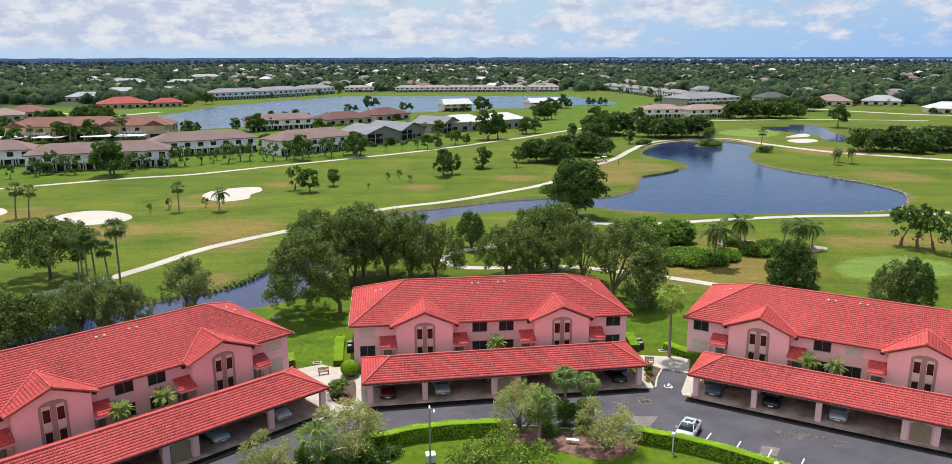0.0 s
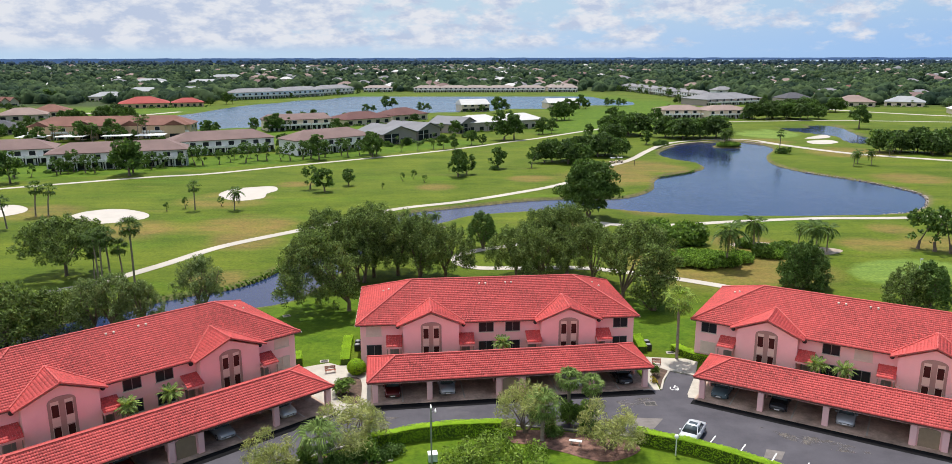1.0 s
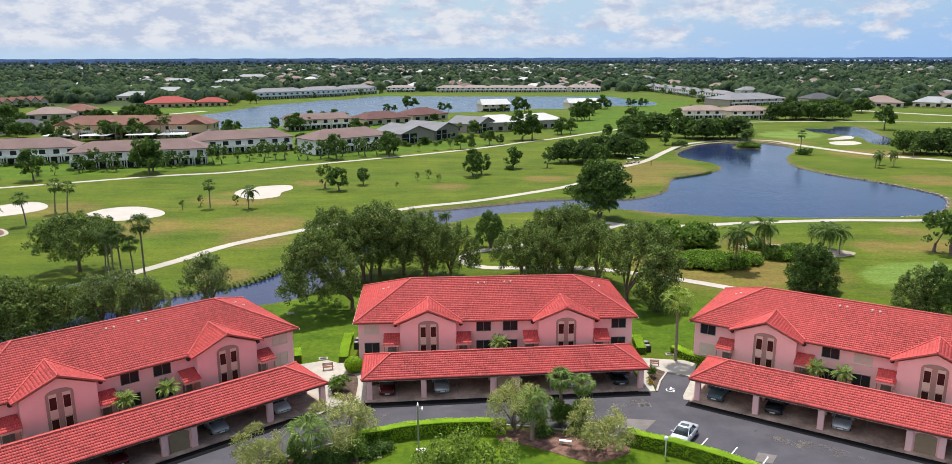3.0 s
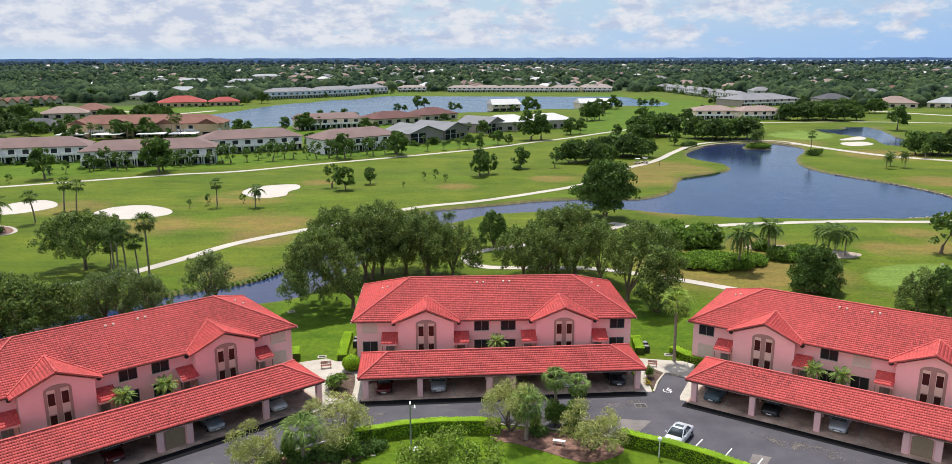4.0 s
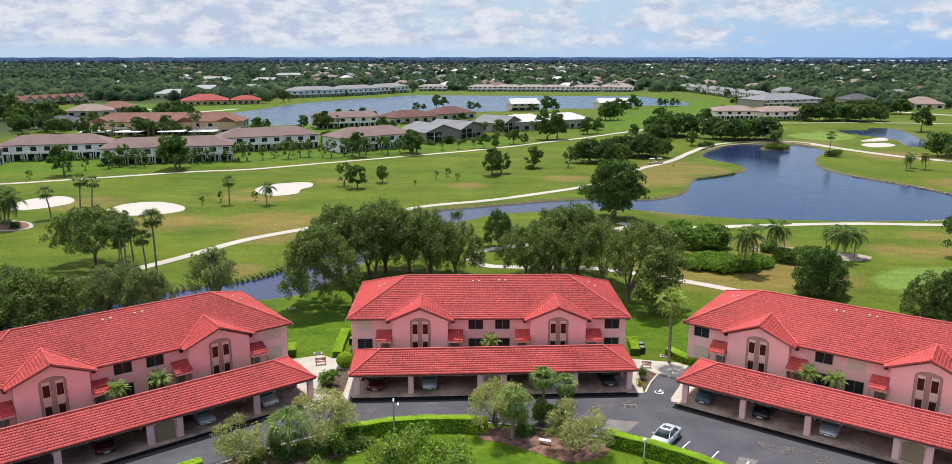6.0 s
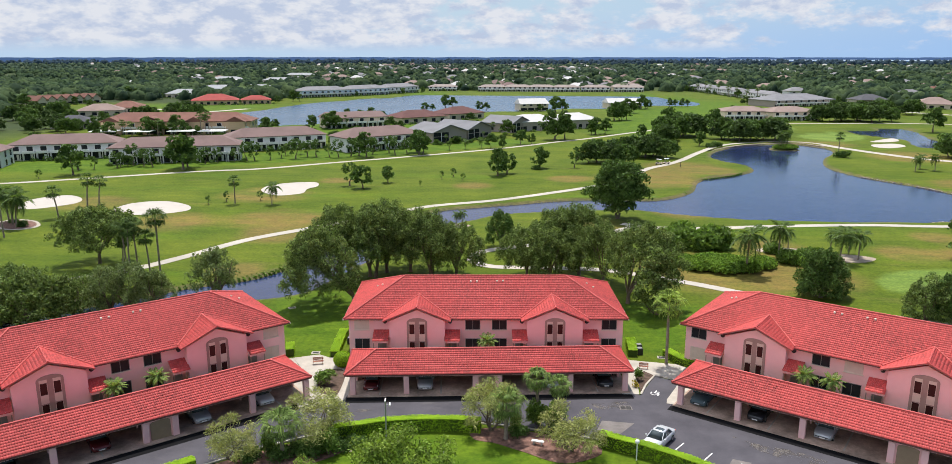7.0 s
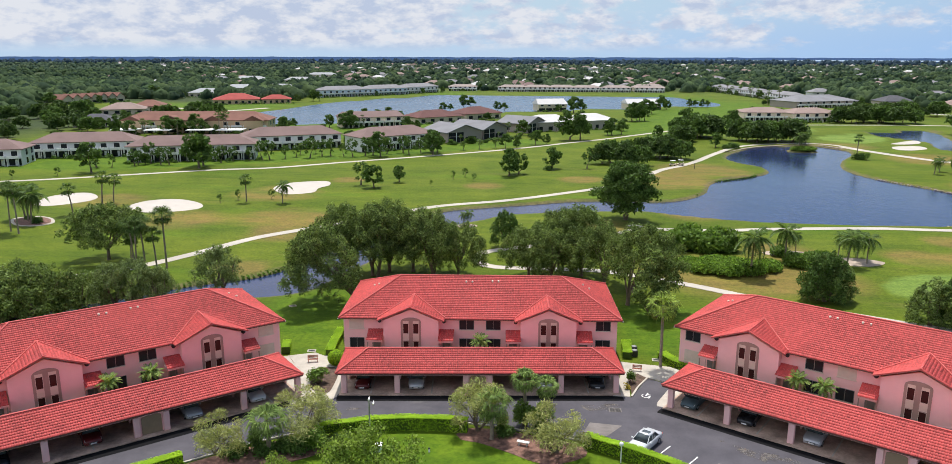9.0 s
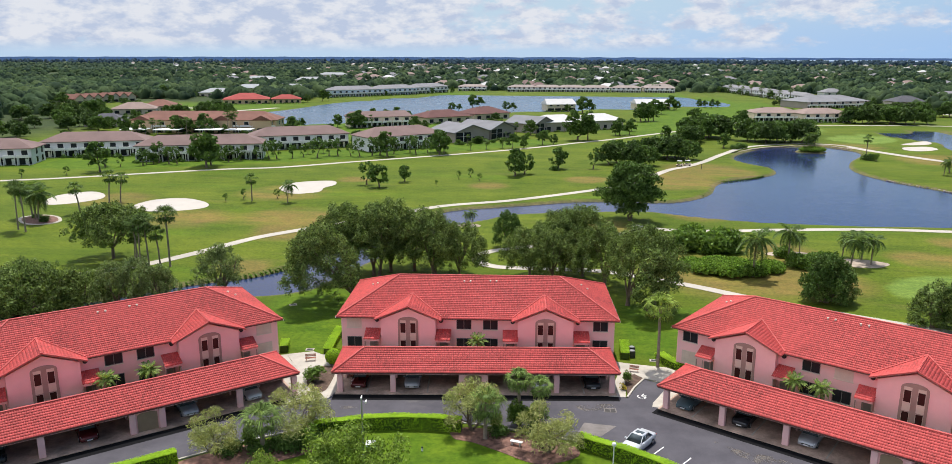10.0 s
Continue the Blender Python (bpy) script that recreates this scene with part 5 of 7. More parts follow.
def town_house(name, label, length, deep, eave, rise, wall, roof, units, storeys=2, inset=None, porches=True, balcony=True, category="house", group="", small=False, bare=False):
    """A long block: walls, hip or gable roof, a window and a flat porch panel, dark as a shaded recess, for every unit
    and storey.
    """
    root = thing(name, label, category, group)
    inset = deep / 2 if inset is None else inset
    root["size"] = (length, deep)
    part("wall", boxes((0, length, 0, deep, 0, eave)), wall, root)
    part("roof", house_roof(length, deep, eave, rise, 0.7, inset), roof, root)
    step, storey = length / units, eave / storeys
    raised = balcony and storeys > 1
    # raised panes reach down to the floor, painting the balcony recess dark
    w, h = (min(2.1, step * 0.45), 2.0) if raised else (min(2.0, step * 0.4), 1.35)
    pane = mesh_of("pane", boxes((0, w, -0.06, 0.0, 0, h)), GLASS)
    frame_bm = boxes((-0.12, 0, -0.1, 0, -0.12, h + 0.12), (w, w + 0.12, -0.1, 0, -0.12, h + 0.12), (0, w, -0.1, 0, h, h + 0.12), (0, w, -0.1, 0, -0.12, 0))
    frame_me = mesh_of("window_frame", frame_bm, WHITE)
    # flat dark sheet on the wall: the porch recess's shade as colour
    porch = mesh_of("porch", boxes((step * (0.06 if storeys > 1 else 0.28), step * (0.94 if storeys > 1 else 0.7), -0.04, 0.02, 0.1 if storeys > 1 else 0.5, min(storey - 0.35, 2.4))), GLASS)
    rail = boxes((0.2, step - 0.4, -2.1, -0.02, storey - 0.22, storey), (0.2, step - 0.4, -2.1, -1.9, storey - 0.02, storey + 0.75), (0.2, 0.42, -2.1, -1.9, 0, storey - 0.2), (step - 0.62, step - 0.4, -2.1, -1.9, 0, storey - 0.2))
    rail_me = mesh_of("balcony", rail, WHITE)
    door_me = mesh_of("door", boxes((step * 0.5, step * 0.68, -0.09, -0.045, 0.1, 2.15)), WHITE)
    for i in range(0 if bare else units):
        for s in range(storeys):
            if s == 0 and porches:
                part("porch", porch, None, root, m=pose(i * step, 0, 0))
                continue
            win = part("window", pane, None, root, m=pose((i + 0.5) * step - w / 2, 0, s * storey + (0.14 if raised and s else 0.95 if not raised else 0.3)))
            if not small:
                part("window_frame", frame_me, None, win)
        if balcony and storeys > 1:
            part("balcony", rail_me, None, root, m=pose(i * step, 0, 0))
            part("door", door_me, None, root, m=pose(i * step, 0, 0))
    for y in (() if small else (deep * 0.3, deep * 0.7)):
        for s in range(storeys):
            win = part("window", pane, None, root, m=pose(length, y, s * storey + (0.35 if raised else 0.95), 0, 0, 90))
            part("window_frame", frame_me, None, win)
    return root


def add_wing(root, x, y, w, d, eave, rise, wall, roof):
    """A projecting wing with its own roof, in front of the house."""
    part("wing_wall", boxes((x, x + w, y, 0.0, 0, eave)), wall, root)
    bm = bmesh.new()
    outline = [(x - 0.6, eave), (x + w + 0.6, eave), (x + w / 2, eave + rise)]
    upright(bm, outline, y - 0.6, d)
    part("wing_roof", bm, roof, root)
    part("window", boxes((x + w * 0.25, x + w * 0.75, y - 0.06, y, 0.6, 2.3)), GLASS, root)


def gable_villa(name, label, wide, deep, eave, rise, wall, roof, group="", lanai=True):
    """A house whose gable looks to the front (-y); the ridge runs back. A screened porch is set into its front."""
    root = thing(name, label, "house", group)
    root["size"] = (wide, deep)
    part("wall", upright(bmesh.new(), [(0, 0), (wide, 0), (wide, eave), (wide / 2, eave + rise - 0.1), (0, eave)], 0, deep), wall, root)
    top = bmesh.new()
    for s in (-1, 1):
        x, drop = wide / 2 + s * (wide / 2 + 0.9), 0.9 * rise / (wide / 2)
        edge = [(wide / 2, eave + rise), (x, eave - drop), (x, eave - drop + 0.3), (wide / 2, eave + rise + 0.3)]
        upright(top, edge if s < 0 else edge[::-1], -0.9, deep + 0.6)
    bmesh.ops.recalc_face_normals(top, faces=top.faces)
    part("roof", top, roof, root)
    if lanai:
        for x0, x1, z0, z1 in ((0.03, 0.46, 0.15, 2.5), (0.03, 0.46, 2.75, 4.4), (0.66, 0.84, 0.9, 2.3), (0.52, 0.6, 0.1, 2.2)):
            part("screen" if x0 < 0.1 else "window", boxes((wide * x0, wide * x1, -0.06, 0.0, z0, min(z1, eave))), GLASS, root)
        part("post", boxes((wide * 0.235, wide * 0.255, -0.12, -0.063, 0, 4.4)), WHITE, root)
        for y in (0.25, 0.6):
            part("window", boxes((-0.06, 0.0, deep * y, deep * y + 2.2, 0.9, 2.4)), GLASS, root)
    else:
        part("window", boxes((wide * 0.2, wide * 0.8, -0.06, 0.0, 0.3, 2.2)), GLASS, root)
    return root


HOUSES = []


def put(ob, x, y, turn, z=0):
    HOUSES.append((x, y, turn, ob["size"][0], ob["size"][1]))
    ob.matrix_basis = pose(x, y, z, 0, 0, turn)
    return ob


row = put(town_house("town_house_row", "long white two-storey town house row with brown hip roof", 43.5, 13, 5.7, 3.0, WALL_WHITE, ROOF_BROWN, 10, group="town house rows"), -146.5, 244.8, 21.4)
copy_thing(row, pose(-218, 216.5, 0, 0, 0, 21.0))
put(town_house("town_house_row", "white two-storey town house row with brown hip roof", 36, 13, 5.7, 3.0, WALL_WHITE, ROOF_BROWN, 8, group="town house rows"), -187.5, 249, 22)
row = put(town_house("town_house_row", "long white two-storey town house row with brown hip roof", 38, 13, 5.7, 3.0, WALL_WHITE, ROOF_BROWN, 8, group="town house rows"), -120, 282, 31)
put(town_house("town_house_row", "white two-storey town house row with brown hip roof", 34.5, 14, 5.7, 3.2, WALL_WHITE, ROOF_BROWN, 8, group="town house rows"), -74, 286.2, 45)
for wide, deep, x, y, turn in ((17.5, 21, -46.6, 322.4, 42.4), (17, 21, -33.6, 339.2, 58), (16, 18, -16.5, 371, 60)):
    put(gable_villa("villa", "grey stucco villa with grey gable roof and dark screened porch", wide, deep, 4.5, 2.9, WALL_TAUPE, ROOF_SLATE, "grey villas"), x, y, turn)
put(town_house("club_house", "grey club building with a wide white roof", 22, 20, 4.6, 3.0, WALL_GREY, ROOF_WHITE, 4, 1, inset=6, balcony=False, category="club house", group="club houses"), -13, 379, 30)
put(town_house("club_house", "grey club building with a white hip roof", 22, 18, 4.6, 3.0, WALL_GREY, ROOF_WHITE, 5, 1, inset=6, balcony=False, category="club house", group="club houses"), 8, 392, 34)
flats = put(town_house("apartment_house", "tan two-storey apartment house with terracotta hip roof", 70, 16, 6.2, 3.8, WALL_TAN, ROOF_TERRA, 12, balcony=True), -210, 339, 10.5)
for x in (1.0, 20.0, 40.0, 59.0):
    add_wing(flats, x, -2.5, 9.0, 8.0, 6.1, 2.4, WALL_TAN, ROOF_TERRA)
for i in range(4):
    sh = thing("shade_roof", "flat white carport roof on thin posts", "carport", "white carports", m=pose((-209, -193, -174, -160)[i], (330, 332, 336, 338)[i], 0, 0, 0, 10.5))
    part("canopy", boxes((0, 12, -4.5, 4.5, 2.5, 2.75)), WHITE, sh)
    for x in (0.4, 10.4):
        part("post", boxes((x, x + 0.15, -0.1, 0.1, 0, 2.5)), GREY_METAL, sh)
put(town_house("condo_house", "beige two-storey condo with brown roof and stairs", 33, 14, 5.4, 2.6, WALL_CREAM, ROOF_BROWN, 6, inset=1.5, balcony=True), -113.6, 381.4, 30)
put(town_house("villa", "low villa with dark red hip roof", 30, 18, 3.4, 3.4, WALL_CREAM, ROOF_DARK, 5, 1, balcony=False, group="dark red villas"), -80, 412, 44)
put(town_house("villa", "low villa with dark red hip roof", 26, 18, 3.6, 3.6, WALL_CREAM, ROOF_DARK, 4, 1, balcony=False, group="dark red villas"), -58, 440, 46)
put(town_house("lake_house", "cream lake house with a white roof", 20, 13, 4.6, 3.4, WALL_CREAM, ROOF_WHITE, 4, inset=0.05, balcony=False), -22, 522, 22)
put(town_house("lake_house", "cream lake house with a pale tan roof", 32, 15, 4.6, 3.0, WALL_CREAM, ROOF_PALE, 5, inset=5, balcony=False), 56, 824, 8)
hall = put(town_house("long_house", "long low house with bright red hip roof", 34, 24, 3.6, 4.4, WALL_TAN, ROOF_RED, 7, 1, balcony=False, group="red-roofed houses"), -272, 549, 24)
put(town_house("long_house", "low house with bright red hip roof", 22, 15, 3.4, 3.2, WALL_TAN, ROOF_RED, 5, 1, balcony=False, group="red-roofed houses"), -240, 566, 24)
for i in range(3):
    put(town_house("lake_apartments", "pale blue and white two-storey lake apartments with grey roof", 47, 16, 6.4, 3.2, (WALL_BLUE, WALL_BLUE, WALL_WHITE)[i], ROOF_GREY, 8, 2, group="lake apartments", small=True), (-224, -192, -166)[i], (656, 690, 732)[i], (46, 53, 60)[i])
shape = put(town_house("lake_row", "white lakeside row house with pale tan roof", 30, 13, 4.6, 2.4, WALL_WHITE, ROOF_PALE, 6, group="lakeside rows", small=True), -138, 806, 9)
for x, y, turn in ((-85, 803, 3), (-58.5, 806, 2), (-34, 808, 0), (-9, 806, 0), (22, 808, -2), (56, 811, -3)):
    copy_thing(shape, pose(x, y, 0, 0, 0, turn))
put(town_house("condo_house", "two-storey beige condo with pinkish hip roof", 28, 18, 5.2, 2.6, WALL_CREAM, ROOF_PINK, 5, balcony=True, group="pink-roofed condos"), 101, 460.7, 7)
put(town_house("condo_house", "two-storey beige condo with pinkish hip roof", 30, 18, 5.2, 2.6, WALL_CREAM, ROOF_PINK, 5, balcony=True, group="pink-roofed condos"), 127, 457, 20)
put(town_house("condo_house", "wide condo with dark grey hip roof", 56, 28, 4.8, 4.0, WALL_TAUPE, ROOF_SLATE, 8, balcony=True), 159, 581, 28)
for i in range(3):
    put(town_house("town_house_row", "long cream two-storey row with grey roof", 60, 11, 5.6, 2.4, WALL_WHITE, ROOF_GREY, 11, group="eastern rows", small=True), 138 + i * 12, 845 - i * 66, -79)
put(town_house("garden_house", "low house with terracotta hip roof", 26, 20, 3.4, 4.6, WALL_CREAM, ROOF_PINK, 4, 1, balcony=False), 254.6, 578, -12)
put(town_house("garden_house", "low house with grey hip roof", 24, 18, 3.4, 4.2, WALL_GREY, ROOF_CHAR, 4, 1, balcony=False), 232.8, 623.6, 12)
for i in range(7):
    put(gable_villa("row_villa", "terrace house with terracotta gable roof", 7.3, 17, 4.2, 2.9, WALL_CREAM, ROOF_TERRA, "terracotta terrace", False), -381 + i * 2.8, 527 + i * 6.75, 67.5)
put(town_house("garden_house", "low house with terracotta hip roof", 26, 18, 3.4, 3.8, WALL_CREAM, ROOF_PINK, 4, 1, balcony=False), -291, 440, 28)
put(town_house("garden_house", "low house with terracotta hip roof", 22, 18, 3.4, 4.0, WALL_CREAM, ROOF_TERRA, 4, 1, balcony=False), -290, 470, 18)
put(town_house("garden_house", "low house with dark grey hip roof", 20, 14, 3.2, 3.4, WALL_GREY, ROOF_CHAR, 4, 1, balcony=False), -252.3, 361, 16)

for x, y, L, turn in ((-495, 1040, 44, 4), (-362, 741, 34, 10), (-330, 757, 38, 6), (-405, 1007, 40, 12), (-343, 641, 30, 20), (-475, 1274, 50, 6)):
    put(town_house("garden_house", "low house with a pale grey roof among trees", L, 18, 4.0, 3.6, WALL_CREAM, ROOF_SILVER, 5, 1, balcony=False, group="pale-roofed houses"), x, y, turn)

put(town_house("lake_house", "cream lake house with a white roof", 24, 13, 4.2, 3.0, WALL_CREAM, ROOF_WHITE, 4, inset=0.05, balcony=False), 38.5, 548, 18)

for x, y, turn, L, roof, label in ((399, 794, -20, 22, ROOF_PINK, "low house with pinkish hip roof among trees"), (407, 756, -24, 26, ROOF_BROWN, "low house with brown hip roof among trees"), (420, 731, -26, 26, ROOF_PINK, "low house with pinkish hip roof among trees"), (291, 582, -30, 26, ROOF_SILVER, "low house with pale grey hip roof beside a road"), (292, 495, -16, 28, ROOF_WHITE, "low house with white hip roof beside a road"), (354, 796, 2, 20, ROOF_TERRA, "low house with terracotta hip roof among trees"), (330, 640, -18, 26, ROOF_BROWN, "low house with brown hip roof beside a lawn"), (362, 690, -22, 24, ROOF_GREY, "low house with grey hip roof among trees"), (300, 720, 8, 24, ROOF_GREY, "low house with grey hip roof among trees")):
    put(town_house("garden_house", label, L, 17, 3.4, 4.0, WALL_CREAM, roof, 4, 1, balcony=False, group="eastern suburb houses", small=True), x, y, turn)

# the suburb: a few kinds of small house, repeated
KINDS, FAR_KINDS = ([put(town_house("suburb_house", label, L, D, 3.0, 3.6, wall, roof, 2, 1, balcony=False, porches=False, group="suburb houses", small=True, bare=far), x, y + 260 * far, 10) for label, L, D, wall, roof, x, y in (
    ("small white-roofed suburban house among trees", 19, 14, WALL_CREAM, ROOF_WHITE, -130, 900), ("small suburban house with terracotta roof", 21, 15, WALL_CREAM, ROOF_PINK, 190, 980),
    ("small suburban house with grey roof", 20, 14, WALL_WHITE, ROOF_GREY, 20, 930), ("small suburban house with brown roof", 18, 14, WALL_CREAM, ROOF_BROWN, 90, 1010))] for far in (False, True))
rng = np.random.default_rng(11)
placed = []
while len(placed) < 335:
    y = 640 + 2700 * rng.uniform() ** 2.1
    x = rng.uniform(-0.7, 0.85) * y
    if -235 < x < 215 and y < 880 or (y < 700 and -400 < x < 0) or (x < -0.35 * y and rng.uniform() < 0.6):
        continue
    if any(abs(x - p) < 30 and abs(y - q) < 34 for p, q in placed) or any(abs(x - h[0] - 10) < 34 and abs(y - h[1] - 6) < 30 for h in HOUSES):
        continue
    placed.append((x, y))
    copy_thing((KINDS if y < 1050 else FAR_KINDS)[rng.choice(4, p=(0.22, 0.3, 0.28, 0.2))], pose(x, y, 0, 0, 0, rng.choice((8, -10, 82, 30)) + rng.uniform(-6, 6)))


# ---- trees ----
def plant(ob, x, y, size=1.0, turn=0.0, tall=1.0):
    return copy_thing(ob, pose(x, y, 0, 0, 0, turn) @ Matrix.Diagonal((size, size, size * tall, 1)))


def first(ob, x, y, size=1.0, turn=0.0):
    ob.matrix_basis = pose(x, y, 0, 0, 0, turn)
    return ob


def clear(x, y):
    for hx, hy, turn, length, deep in HOUSES:
        p = pose(hx, hy, 0, 0, 0, turn).inverted() @ Vector((x, y, 0))
        if -3 < p.x < length + 3 and -4 < p.y < deep + 3:
            return False
    q = np.array([(x, y)])
    return edge_distance(q, LAKE_EDGE)[0] > 5 and edge_distance(q, POND)[0] > 4 and edge_distance(q, SMALL_POND)[0] > 4


rng = np.random.default_rng(5)
oaks = [oak("oak_tree", k, h, w, "dark grey-green oak tree behind the apartments", stems=n, skirt=q) for k, h, w, n, q in ((1, 12.2, 5.8, 2, 0.3), (2, 12.6, 5.6, 1, 0.28), (3, 11.8, 5.9, 1, 0.2))]
OAKS = [(-21.2, 121.6, 1.0, 0), (-26.4, 121.5, 0.95, 1), (-15.4, 126, 0.98, 2), (-19.4, 125, 1.02, 1), (-11.6, 123.5, 0.92, 0), (-7.0, 124, 0.84, 2), (5.0, 125.5, 0.8, 2), (10.6, 129.5, 0.92, 0), (13.9, 127.6, 0.98, 1), (17.4, 122, 0.86, 0), (9.0, 123.5, 0.78, 2)]
for i, (x, y, s, k) in enumerate(OAKS):
    if i < 3:
        first(oaks[k], x, y)
    else:
        plant(oaks[k], x, y, s, i * 73)
spreading = oak("spreading_oak", 4, 10.4, 7.4, "wide spreading dark green oak tree", fork=2.2, clumps=300, leaf=0.23, density=34.0, skirt=0.36)
first(spreading, -72.8, 124.5)
bank_oak = first(oak("bank_oak", 6, 7.2, 6.0, "low dense dark oak tree on the canal bank", fork=0.8, clumps=200, leaf=0.21, density=34.0, skirt=0.08), -64, 94)
for x, y, s in ((-73, 92, 1.0), (-82, 88, 1.0), (-69, 98, 0.95), (-59.5, 97.5, 0.82)):
    plant(bank_oak, x, y, s, x * 31)
airy = []
for x, y, s in ((84.4, 146.8, 0.62), (86.4, 144.6, 0.66), (88.6, 143, 0.62), (90.6, 139.9, 0.62)):
    airy.append((x, y, s))
first(oak("oak_tree", 8, 12.6, 6.0, "dark oak tree leaning over the lawn and canal", (-4.6, -1.6), clumps=290, skirt=0.16), -20.3, 107.2)
first(oak("oak_tree", 9, 12.2, 6.2, "open oak tree with a fan of bare limbs below", (2.2, 0.6), clumps=215, skirt=0.38), 21.2, 113.0)
drooping = first(broad_tree("drooping_tree", 19, 10.0, 3.6, 0.5, OAK_LEAF, "drooping grey-green tree leafy to the lawn", 46, 0.24, 30.0, 1.1, 2, True), 25.0, 108.2)

round_tree = [broad_tree("shade_tree", s, h, w, t, m, "rounded green shade tree on the golf course", c, 0.61, 7.2, 0.95, 1, True) for s, h, w, t, c, m in ((11, 8.5, 3.6, 1.2, 30, DEEP_LEAF), (12, 7.0, 3.2, 1.4, 26, DEEP_LEAF), (13, 9.5, 4.4, 1.6, 30, DEEP_LEAF))]
first(round_tree[0], -10.5, 236)
first(round_tree[1], 2, 254)
first(round_tree[2], -116.6, 242)
dense = [oak("dense_tree", k, h, w, "dense dark green tree leafy to the ground", fork=0.4, clumps=170, leaf=0.19, density=46.0, skirt=0.05, leaves=m) for k, h, w, m in ((15, 7.6, 3.1, DEEP_LEAF), (16, 6.6, 3.3, OAK_LEAF))]
first(dense[0], 50.7, 120.3)
first(dense[1], 63.0, 110.4)
canal_tree = first(oak("canal_tree", 17, 7.6, 3.7, "loose green tree at the edge of the canal", fork=0.6, clumps=140, leaf=0.17, density=40.0, skirt=0.1, stems=2, leaves=FEATHER_LEAF), -43.6, 109.5)
plant(canal_tree, -51.5, 100, 1.0, 100)
plant(canal_tree, -55, 99, 0.95, 200)
plant(canal_tree, -48.8, 100.5, 0.85, 300)
for x, y, k, i in ((52.2, 120.6, 1.08, 1), (51.4, 119.6, 1.05, 0), (66.2, 109.6, 0.98, 0), (-1.0, 145, 1.0, 0)):
    plant(dense[i], x, y, k, x * 37)
first(broad_tree("cypress_tree", 21, 13.4, 6.6, 1.4, DEEP_LEAF, "tall dense green tree beside the pond", 62, 0.36, 15.0, 0.8, 2, True, 2.2), 23.2, 175.4)
for x, y, s, k in ((-8, 241, 0.85, 0), (-46.5, 208.5, 0.92, 1), (-41.7, 219, 0.7, 1), (-144, 221, 1.0, 2), (-63.3, 275, 0.95, 2), (-47, 291, 0.9, 2), (189, 400, 1.25, 2), (65.4, 326, 0.85, 1), 
                   (30, 390, 0.9, 1), (-18, 362, 1.0, 1), (22, 368, 0.8, 0), (44, 352, 0.9, 1), (84, 398, 1.1, 2), (-128, 342, 0.9, 2), (-200, 330, 1.0, 1), (-172, 340, 1.0, 2)):
    plant(round_tree[k], x, y, s, x * 17 + y)
sapling = broad_tree("young_tree", 31, 5.6, 2.0, 1.2, DEEP_LEAF, "slender young tree beside the cart path", 18, 0.34, 18.0, 1.1, 1, True)
first(sapling, -139, 237)
for x, y, s in airy:
    plant(sapling, x, y, s * 2.3, x * 31)
for i in range(30):
    t = i / 29
    x, y = -152 + 108 * t, 226 + 60 * t ** 0.95
    plant(sapling, x + rng.uniform(-1.5, 1.5), y + 4 + rng.uniform(-2, 5), rng.uniform(0.75, 1.35), i * 50)
for x, y, s in ((-27, 228, 0.45), (-24, 232, 0.5), (-31, 214, 0.3), (-20, 225, 0.4), (-76, 184, 0.5), (-79, 180, 0.4), (-68, 187, 0.45), (-51.4, 212, 1.2), (13.5, 256, 1.0), (-150, 213, 0.5), (-160, 206, 0.5), (-14, 248, 0.35)):
    plant(sapling, x, y, s, x * 11)

for x, y, h in ((2, 509, 9.6), (37, 449, 10), (40, 452, 9), (61, 550, 8.9), (48, 508, 8.7), (84, 579, 5.7), (93, 579, 5.7), (5, 343, 12.2), (24, 370, 7.2), (-9, 323, 5.5), (-20, 307, 5.3), (-45, 283, 7.9), (60, 388, 10.5), (-77, 373, 6.5), (-77, 543, 8.5), (-50, 521, 6), (-86, 510, 5.3), (-115, 236, 10.2), (-243, 423, 7), (-143, 374, 5.7), (-213, 604, 8.4), (-110, 385, 8), (-112, 380, 7.2), (-99, 422, 7.4), (-104, 414, 6.8), (-231, 375, 7.5), (-386, 654, 8.7), (-185, 336, 8)):
    k = int(abs(x + y)) % 3
    plant(round_tree[k], x, y, 1.1 * h / (8.5, 7.0, 9.5)[k], x * 23 + y)
    if y > 300:
        plant(round_tree[2 if k < 2 else 0], x + 4.5, y + 2.5, 0.095 * h, x * 7)

# thickets round the course
thicket = [broad_tree("thicket_tree", s, 8.0, 5.2, 0.9, m, "dense dark green thicket tree", 44, 0.72, 3.7, 0.85, 1, True) for s, m in ((41, THICKET_LEAF), (42, DEEP_LEAF))]
MASSES = [(25, 270, 8, 6, 6, 0.85, 1.1), (40, 288, 10, 5, 7, 0.85, 1.1), (62, 366, 9, 7, 6, 1.0, 1.35), (92, 352, 14, 8, 10, 0.95, 1.25), (172, 462, 22, 10, 14, 0.95, 1.3), (180, 300, 32, 10, 22, 0.85, 1.25), (54, 343, 6, 6, 4, 0.7, 1.0), (-250, 352, 30, 12, 7, 0.7, 1.05), (-262, 306, 22, 10, 6, 0.65, 1.0), (-300, 402, 32, 14, 9, 0.75, 1.1), (-225, 440, 18, 22, 8, 0.7, 1.1), (-320, 448, 24, 10, 7, 0.7, 1.1), (205, 520, 26, 18, 10, 0.9, 1.2)]
count = 0
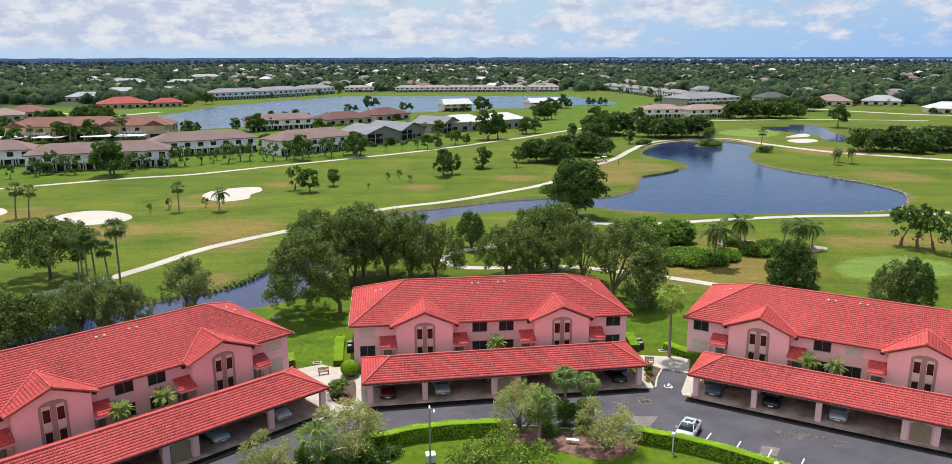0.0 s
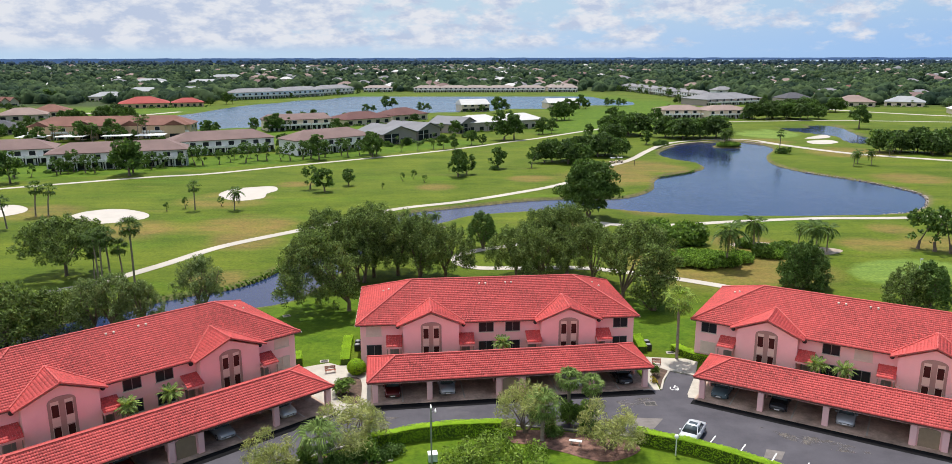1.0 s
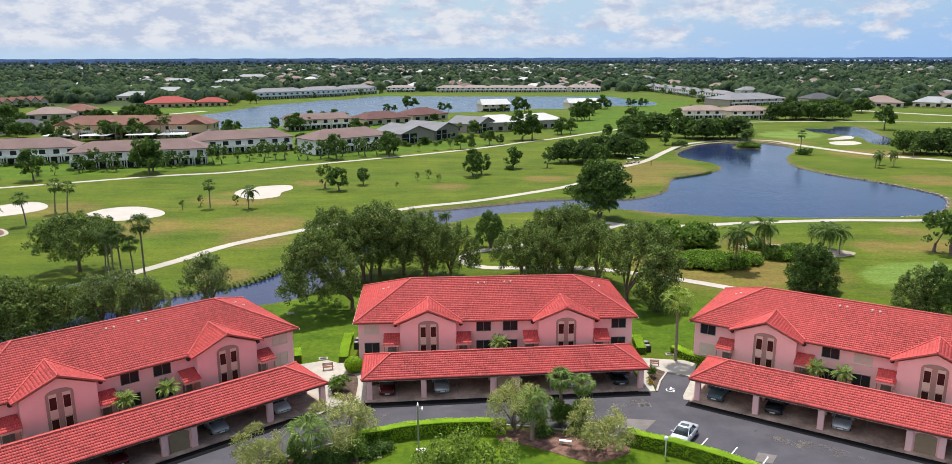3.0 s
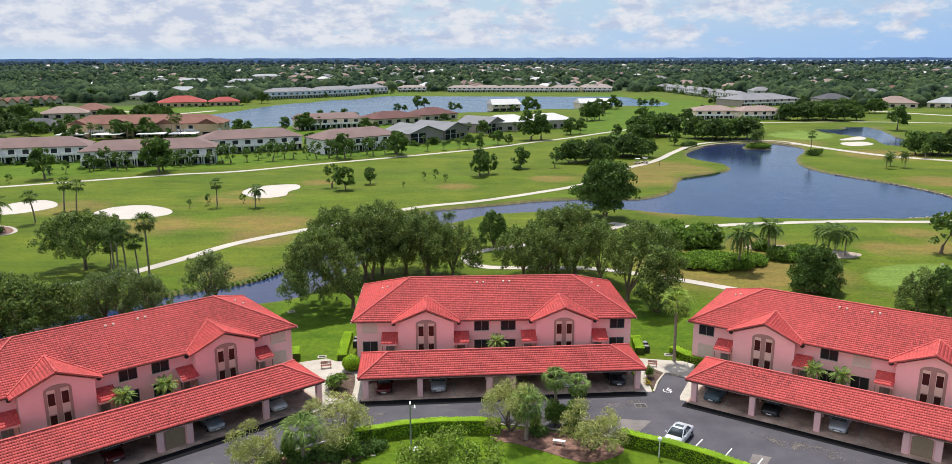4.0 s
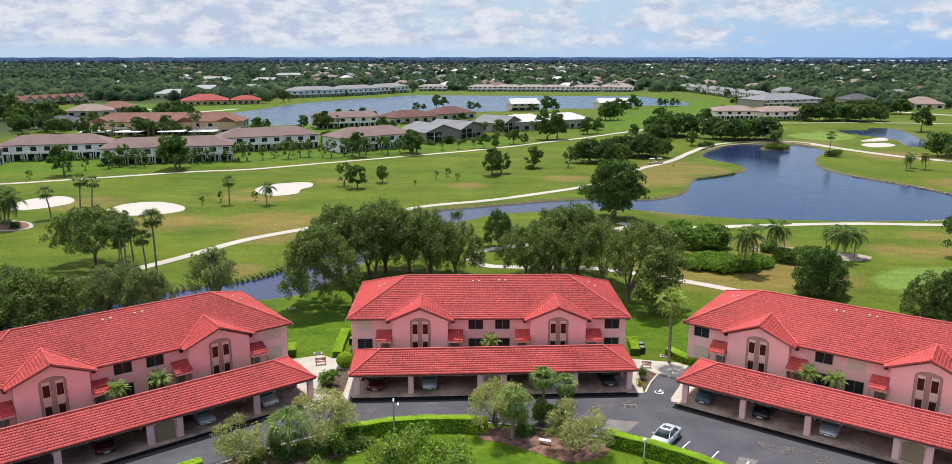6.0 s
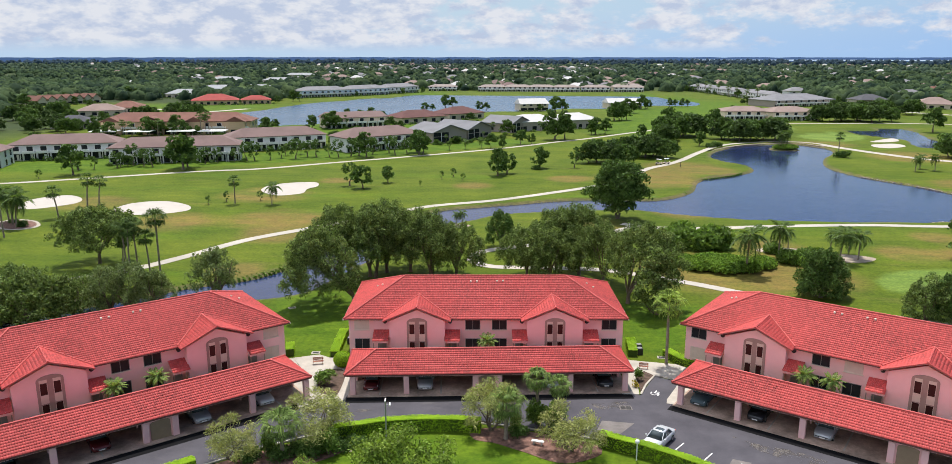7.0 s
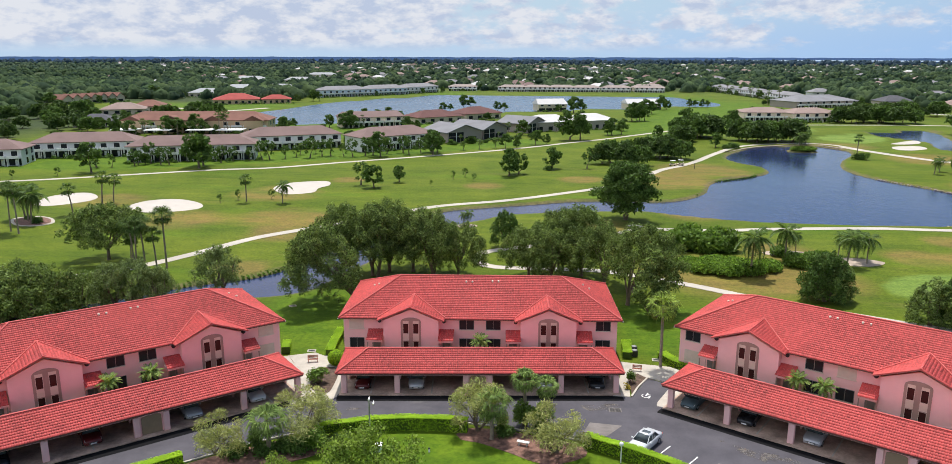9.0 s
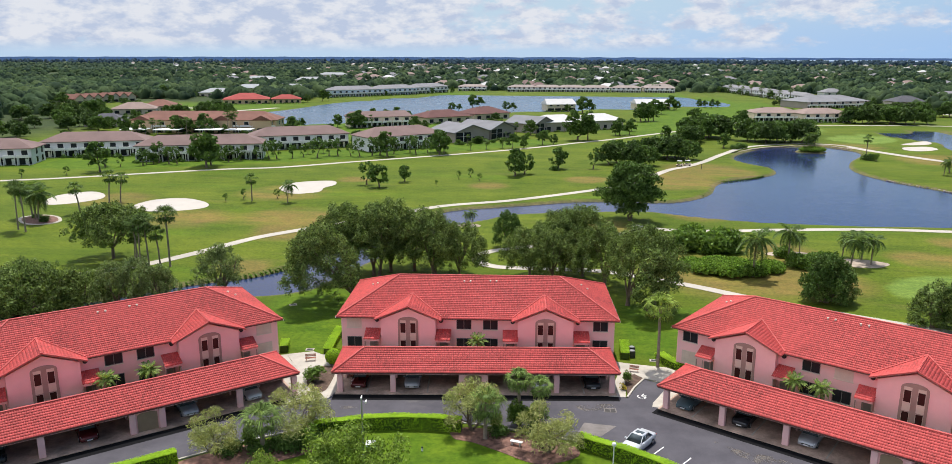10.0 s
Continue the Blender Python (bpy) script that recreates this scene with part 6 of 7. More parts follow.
for cx, cy, rx, ry, n, low, high in MASSES:
    for i in range(n):
        g, u = i * 2.4 + rng.uniform(-0.3, 0.3), math.sqrt((i + 0.5) / n)
        x, y = cx + rx * u * math.cos(g), cy + ry * u * math.sin(g)
        if not clear(x, y):
            continue
        if count < 2:
            first(thicket[count], x, y)
        else:
            plant(thicket[count % 2], x, y, rng.uniform(low, high), count * 61)
        count += 1

# palms
cabbage = [palm("cabbage_palm", s, h, "cabbage palm with a round head of fan fronds", 2.2, 52, 0.75, 0.135, 0.3, leaflets=13, fan=True, material=QUEEN_LEAF) for s, h in ((51, 7.8), (52, 6.0))]
far_palm = [palm("cabbage_palm", s, h, "cabbage palm with a round head of fan fronds", 2.5, 34, 0.9, 0.16, 0.7, leaflets=7, joined=True, fan=True, material=QUEEN_LEAF) for s, h in ((56, 7.4), (57, 6.0))]
coco = palm("queen_palm", 53, 4.4, "slender queen palm with drooping fronds", 3.0, 20, 0.62, 0.12, 0.5, droop=0.72, leaflets=14, joined=True, material=QUEEN_LEAF)
first(palm("fan_palm", 58, 7.5, "tall fan palm with bright green fronds beside the walk", 2.6, 40, 0.75, 0.17, 0.2, leaflets=13, fan=True, material=BRIGHT_LEAF), 24.2, 89.6)
first(cabbage[0], -63.3, 118.5)
first(cabbage[1], -61, 120.8)
first(coco, -63, 182)
first(far_palm[0], 112, 299)
first(far_palm[1], -106.5, 160.7)
for x, y, s, k in ((-62.8, 120.2, 1.05, 0), (-59.2, 121, 1.2, 0), (-64.5, 119.6, 1.0, 0), (-66, 121, 0.85, 1), (-108.0, 142.6, 1.15, 0), (-104.7, 140.8, 1.15, 0), (-73, 182.5, 0.95, 1), (-108, 174, 1.1, 1), (-105.5, 175, 1.0, 1), (157, 301, 1.0, 1), (163, 297, 0.9, 0), (-160, 339, 1.25, 0), (-158, 340.2, 1.1, 0), (-156, 339.6, 1.3, 0), (-178.6, 334, 1.1, 1), (-196, 334, 1.0, 1), (-192, 335, 0.9, 1)):
    plant(cabbage[k] if y < 143 else far_palm[k], x, y, s, x * 19)
for x, y, s in ((42.9, 132.6, 1.5), (50.7, 141.9, 1.3), (54.7, 150.6, 0.75), (62.0, 149.1, 0.8), (61.3, 141.6, 1.15), (64.9, 147.4, 0.9), (65.4, 143.8, 1.0), (-11.6, 163.6, 0.62), (-12.8, 163.2, 0.55), (-108.9, 149.9, 1.45), (-111.5, 152.2, 1.5), (-114.6, 155, 1.5), (97, 321, 1.25), (100, 323, 1.3), (98.5, 324, 1.15), (128, 268, 0.9), (131, 264, 1.0), (124, 262, 0.9), (150, 290, 0.9), (-36, 300, 0.7), (-30, 303, 0.7), (-24, 308, 0.7), (-95, 276, 0.8), (-90, 279, 0.8)):
    plant(coco, x, y, s, x * 23)
fan = palm("fan_palm", 54, 3.5, "fan palm in the planted island", 2.4, 52, 0.75, 0.18, 0.2, leaflets=13, fan=True)
first(fan, 6.2, 68.6)
plant(fan, -14.4, 62.5, 1.12, 40, 0.8)
island_palm = first(palm("cabbage_palm", 59, 4.7, "cabbage palm with a full head of spiky fronds", 1.8, 52, 0.75, 0.17, 0.2, leaflets=13, fan=True), 9.2, 72.4)
plant(island_palm, 11.2, 72.0, 0.92, 100)
date = palm("pygmy_palm", 55, 2.9, "pygmy date palm in front of the apartments", 1.75, 42, 0.26, 0.1, 0.1, material=DATE_LEAF, droop=0.34, leaflets=20)
for i, (b, u) in enumerate((("centre", 17.6), ("west", 14.6), ("west", 18.9), ("east", 14.9), ("east", 17.6))):
    m = BLOCKS[b] @ pose(u, -1.2, 0)
    first(date, m.translation.x, m.translation.y) if i == 0 else plant(date, m.translation.x, m.translation.y, 1.0, i * 70)

# island planting
wisp = [broad_tree("bottlebrush_tree", s, 5.0, 3.3, 0.9, OLIVE_LEAF, "airy olive-green bottlebrush tree on mulch", 36, 0.085, 36.0, 1.1, 3, aspect=6.5) for s in (61, 62)]
first(wisp[0], 4.6, 70.0)
plant(wisp[0], 12.6, 67.0, 0.98, 200, 0.84)
wisp[1].matrix_basis = pose(-12.1, 66.1, 0, 0, 0, 40) @ Matrix.Diagonal((1.12, 1.12, 0.92, 1))
plant(wisp[0], -18.6, 61.2, 0.78, 200)
bush = [first(shrub("shrub", 71, 1.3, 2.7, FRESH_LEAF, "green leafy shrub in the planted island", 0.17, 70), 9.3, 71.2), first(shrub("shrub", 72, 1.5, 1.3, DEEP_LEAF, "dark green low shrub in the planted island", 0.16, 76), 11.3, 70.2)]
for x, y, s, k in ((7.4, 69.7, 0.85, 1), (7.2, 70.2, 0.7, 0), (9.0, 71.9, 1.05, 0), (11.2, 72.4, 0.95, 0), (10.4, 71.6, 0.85, 0), (-13.2, 63.4, 1.0, 1), (-16, 63, 0.8, 0), (-11, 64.6, 0.9, 1), (-9.4, 64.6, 1.0, 1), (-12, 63.4, 1.1, 1), (-10.2, 63.4, 1.0, 0), (-14.8, 62.4, 1.0, 1), (-8.2, 65.6, 0.9, 1), (-17.4, 61.8, 1.0, 1), (20.3, 84.2, 0.6, 0), (112, 296, 2.0, 1), (114, 294, 1.1, 0), (69, 322, 1.6, 1), (72, 325, 2.0, 1), (1, 251, 1.3, 1)):
    plant(bush[k], x, y, s, x * 13)
plant(bush[0], -15.4, 78.5, 1.2, 40, 0.6)
first(shrub("croton_shrub", 73, 0.55, 0.8, CROTON_LEAF, "small yellow croton shrub on mulch", 0.14, 60), 20.0, 82.4)
mass = shrub("shrub_mass", 77, 3.4, 3.6, FRESH_LEAF, "mass of large-leaved green tropical shrubs", 0.42, 22, "shrub", 16)
first(mass, 37.1, 148)
for i, (x, y, k) in enumerate(((32.5, 149.5, 1.2), (40.5, 149.5, 1.3), (35, 152, 1.3), (52, 140, 0.75), (55, 141.5, 0.75), (51, 147, 0.6), (57.5, 143, 0.65))):
    plant(mass, x, y, k, i * 77)
low_bed = shrub("low_shrub", 78, 3.3, 1.7, BED_LEAF, "low bright green shrub bed with pale leaf tips", 0.3, 27, "shrub", 18)
first(low_bed, 39.5, 132.6)
for i, (x, y, k) in enumerate(((35.5, 133.8, 0.95), (43, 134.2, 1.0), (46.2, 136.5, 0.9), (33, 136.5, 0.85), (37.5, 136.8, 1.0), (41.5, 137, 0.95), (56.5, 141.5, 0.9), (53.5, 139.5, 0.8))):
    plant(low_bed, x, y, k, i * 77)
for x, y, k in ((98.5, 319.5, 0.95), (95.6, 321, 0.75), (101.4, 321, 0.8)):
    plant(low_bed, x, y, k, x * 9)
front = first(oak("lawn_tree", 75, 13.9, 4.3, "tall round tree with glossy light green leaves on the lawn", fork=4.0, clumps=110, leaf=0.125, density=92.0, skirt=0.5, leaves=CITRUS_LEAF), 1.4, 42.6)
plant(front, -5.0, 43.6, 0.62, 90, 1.25)
hedge("hedge", [(-11.3, 66.2), (-6, 68.5), (-1, 69.6), (3.6, 69.8)], 0.95, 1.45, 81, "bright green clipped hedge along the drive", group="clipped hedges")
hedge("hedge", [(15.4, 68.6), (19, 67.1), (23.5, 64.6), (29, 60.4), (34, 57)], 1.0, 1.35, 82, "bright green clipped hedge beside parked cars", group="clipped hedges")
hedge("hedge", [(-21.4, 59.2), (-26, 55), (-33, 48)], 1.05, 1.35, 83, "bright green clipped hedge along the drive", group="clipped hedges")
hedge("hedge", [(-16.9, 86.8), (-17.6, 91.5), (-18, 95)], 1.2, 0.8, 84, "low green hedge beside the apartment wall", group="low hedges")
hedge("hedge", [(20.3, 91.5), (20.3, 96)], 1.2, 0.9, 85, "low green hedge beside the apartment wall", group="low hedges")
hedge("hedge", [(24.6, 92.6), (26.0, 90.2), (28.2, 88.6)], 1.3, 0.9, 86, "low green hedge beside the apartment wall", group="low hedges")
hedge("hedge", [(-22.6, 86.3), (-23.4, 88.8)], 1.1, 1.0, 87, "low green hedge beside the apartment wall", group="low hedges")
ball = first(ball_shrub("ball_shrub", 76, 1.12, 1.95, "clipped round green shrub beside the walk"), -15.0, 84.0)

for i in range(9):
    plant(far_palm[i % 2], 136 + i * 3.4 + (i % 3), 838 - i * 22, 1.1 + 0.1 * (i % 3), i * 70)
SANDY = plain("sandy_bed", (0.36, 0.29, 0.23), 0.95, 0.25, 0.5, 5)
slab("sandy_bed", [(58.5, 144.5), (61, 147.4), (66, 147.2), (69, 145), (66, 142), (61.5, 141.8)], -0.1, 0.05, SANDY, "pale sandy bed under a clump of palms", "planting bed", 0.8)
slab("sandy_bed", [(48, 149), (52, 151.5), (57, 150.5), (56, 147.4), (51, 146.6)], -0.1, 0.05, SANDY, "pale sandy bed under palms and shrubs", "planting bed", 0.8)

ring = [(-117, 154.5), (-113.5, 157.4), (-108.5, 156), (-104.6, 151.6), (-105.6, 148.2), (-110, 147.4), (-114.5, 150.4)]
slab("bed_edging", ring, -0.1, 0.07, CONCRETE, "pale concrete edging round a palm bed", "kerb", 0.8)
mid = np.mean(ring, axis=0)
slab("planting_bed", [tuple(mid + (np.array(q) - mid) * 0.84) for q in ring], -0.1, 0.1, MULCH, "brown mulch bed round a clump of queen palms", "planting bed", 0.8)
for x, y in ((-109.5, 152.5), (-112.5, 153.8), (-107.8, 150.4)):
    plant(bush[1], x, y, 0.9, x * 7)

# trees and palms round the houses
rng = np.random.default_rng(17)
for hx, hy, turn, length, deep in HOUSES:
    if hy > 860:
        continue
    for k in range(max(2, int(length / 8))):
        side = rng.choice(3, p=(0.55, 0.25, 0.2))
        if side == 0:
            q = (rng.uniform(-4, length + 4), deep + rng.uniform(4, 11))
        elif side == 1:
            q = (rng.choice((-5, length + 5)) + rng.uniform(-1, 1), rng.uniform(0, deep))
        else:
            q = (rng.uniform(0, length), rng.uniform(-10, -5))
        w = pose(hx, hy, 0, 0, 0, turn) @ Vector((*q, 0))
        if not clear(w.x, w.y):
            continue
        what = rng.choice(5, p=(0.26, 0.26, 0.16, 0.16, 0.16))
        ob = (round_tree[0], round_tree[1], round_tree[2], far_palm[1], thicket[0])[what]
        plant(ob, w.x, w.y, rng.uniform(0.6, 1.05) * (0.75 if what == 4 else 1) * (0.8 if side == 2 else 1.0), rng.uniform(0, 360))

slab("sandy_bed", [(-14.6, 163), (-13, 165), (-10.8, 165), (-9.6, 163.4), (-11, 161.8), (-13.4, 161.6)], -0.1, 0.05, SANDY, "pale sandy bed under two small palms", "planting bed", 0.6)

# planting before the villas
rng = np.random.default_rng(37)
for i in range(26):
    u = i / 25
    x, y = -45 + 36 * u + rng.uniform(-2, 2), 316 + 42 * u + rng.uniform(-3, 3)
    if not clear(x, y):
        continue
    if i % 5 == 2:
        plant(far_palm[i % 2], x, y, rng.uniform(0.45, 0.7), i * 40)
    else:
        plant(bush[i % 2], x, y, rng.uniform(0.9, 1.7), i * 40)

# weeds on the canal bank and stones at the pond's edge, past counting
rng = np.random.default_rng(29)


def along(points, count, off_low, off_high):
    line = smooth_line(points, 1.0)
    i = rng.integers(0, len(line) - 1, count)
    d = line[i + 1] - line[i]
    d /= np.linalg.norm(d, axis=1)[:, None]
    return line[i] + np.column_stack((-d[:, 1], d[:, 0])) * rng.uniform(off_low, off_high, (count, 1))


FAR_BANK = [(-62, 101), (-50.4, 113), (-42, 119.2), (-38.2, 126.5), (-36, 138), (-32, 152)]
q = along(FAR_BANK, 2600, -0.3, 1.5)
c = np.column_stack((q, -0.45 + 0.4 * rng.uniform(0, 1, len(q)) ** 1.5))
up = np.tile((0.0, -0.3, 0.6), (len(q), 1))
tagged(new("bank_weeds", quads("bank_weeds", leaf_cards(rng, c, up, 0.34, 2.2, 0.7), FRESH_LEAF)), "dark green weeds along the canal bank", "weeds", kind="stuff")
q = along([(44.3, 212.3), (46.8, 220.5), (48.7, 230.3), (51.8, 236.5), (55.5, 239.5), (60.8, 243.9), (66.4, 249.8), (71.2, 260)], 1700, 0.2, 1.0)
c = np.column_stack((q, -0.5 + 0.35 * rng.uniform(0, 1, len(q))))
up = np.tile((0.1, -0.3, 0.6), (len(q), 1))
tagged(new("bank_weeds", quads("bank_weeds", leaf_cards(rng, c, up, 0.26, 2.0, 0.7), FRESH_LEAF)), "dark reedy weeds along the pond bank", "weeds", kind="stuff")
q = along([(103.5, 250), (113, 233), (119.2, 213), (115.4, 199.8), (105.9, 186.5), (94.6, 181)], 330, -0.6, 0.7)
lumps = []
for x, y in q:
    r = rng.uniform(0.1, 0.34)
    p8 = np.array([(sx, sy, sz) for sz in (-0.6, 0.5) for sx, sy in ((-1, -1), (1, -1), (1, 1), (-1, 1))]) * r * rng.uniform(0.6, 1.1, (8, 3)) + (x, y, -0.4)
    lumps += [p8[list(f)] for f in ((4, 5, 6, 7), (0, 1, 5, 4), (1, 2, 6, 5), (2, 3, 7, 6), (3, 0, 4, 7))]
ROCK = plain("shore_stone", (0.36, 0.31, 0.26), 0.95, 0.3, 0.8, 4, 0.5)
tagged(new("shore_stones", quads("shore_stones", np.array(lumps), ROCK)), "pale broken stones along the pond edge", "stones", kind="stuff")

# shrubs along the house fronts, past counting
rng = np.random.default_rng(23)
cs, os = [], []
for hx, hy, turn, length, deep in HOUSES:
    if hy > 860:
        continue
    m = pose(hx, hy, 0, 0, 0, turn)
    for k in range(int(length / 1.7)):
        if rng.uniform() < 0.3:
            continue
        w = m @ Vector((rng.uniform(-2, length + 2), -rng.uniform(2.0, 4.5), 0))
        if not clear(w.x, w.y + 3) and edge_distance(np.array([(w.x, w.y)]), LAKE_EDGE)[0] < 3:
            continue
        r = rng.uniform(0.5, 1.3) * (1.5 if rng.uniform() < 0.15 else 1.0)
        d = rng.normal(0, 1, (22, 3))
        d /= np.linalg.norm(d, axis=1)[:, None]
        d[:, 2] = np.abs(d[:, 2])
        cs.append(np.array((w.x, w.y, 0.15)) + d * r * np.array((1.1, 1.1, 1.0)) * rng.uniform(0.6, 1.05, (22, 1)))
        os.append(d)
tagged(new("garden_shrubs", quads("garden_shrubs", leaf_cards(rng, np.concatenate(cs), np.concatenate(os), 0.75, 1.4, 0.4), DEEP_LEAF)), "dark green garden shrubs along the house fronts", "shrubs", kind="stuff")

# ---- far woods: too many to count ----
def woods(name, seed, count, y0, y1, power, low, high, cards, size, label, skip, leaf, around=8):
    """Trees of a far wood: lumpy crowns, ragged with leaf tufts."""
    rng = np.random.default_rng(seed)
    verts, crowns, tufts, n = [], [], [], 0
    rings = ((1.0, 0.1), (0.93, 0.55), (0.5, 0.92), (0.05, 1.03))
    turn = np.arange(around) * math.tau / around
    ring_faces = np.array([(r * around + k, r * around + (k + 1) % around, (r + 1) * around + (k + 1) % around, (r + 1) * around + k) for r in range(len(rings) - 1) for k in range(around)])
    made = 0
    while made < count:
        y = y0 + (y1 - y0) * rng.uniform() ** power
        x = rng.uniform(-0.93, 0.72) * y
        if skip(x, y):
            continue
        made += 1
        h = rng.uniform(low, high)
        for lobe in range(2 if around > 6 else 1):
            w = h * rng.uniform(0.45, 0.85)
            cx, cy, top = x + rng.uniform(-0.5, 0.5) * h * lobe, y + rng.uniform(-0.5, 0.5) * h * lobe, h * (1 - 0.3 * lobe * rng.uniform())
            for k, z in rings:
                bump = 1 + rng.uniform(-0.36, 0.3, around)
                verts.append(np.column_stack((cx + np.cos(turn) * w * k * bump, cy + np.sin(turn) * w * k * bump, top * z + rng.uniform(-0.1, 0.1, around) * h)))
            crowns.append(ring_faces + n)
            n += len(rings) * around
            d = rng.normal(0, 1, (cards, 3))
            d /= np.linalg.norm(d, axis=1)[:, None]
            d[:, 2] = np.abs(d[:, 2])
            c = np.array((cx, cy, top * 0.25)) + d * np.array((w, w, top * 0.75)) * rng.uniform(0.85, 1.12, (cards, 1))
            tufts.append(leaf_cards(rng, c, d, size * h / 8, 1.3, 0.35))
    tuft = np.concatenate(tufts)
    verts.append(tuft.reshape(-1, 3))
    crowns.append(n + np.arange(len(tuft) * 4).reshape(-1, 4))
    v = np.concatenate(verts)
    v[:, 2] = np.maximum(v[:, 2], 0.02)
    tagged(new(name, faces_mesh(name, v, np.concatenate(crowns), leaf)), label, "woods", kind="stuff")


def open_land(x, y):
    if any(-6 < x - hx < size + 6 and 0 < hy - y + 12 < 45 for hx, hy, turn, size, deep in HOUSES if hx < -300):
        return True
    return (-235 < x < 215 and y < 860 and not (y > 815 and abs(x) < 170)) or (y < 640 and x > -330 and x < 330) or any(abs(x - p - 8) < 13 and -14 < q - y < 15 for p, q in placed)


def near_gap(x, y):
    if -330 < x < -200 and y < 480 or -405 < x < -290 and 450 < y < 600:
        return True
    if any(-6 < x - hx < size + 6 and -26 < hy - y + 12 < 26 for hx, hy, turn, size, deep in HOUSES if hx < -300):
        return True
    return not ((x < -232 and y > 300 and not (-350 < x < -215 and 470 < y < 600)) or (x > 225 and y > 420 and not (y < 560 and x < 320))) or any(hx > 225 and hy < 830 and -7 < x - hx < size + 7 and -14 < hy - y < 32 for hx, hy, turn, size, deep in HOUSES) or any(abs(x - p - 8) < 13 and -14 < q - y < 10 for p, q in placed)


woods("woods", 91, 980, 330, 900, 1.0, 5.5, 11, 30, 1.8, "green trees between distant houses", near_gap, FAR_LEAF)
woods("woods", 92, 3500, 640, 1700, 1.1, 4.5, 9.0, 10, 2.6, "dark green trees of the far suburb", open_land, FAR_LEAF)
woods("woods", 93, 2600, 1500, 3000, 1.0, 5, 10, 4, 4.5, "woods towards the horizon, haze painted into their green", lambda x, y: any(abs(x - p - 8) < 14 and -25 < q - y < 6 for p, q in placed), HAZED_DISTANT_LEAF, 6)

# farthest layer, with the strongest haze blue in its leaf colour
woods("woods", 94, 2000, 2800, 4700, 0.8, 8, 18, 2, 5.0, "woods below the horizon, leaves tinted blue with painted haze", lambda x, y: False, HAZED_HORIZON_LEAF, 6)

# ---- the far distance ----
# the shore strip glows blue: distance haze painted in as emission
PAINTED_HAZE = bpy.data.materials.new("painted_haze")
PAINTED_HAZE.use_nodes = True
PAINTED_HAZE.node_tree.nodes["Principled BSDF"].inputs["Base Color"].default_value = (0.03, 0.05, 0.1, 1)
PAINTED_HAZE.node_tree.nodes["Principled BSDF"].inputs["Roughness"].default_value = 1.0
PAINTED_HAZE.node_tree.nodes["Principled BSDF"].inputs["Emission Color"].default_value = (0.06, 0.112, 0.24, 1)
PAINTED_HAZE.node_tree.nodes["Principled BSDF"].inputs["Emission Strength"].default_value = 0.8
bm = bmesh.new()
rows = []
for i in range(241):
    g = radians(-48 + 96 * i / 240)
    r = 4850
    z = 25 + 3.2 * noise.noise((i * 0.35, 0, 0)) + 2.4 * noise.noise((i * 1.7, 4, 0))
    rows.append([bm.verts.new((r * math.sin(g), r * math.cos(g), h)) for h in (-2, z)])
for a, b in zip(rows, rows[1:]):
    bm.faces.new((a[0], b[0], b[1], a[1]))
# sky reflection on the bay is painted in as emission
BAY = plain("glowing_bay", (0.6, 0.68, 0.78), 0.4, 0.05, 0.01, 0.1)
BAY.node_tree.nodes["Principled BSDF"].inputs["Emission Color"].default_value = (0.5, 0.6, 0.72, 1)
BAY.node_tree.nodes["Principled BSDF"].inputs["Emission Strength"].default_value = 0.6
bay = bmesh.new()
# strip stands upright, raised to show over the far trees in view
rows = [[bay.verts.new((4835 * math.sin(g), 4835 * math.cos(g), h)) for h in (6.5, 12.0)] for g in (radians(8.5 + 0.5 * i) for i in range(80))]
for a, b in zip(rows, rows[1:]):
    bay.faces.new((a[0], b[0], b[1], a[1]))
solid("distant_bay", bay, BAY, "thin strip of bay water below the horizon, brightness painted as glow", "water", kind="structure")
solid("backdrop", bm, PAINTED_HAZE, "wooded shore on the horizon, haze painted as a blue glow", "backdrop", kind="structure")

hall = thing("distant_hall", "white hall far away on the shore", "building", m=pose(4700 * math.sin(radians(8.9)), 4700 * math.cos(radians(8.9)), 0, 0, 0, -9))
part("wall", boxes((-19, 19, -10, 10, 0, 15)), WALL_WHITE, hall)
part("roof", boxes((-20, 20, -11, 11, 15, 16.5)), ROOF_WHITE, hall)


# ---- cars ----
TYRE = plain("tyre", (0.02, 0.02, 0.02), 0.8, 0.1)
LAMP_GLASS = plain("lamp_glass", (0.7, 0.7, 0.68), 0.15, 0.03, bump=0)
CAR_GLASS = glass_material("car_glass", (0.05, 0.065, 0.07), 0.06, 0.5)


def ring_loft(bm, sections):
    """A body from cross-sections, each a list of points, first and last closed."""
    rings = [[bm.verts.new(p) for p in s] for s in sections]
    n = len(rings[0])
    for a, b in zip(rings, rings[1:]):
        for k in range(n):
            bm.faces.new((a[k], a[(k + 1) % n], b[(k + 1) % n], b[k]))
    bm.faces.new(rings[0][::-1])
    bm.faces.new(rings[-1])
    bmesh.ops.recalc_face_normals(bm, faces=bm.faces)
    for f in bm.faces:
        f.smooth = True
    return bm


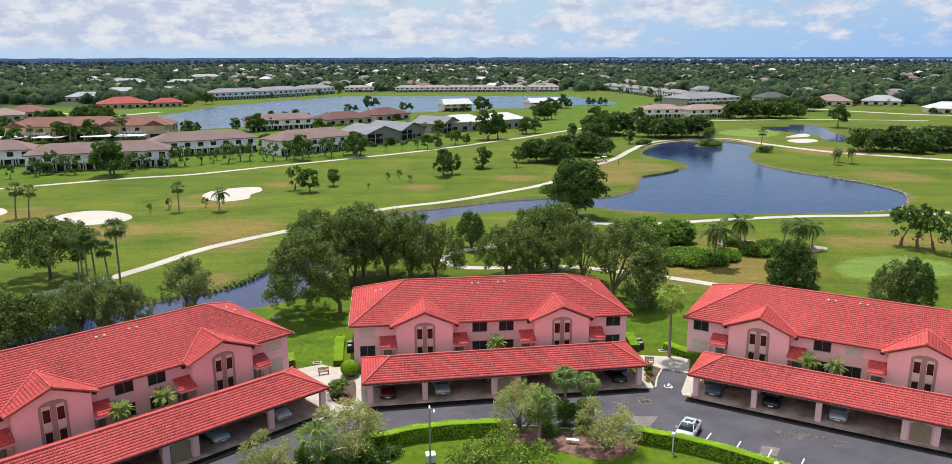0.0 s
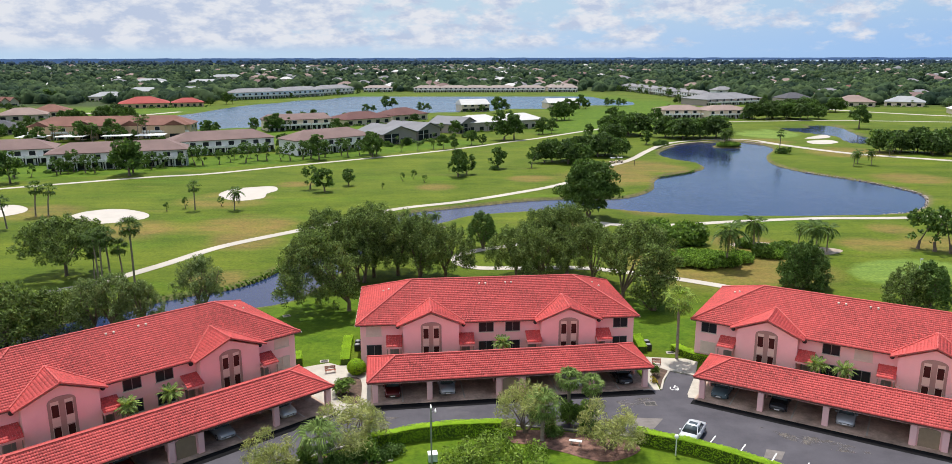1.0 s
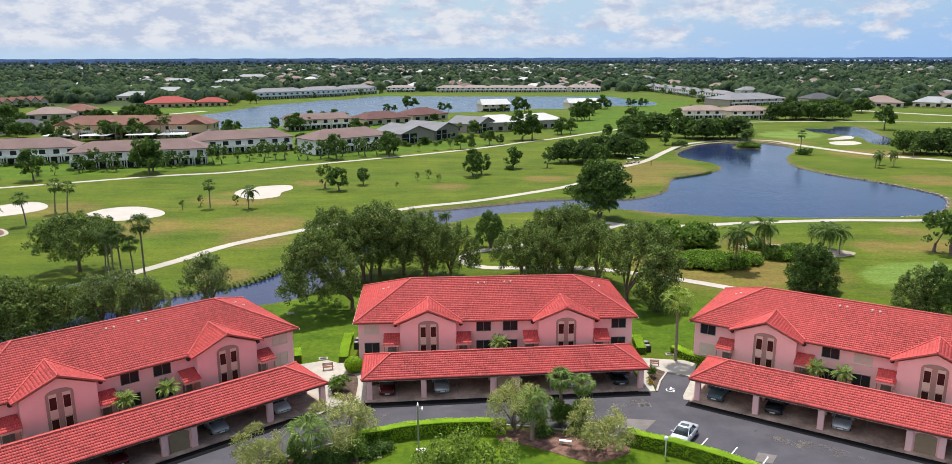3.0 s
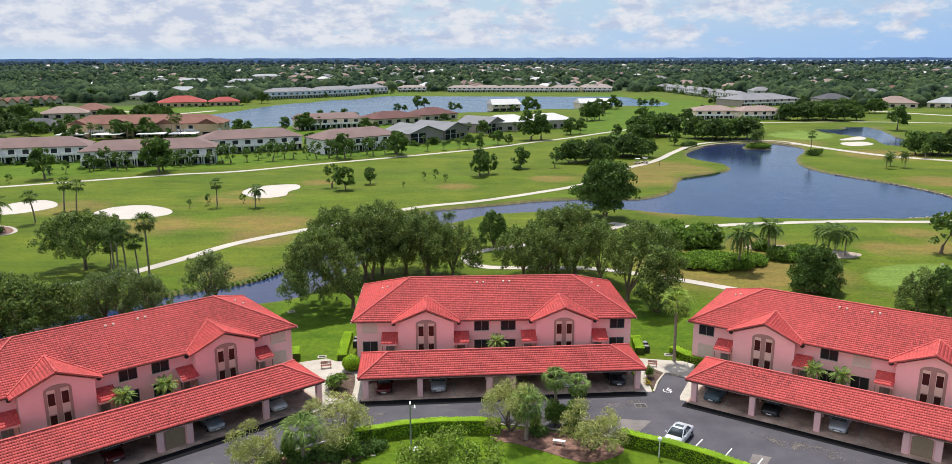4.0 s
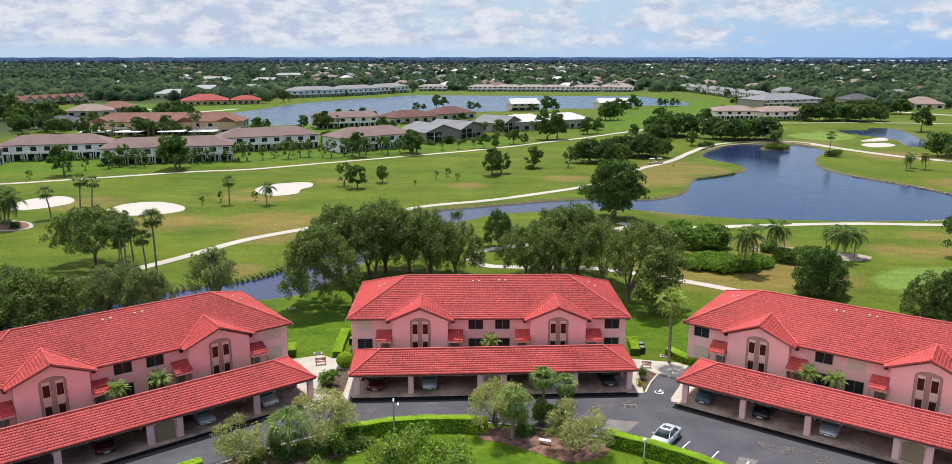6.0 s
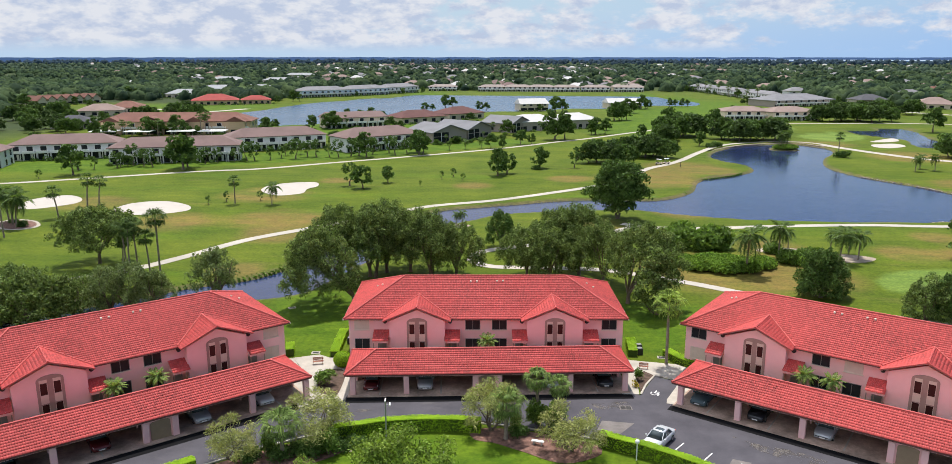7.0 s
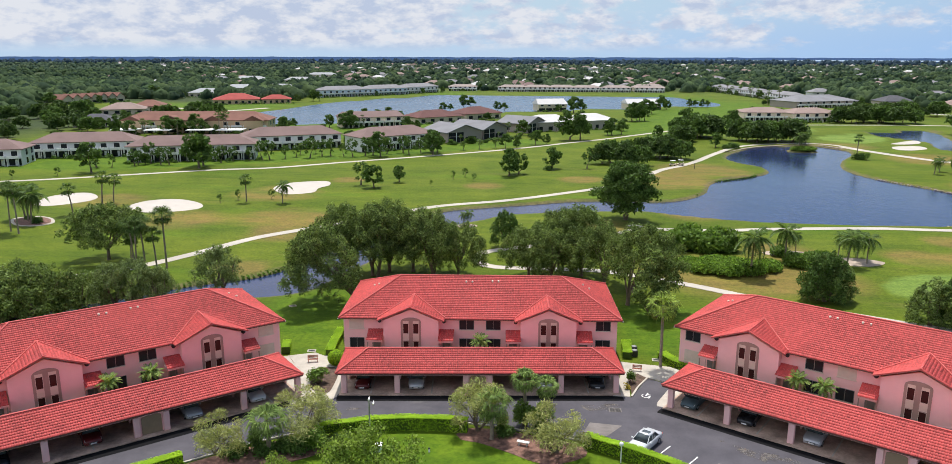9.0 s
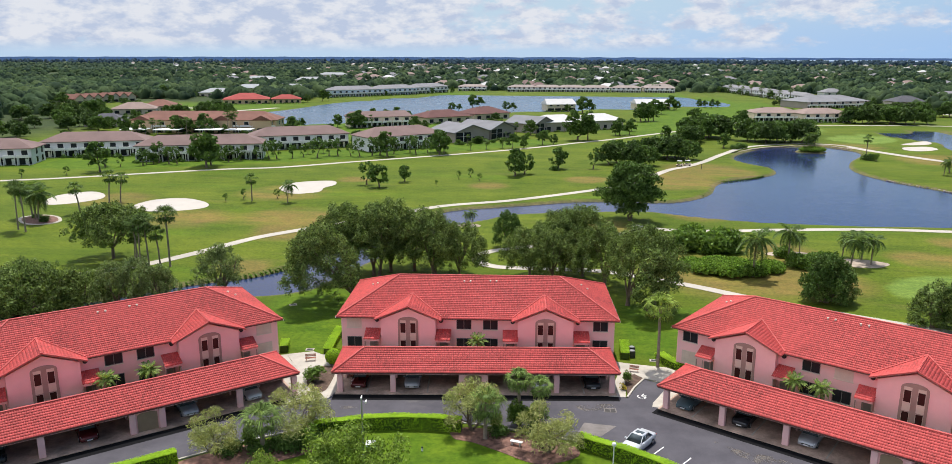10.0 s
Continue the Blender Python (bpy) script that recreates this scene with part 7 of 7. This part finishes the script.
def car(colour, label, gloss=0.25, tall=1.0):
    """A saloon, 4.6 m long, nose towards -y."""
    paint = plain("car_paint", colour, gloss, 0.04, 0.5, 6, 0.0, 0.25, 0.6)
    root = thing("car", label, "car", "parked cars")
    w = 0.88
    body = []
    for y, half, z0, z1 in ((-2.3, 0.62, 0.32, 0.58), (-2.2, 0.78, 0.24, 0.7), (-1.7, w, 0.2, 0.82), (-0.9, w, 0.2, 0.92), (0.4, w, 0.2, 0.95), (1.5, w, 0.2, 0.97), (2.1, 0.84, 0.25, 0.95), (2.28, 0.72, 0.34, 0.86)):
        z1 *= tall
        body.append([(-half * 0.94, y, z0), (half * 0.94, y, z0), (half, y, z0 + 0.18), (half, y, z1 - 0.14), (half * 0.88, y, z1), (-half * 0.88, y, z1), (-half, y, z1 - 0.14), (-half, y, z0 + 0.18)])
    part("body", ring_loft(bmesh.new(), body), paint, root)
    b, t = 0.93 * tall, 1.42 * tall
    lower = [(-0.74, -0.95), (0.74, -0.95), (0.8, 0.1), (0.78, 1.55), (-0.78, 1.55), (-0.8, 0.1)]
    upper = [(-0.58, -0.2), (0.58, -0.2), (0.62, 0.25), (0.58, 0.95), (-0.58, 0.95), (-0.62, 0.25)]
    cab = ring_loft(bmesh.new(), [[(x, y, b) for x, y in lower], [(x, y, t) for x, y in upper]])
    cabin = part("cabin", cab, CAR_GLASS, root, "dark tinted windows")
    part("roof", ring_loft(bmesh.new(), [[(x * 1.04, y * 1.04 - 0.01, t - 0.05) for x, y in upper], [(x * 0.97, y * 0.97, t + 0.035) for x, y in upper]]), paint, root)
    for s in (-1, 1):
        for y0, y1, k in ((-0.92, -0.2, 0.0), (0.16, 0.24, 0.0), (1.5, 0.93, 0.0)):
            p = bmesh.new()
            tube(p, [(s * 0.775, y0, b), (s * 0.6, y1, t)], [0.045, 0.04], 5)
            part("pillar", p, paint, cabin)
        part("headlight", ring_loft(bmesh.new(), [[(s * 0.45, -2.27, 0.5), (s * 0.74, -2.2, 0.5), (s * 0.74, -2.2, 0.68), (s * 0.45, -2.25, 0.64)], [(s * 0.5, -2.05, 0.52), (s * 0.76, -2.0, 0.52), (s * 0.76, -1.95, 0.76), (s * 0.5, -2.0, 0.74)]]), LAMP_GLASS, root)
        part("mirror", bevelled(boxes((s * 0.98 - 0.1, s * 0.98 + 0.1, -0.75, -0.6, 0.9 * tall, 1.04 * tall)), 0.03, 1), paint, root)
        part("tail_light", boxes((s * 0.62 - 0.16, s * 0.62 + 0.16, 2.24, 2.3, 0.66, 0.82)), CAP, root)
        for y in (-1.45, 1.4):
            wheel = bmesh.new()
            tube(wheel, [(s * 0.68, y, 0.32), (s * 0.9, y, 0.32)], [0.32, 0.31], 16)
            wh = part("wheel", wheel, TYRE, root)
            rim = bmesh.new()
            tube(rim, [(s * 0.885, y, 0.32), (s * 0.91, y, 0.32)], [0.2, 0.18], 12)
            part("rim", rim, GREY_METAL, wh)
    part("grille", boxes((-0.4, 0.4, -2.32, -2.26, 0.4, 0.52)), DARK_METAL, root)
    part("number_plate", boxes((-0.26, 0.26, -2.34, -2.3, 0.34, 0.46)), WHITE, root)
    return root


silver = car((0.62, 0.64, 0.66), "silver saloon car parked beside the hedge")
silver.matrix_basis = pose(21.05, 69.4, 0.03, 0, 0, -31)
part("sunroof", boxes((-0.4, 0.4, 0.05, 0.6, 1.455, 1.462)), CAR_GLASS, silver)
shades = {"maroon": car((0.14, 0.02, 0.02), "dark maroon car under the carport"), "grey": car((0.5, 0.51, 0.53), "silver grey car under the carport"), "black": car((0.03, 0.03, 0.035), "black car under the carport", tall=1.08), "pearl": car((0.86, 0.85, 0.83), "glossy white car under the carport"), "white": car((0.75, 0.74, 0.73), "white car under the carport"), "teal": car((0.1, 0.15, 0.17), "dark teal covered car under the carport", 0.7)}
seen = set()
for shade, port, u in (("maroon", "centre", 2.75), ("grey", "centre", 8.85), ("white", "centre", 23.4), ("black", "centre", 29.4), ("pearl", "west", 28.2), ("grey", "west", 21.4), ("maroon", "west", 11.8), ("teal", "east", 2.6), ("black", "east", 8.7), ("grey", "east", 15.2), ("black", "west", 4.0)):
    m = PORTS[port] @ pose(u, 2.5 if port == "west" and shade == "white" else 3.2, 0.1)
    if shade in seen:
        copy_thing(shades[shade], m)
    else:
        shades[shade].matrix_basis = m
        seen.add(shade)


# ---- lamps, benches and small things ----
post = thing("lamp_post", "grey lamp post with two small floodlights", "street lamp", m=pose(-4.15, 61.8, 0, 0, 0, 8))
pole = bmesh.new()
tube(pole, [(0, 0, 0), (0, 0, 6.75)], [0.1, 0.065], 10)
tube(pole, [(0, 0, 6.3), (0.42, 0, 6.42)], [0.03, 0.03], 6)
part("pole", pole, GREY_METAL, post)
for s, h in ((0.4, 6.4), (0.0, 6.8)):
    head = bmesh.new()
    tube(head, [(s, -0.2, h - 0.05), (s, 0.02, h), (s, 0.2, h + 0.08)], [0.08, 0.075, 0.04], 10)
    part("floodlight", head, WHITE, post)
utility = thing("utility_box", "pale green utility box with a white lid on the lawn", "utility box", m=pose(-4.3, 64.5, 0, 0, 0, 12))
part("case", bevelled(boxes((-0.42, 0.42, -0.38, 0.38, 0, 0.72)), 0.03, 1), plain("pale_green_paint", (0.45, 0.55, 0.42), 0.6, 0.08), utility)
part("lid", bevelled(boxes((-0.46, 0.46, -0.42, 0.42, 0.723, 0.82)), 0.03, 1), WHITE, utility)


def globe_lamp():
    root = thing("globe_lamp", "short garden lamp with a white globe", "garden lamp", "globe lamps")
    bm = bmesh.new()
    tube(bm, [(0, 0, 0), (0, 0, 1.75)], [0.06, 0.05], 8)
    part("pole", bm, WHITE, root)
    bm = bmesh.new()
    bmesh.ops.create_uvsphere(bm, u_segments=14, v_segments=9, radius=0.22)
    bmesh.ops.translate(bm, vec=(0, 0, 1.93), verts=bm.verts)
    part("globe", bm, WHITE, root)
    return root


globe = globe_lamp()
globe.matrix_basis = pose(18.7, 66.0, 0)
copy_thing(globe, pose(26.4, 60.6, 0))


def bench(material, label):
    root = thing("bench", label, "bench", "benches by the walks")
    for i in range(4):
        part("seat_slat", boxes((-0.75, 0.75, -0.26 + i * 0.13, -0.16 + i * 0.13, 0.43, 0.47)), material, root)
    for i in range(3):
        part("back_slat", boxes((-0.75, 0.75, 0.26, 0.3, 0.56 + i * 0.14, 0.66 + i * 0.14)), material, root)
    for x in (-0.65, 0.6):
        for y in (-0.24, 0.24):
            part("leg", boxes((x, x + 0.06, y, y + 0.06, 0, 0.43 if y < 0 else 0.95)), material, root)
        part("armrest", boxes((x, x + 0.06, -0.28, 0.28, 0.62, 0.67)), material, root)
    return root


RED_WOOD = plain("red_brown_wood", (0.3, 0.1, 0.06), 0.7, 0.2, 2)
seat = bench(RED_WOOD, "red-brown wooden bench on the concrete walk")
seat.matrix_basis = pose(-18.2, 84.3, 0.06, 0, 0, 20) @ Matrix.Scale(0.86, 4)
copy_thing(seat, pose(21.3, 87.7, 0.07, 0, 0, -5) @ Matrix.Scale(0.86, 4))
stone = thing("stone_bench", "white concrete bench on bark mulch", "bench", m=pose(9.4, 67.8, 0.03, 0, 0, -12) @ Matrix.Scale(0.82, 4))
part("seat", bevelled(boxes((-0.75, 0.75, -0.25, 0.25, 0.42, 0.52)), 0.03, 1), WHITE, stone)
for x in (-0.55, 0.4):
    part("leg", boxes((x, x + 0.15, -0.2, 0.2, 0, 0.42)), CONCRETE, stone)
for x, y, turn in ((-19.7, 87.8, 12), (-29.0, 104.5, 30), (23.9, 91.6, 0)):
    box_ob = thing("yard_drain", "concrete yard drain with an iron grate", "drain", "yard drains", m=pose(x, y, 0.0, 0, 0, turn) @ Matrix.Scale(0.78, 4))
    part("frame", boxes((-0.7, 0.7, -0.5, -0.32, 0, 0.1), (-0.7, 0.7, 0.32, 0.5, 0, 0.1), (-0.7, -0.5, -0.32, 0.32, 0, 0.1), (0.5, 0.7, -0.32, 0.32, 0, 0.1)), CONCRETE, box_ob)
    part("grate", boxes((-0.5, 0.5, -0.32, 0.32, 0.02, 0.05)), DARK_METAL, box_ob)
for x, y in ((21.2, 92.5), (21.2, 93.8), (-16.25, 91.6), (-16.4, 92.9)):
    ac = thing("air_conditioner", "grey outdoor air conditioner beside the wall", "air conditioner", "air conditioners", m=pose(x, y, 0, 0, 0, 8))
    part("case", bevelled(boxes((-0.38, 0.38, -0.38, 0.38, 0.0, 0.85)), 0.04, 1), DARK_METAL, ac)
    bm = bmesh.new()
    tube(bm, [(0, 0, 0.85), (0, 0, 0.88)], [0.32, 0.3], 14)
    part("fan_guard", bm, GREY_METAL, ac)
spigot = thing("sprinkler", "short white lawn sprinkler with a dark cap", "sprinkler", m=pose(0.6, 65.2, 0))
stem = bmesh.new()
tube(stem, [(0, 0, 0), (0, 0, 0.32)], [0.1, 0.08], 8)
part("stem", stem, WHITE, spigot)
cap = bmesh.new()
tube(cap, [(0, 0, 0.32), (0, 0, 0.44)], [0.11, 0.08], 8)
part("cap", cap, DARK_METAL, spigot)
for x, y in ((-8.25, 64.4),):
    head = thing("sprinkler_box", "small pale valve box in the lawn", "valve box", "valve boxes", m=pose(x, y, 0))
    part("lid", bevelled(boxes((-0.22, 0.22, -0.15, 0.15, 0, 0.07)), 0.02, 1), SHUTTER, head)


def golf_cart():
    root = thing("golf_cart", "white golf cart parked on the cart path", "golf cart", "golf carts")
    part("body", bevelled(boxes((-0.58, 0.58, -1.15, 1.15, 0.3, 0.62)), 0.06, 1), SHUTTER, root)
    part("front_cowl", bevelled(boxes((-0.52, 0.52, -1.2, -0.7, 0.6, 0.95)), 0.1, 2), SHUTTER, root)
    part("seat", bevelled(boxes((-0.5, 0.5, 0.0, 0.5, 0.62, 0.82)), 0.05, 1), DARK_METAL, root)
    part("backrest", bevelled(boxes((-0.5, 0.5, 0.5, 0.6, 0.85, 1.25)), 0.03, 1), DARK_METAL, root)
    part("canopy", bevelled(boxes((-0.6, 0.6, -0.85, 0.9, 1.8, 1.88)), 0.03, 1), WHITE, root)
    for x in (-0.52, 0.48):
        for y in (-0.7, 0.75):
            part("post", boxes((x, x + 0.04, y, y + 0.04, 0.6, 1.8)), DARK_METAL, root)
            bm = bmesh.new()
            tube(bm, [(x - 0.08, y, 0.23), (x + 0.12, y, 0.23)], [0.23, 0.23], 12)
            part("wheel", bm, TYRE, root)
    return root


cart = golf_cart()
cart.matrix_basis = pose(42.6, 267.6, 0.06, 0, 0, 80)
copy_thing(cart, pose(45.4, 269.4, 0.06, 0, 0, 74))

pin = thing("golf_flag", "white golf flagstick on the putting green", "flagstick", m=pose(76.5, 131.5, 0.0))
bm = bmesh.new()
tube(bm, [(0, 0, 0), (0, 0, 2.1)], [0.025, 0.02], 6)
part("stick", bm, WHITE, pin)
part("flag", boxes((0.02, 0.45, -0.012, 0.012, 1.75, 2.08)), WHITE, pin)
# post stands in for an unidentified upright shape, likely a golfer
marker = thing("upright_standin", "dark post standing in for an unidentified upright shape", "post", m=pose(49.3, 262.6, 0.0))
bm = bmesh.new()
tube(bm, [(0, 0, 0), (0, 0, 1.5)], [0.12, 0.1], 8)
part("shaft", bm, BARK, marker)
part("cap", bevelled(boxes((-0.16, 0.16, -0.16, 0.16, 1.5, 1.72)), 0.03, 1), DARK_METAL, marker)
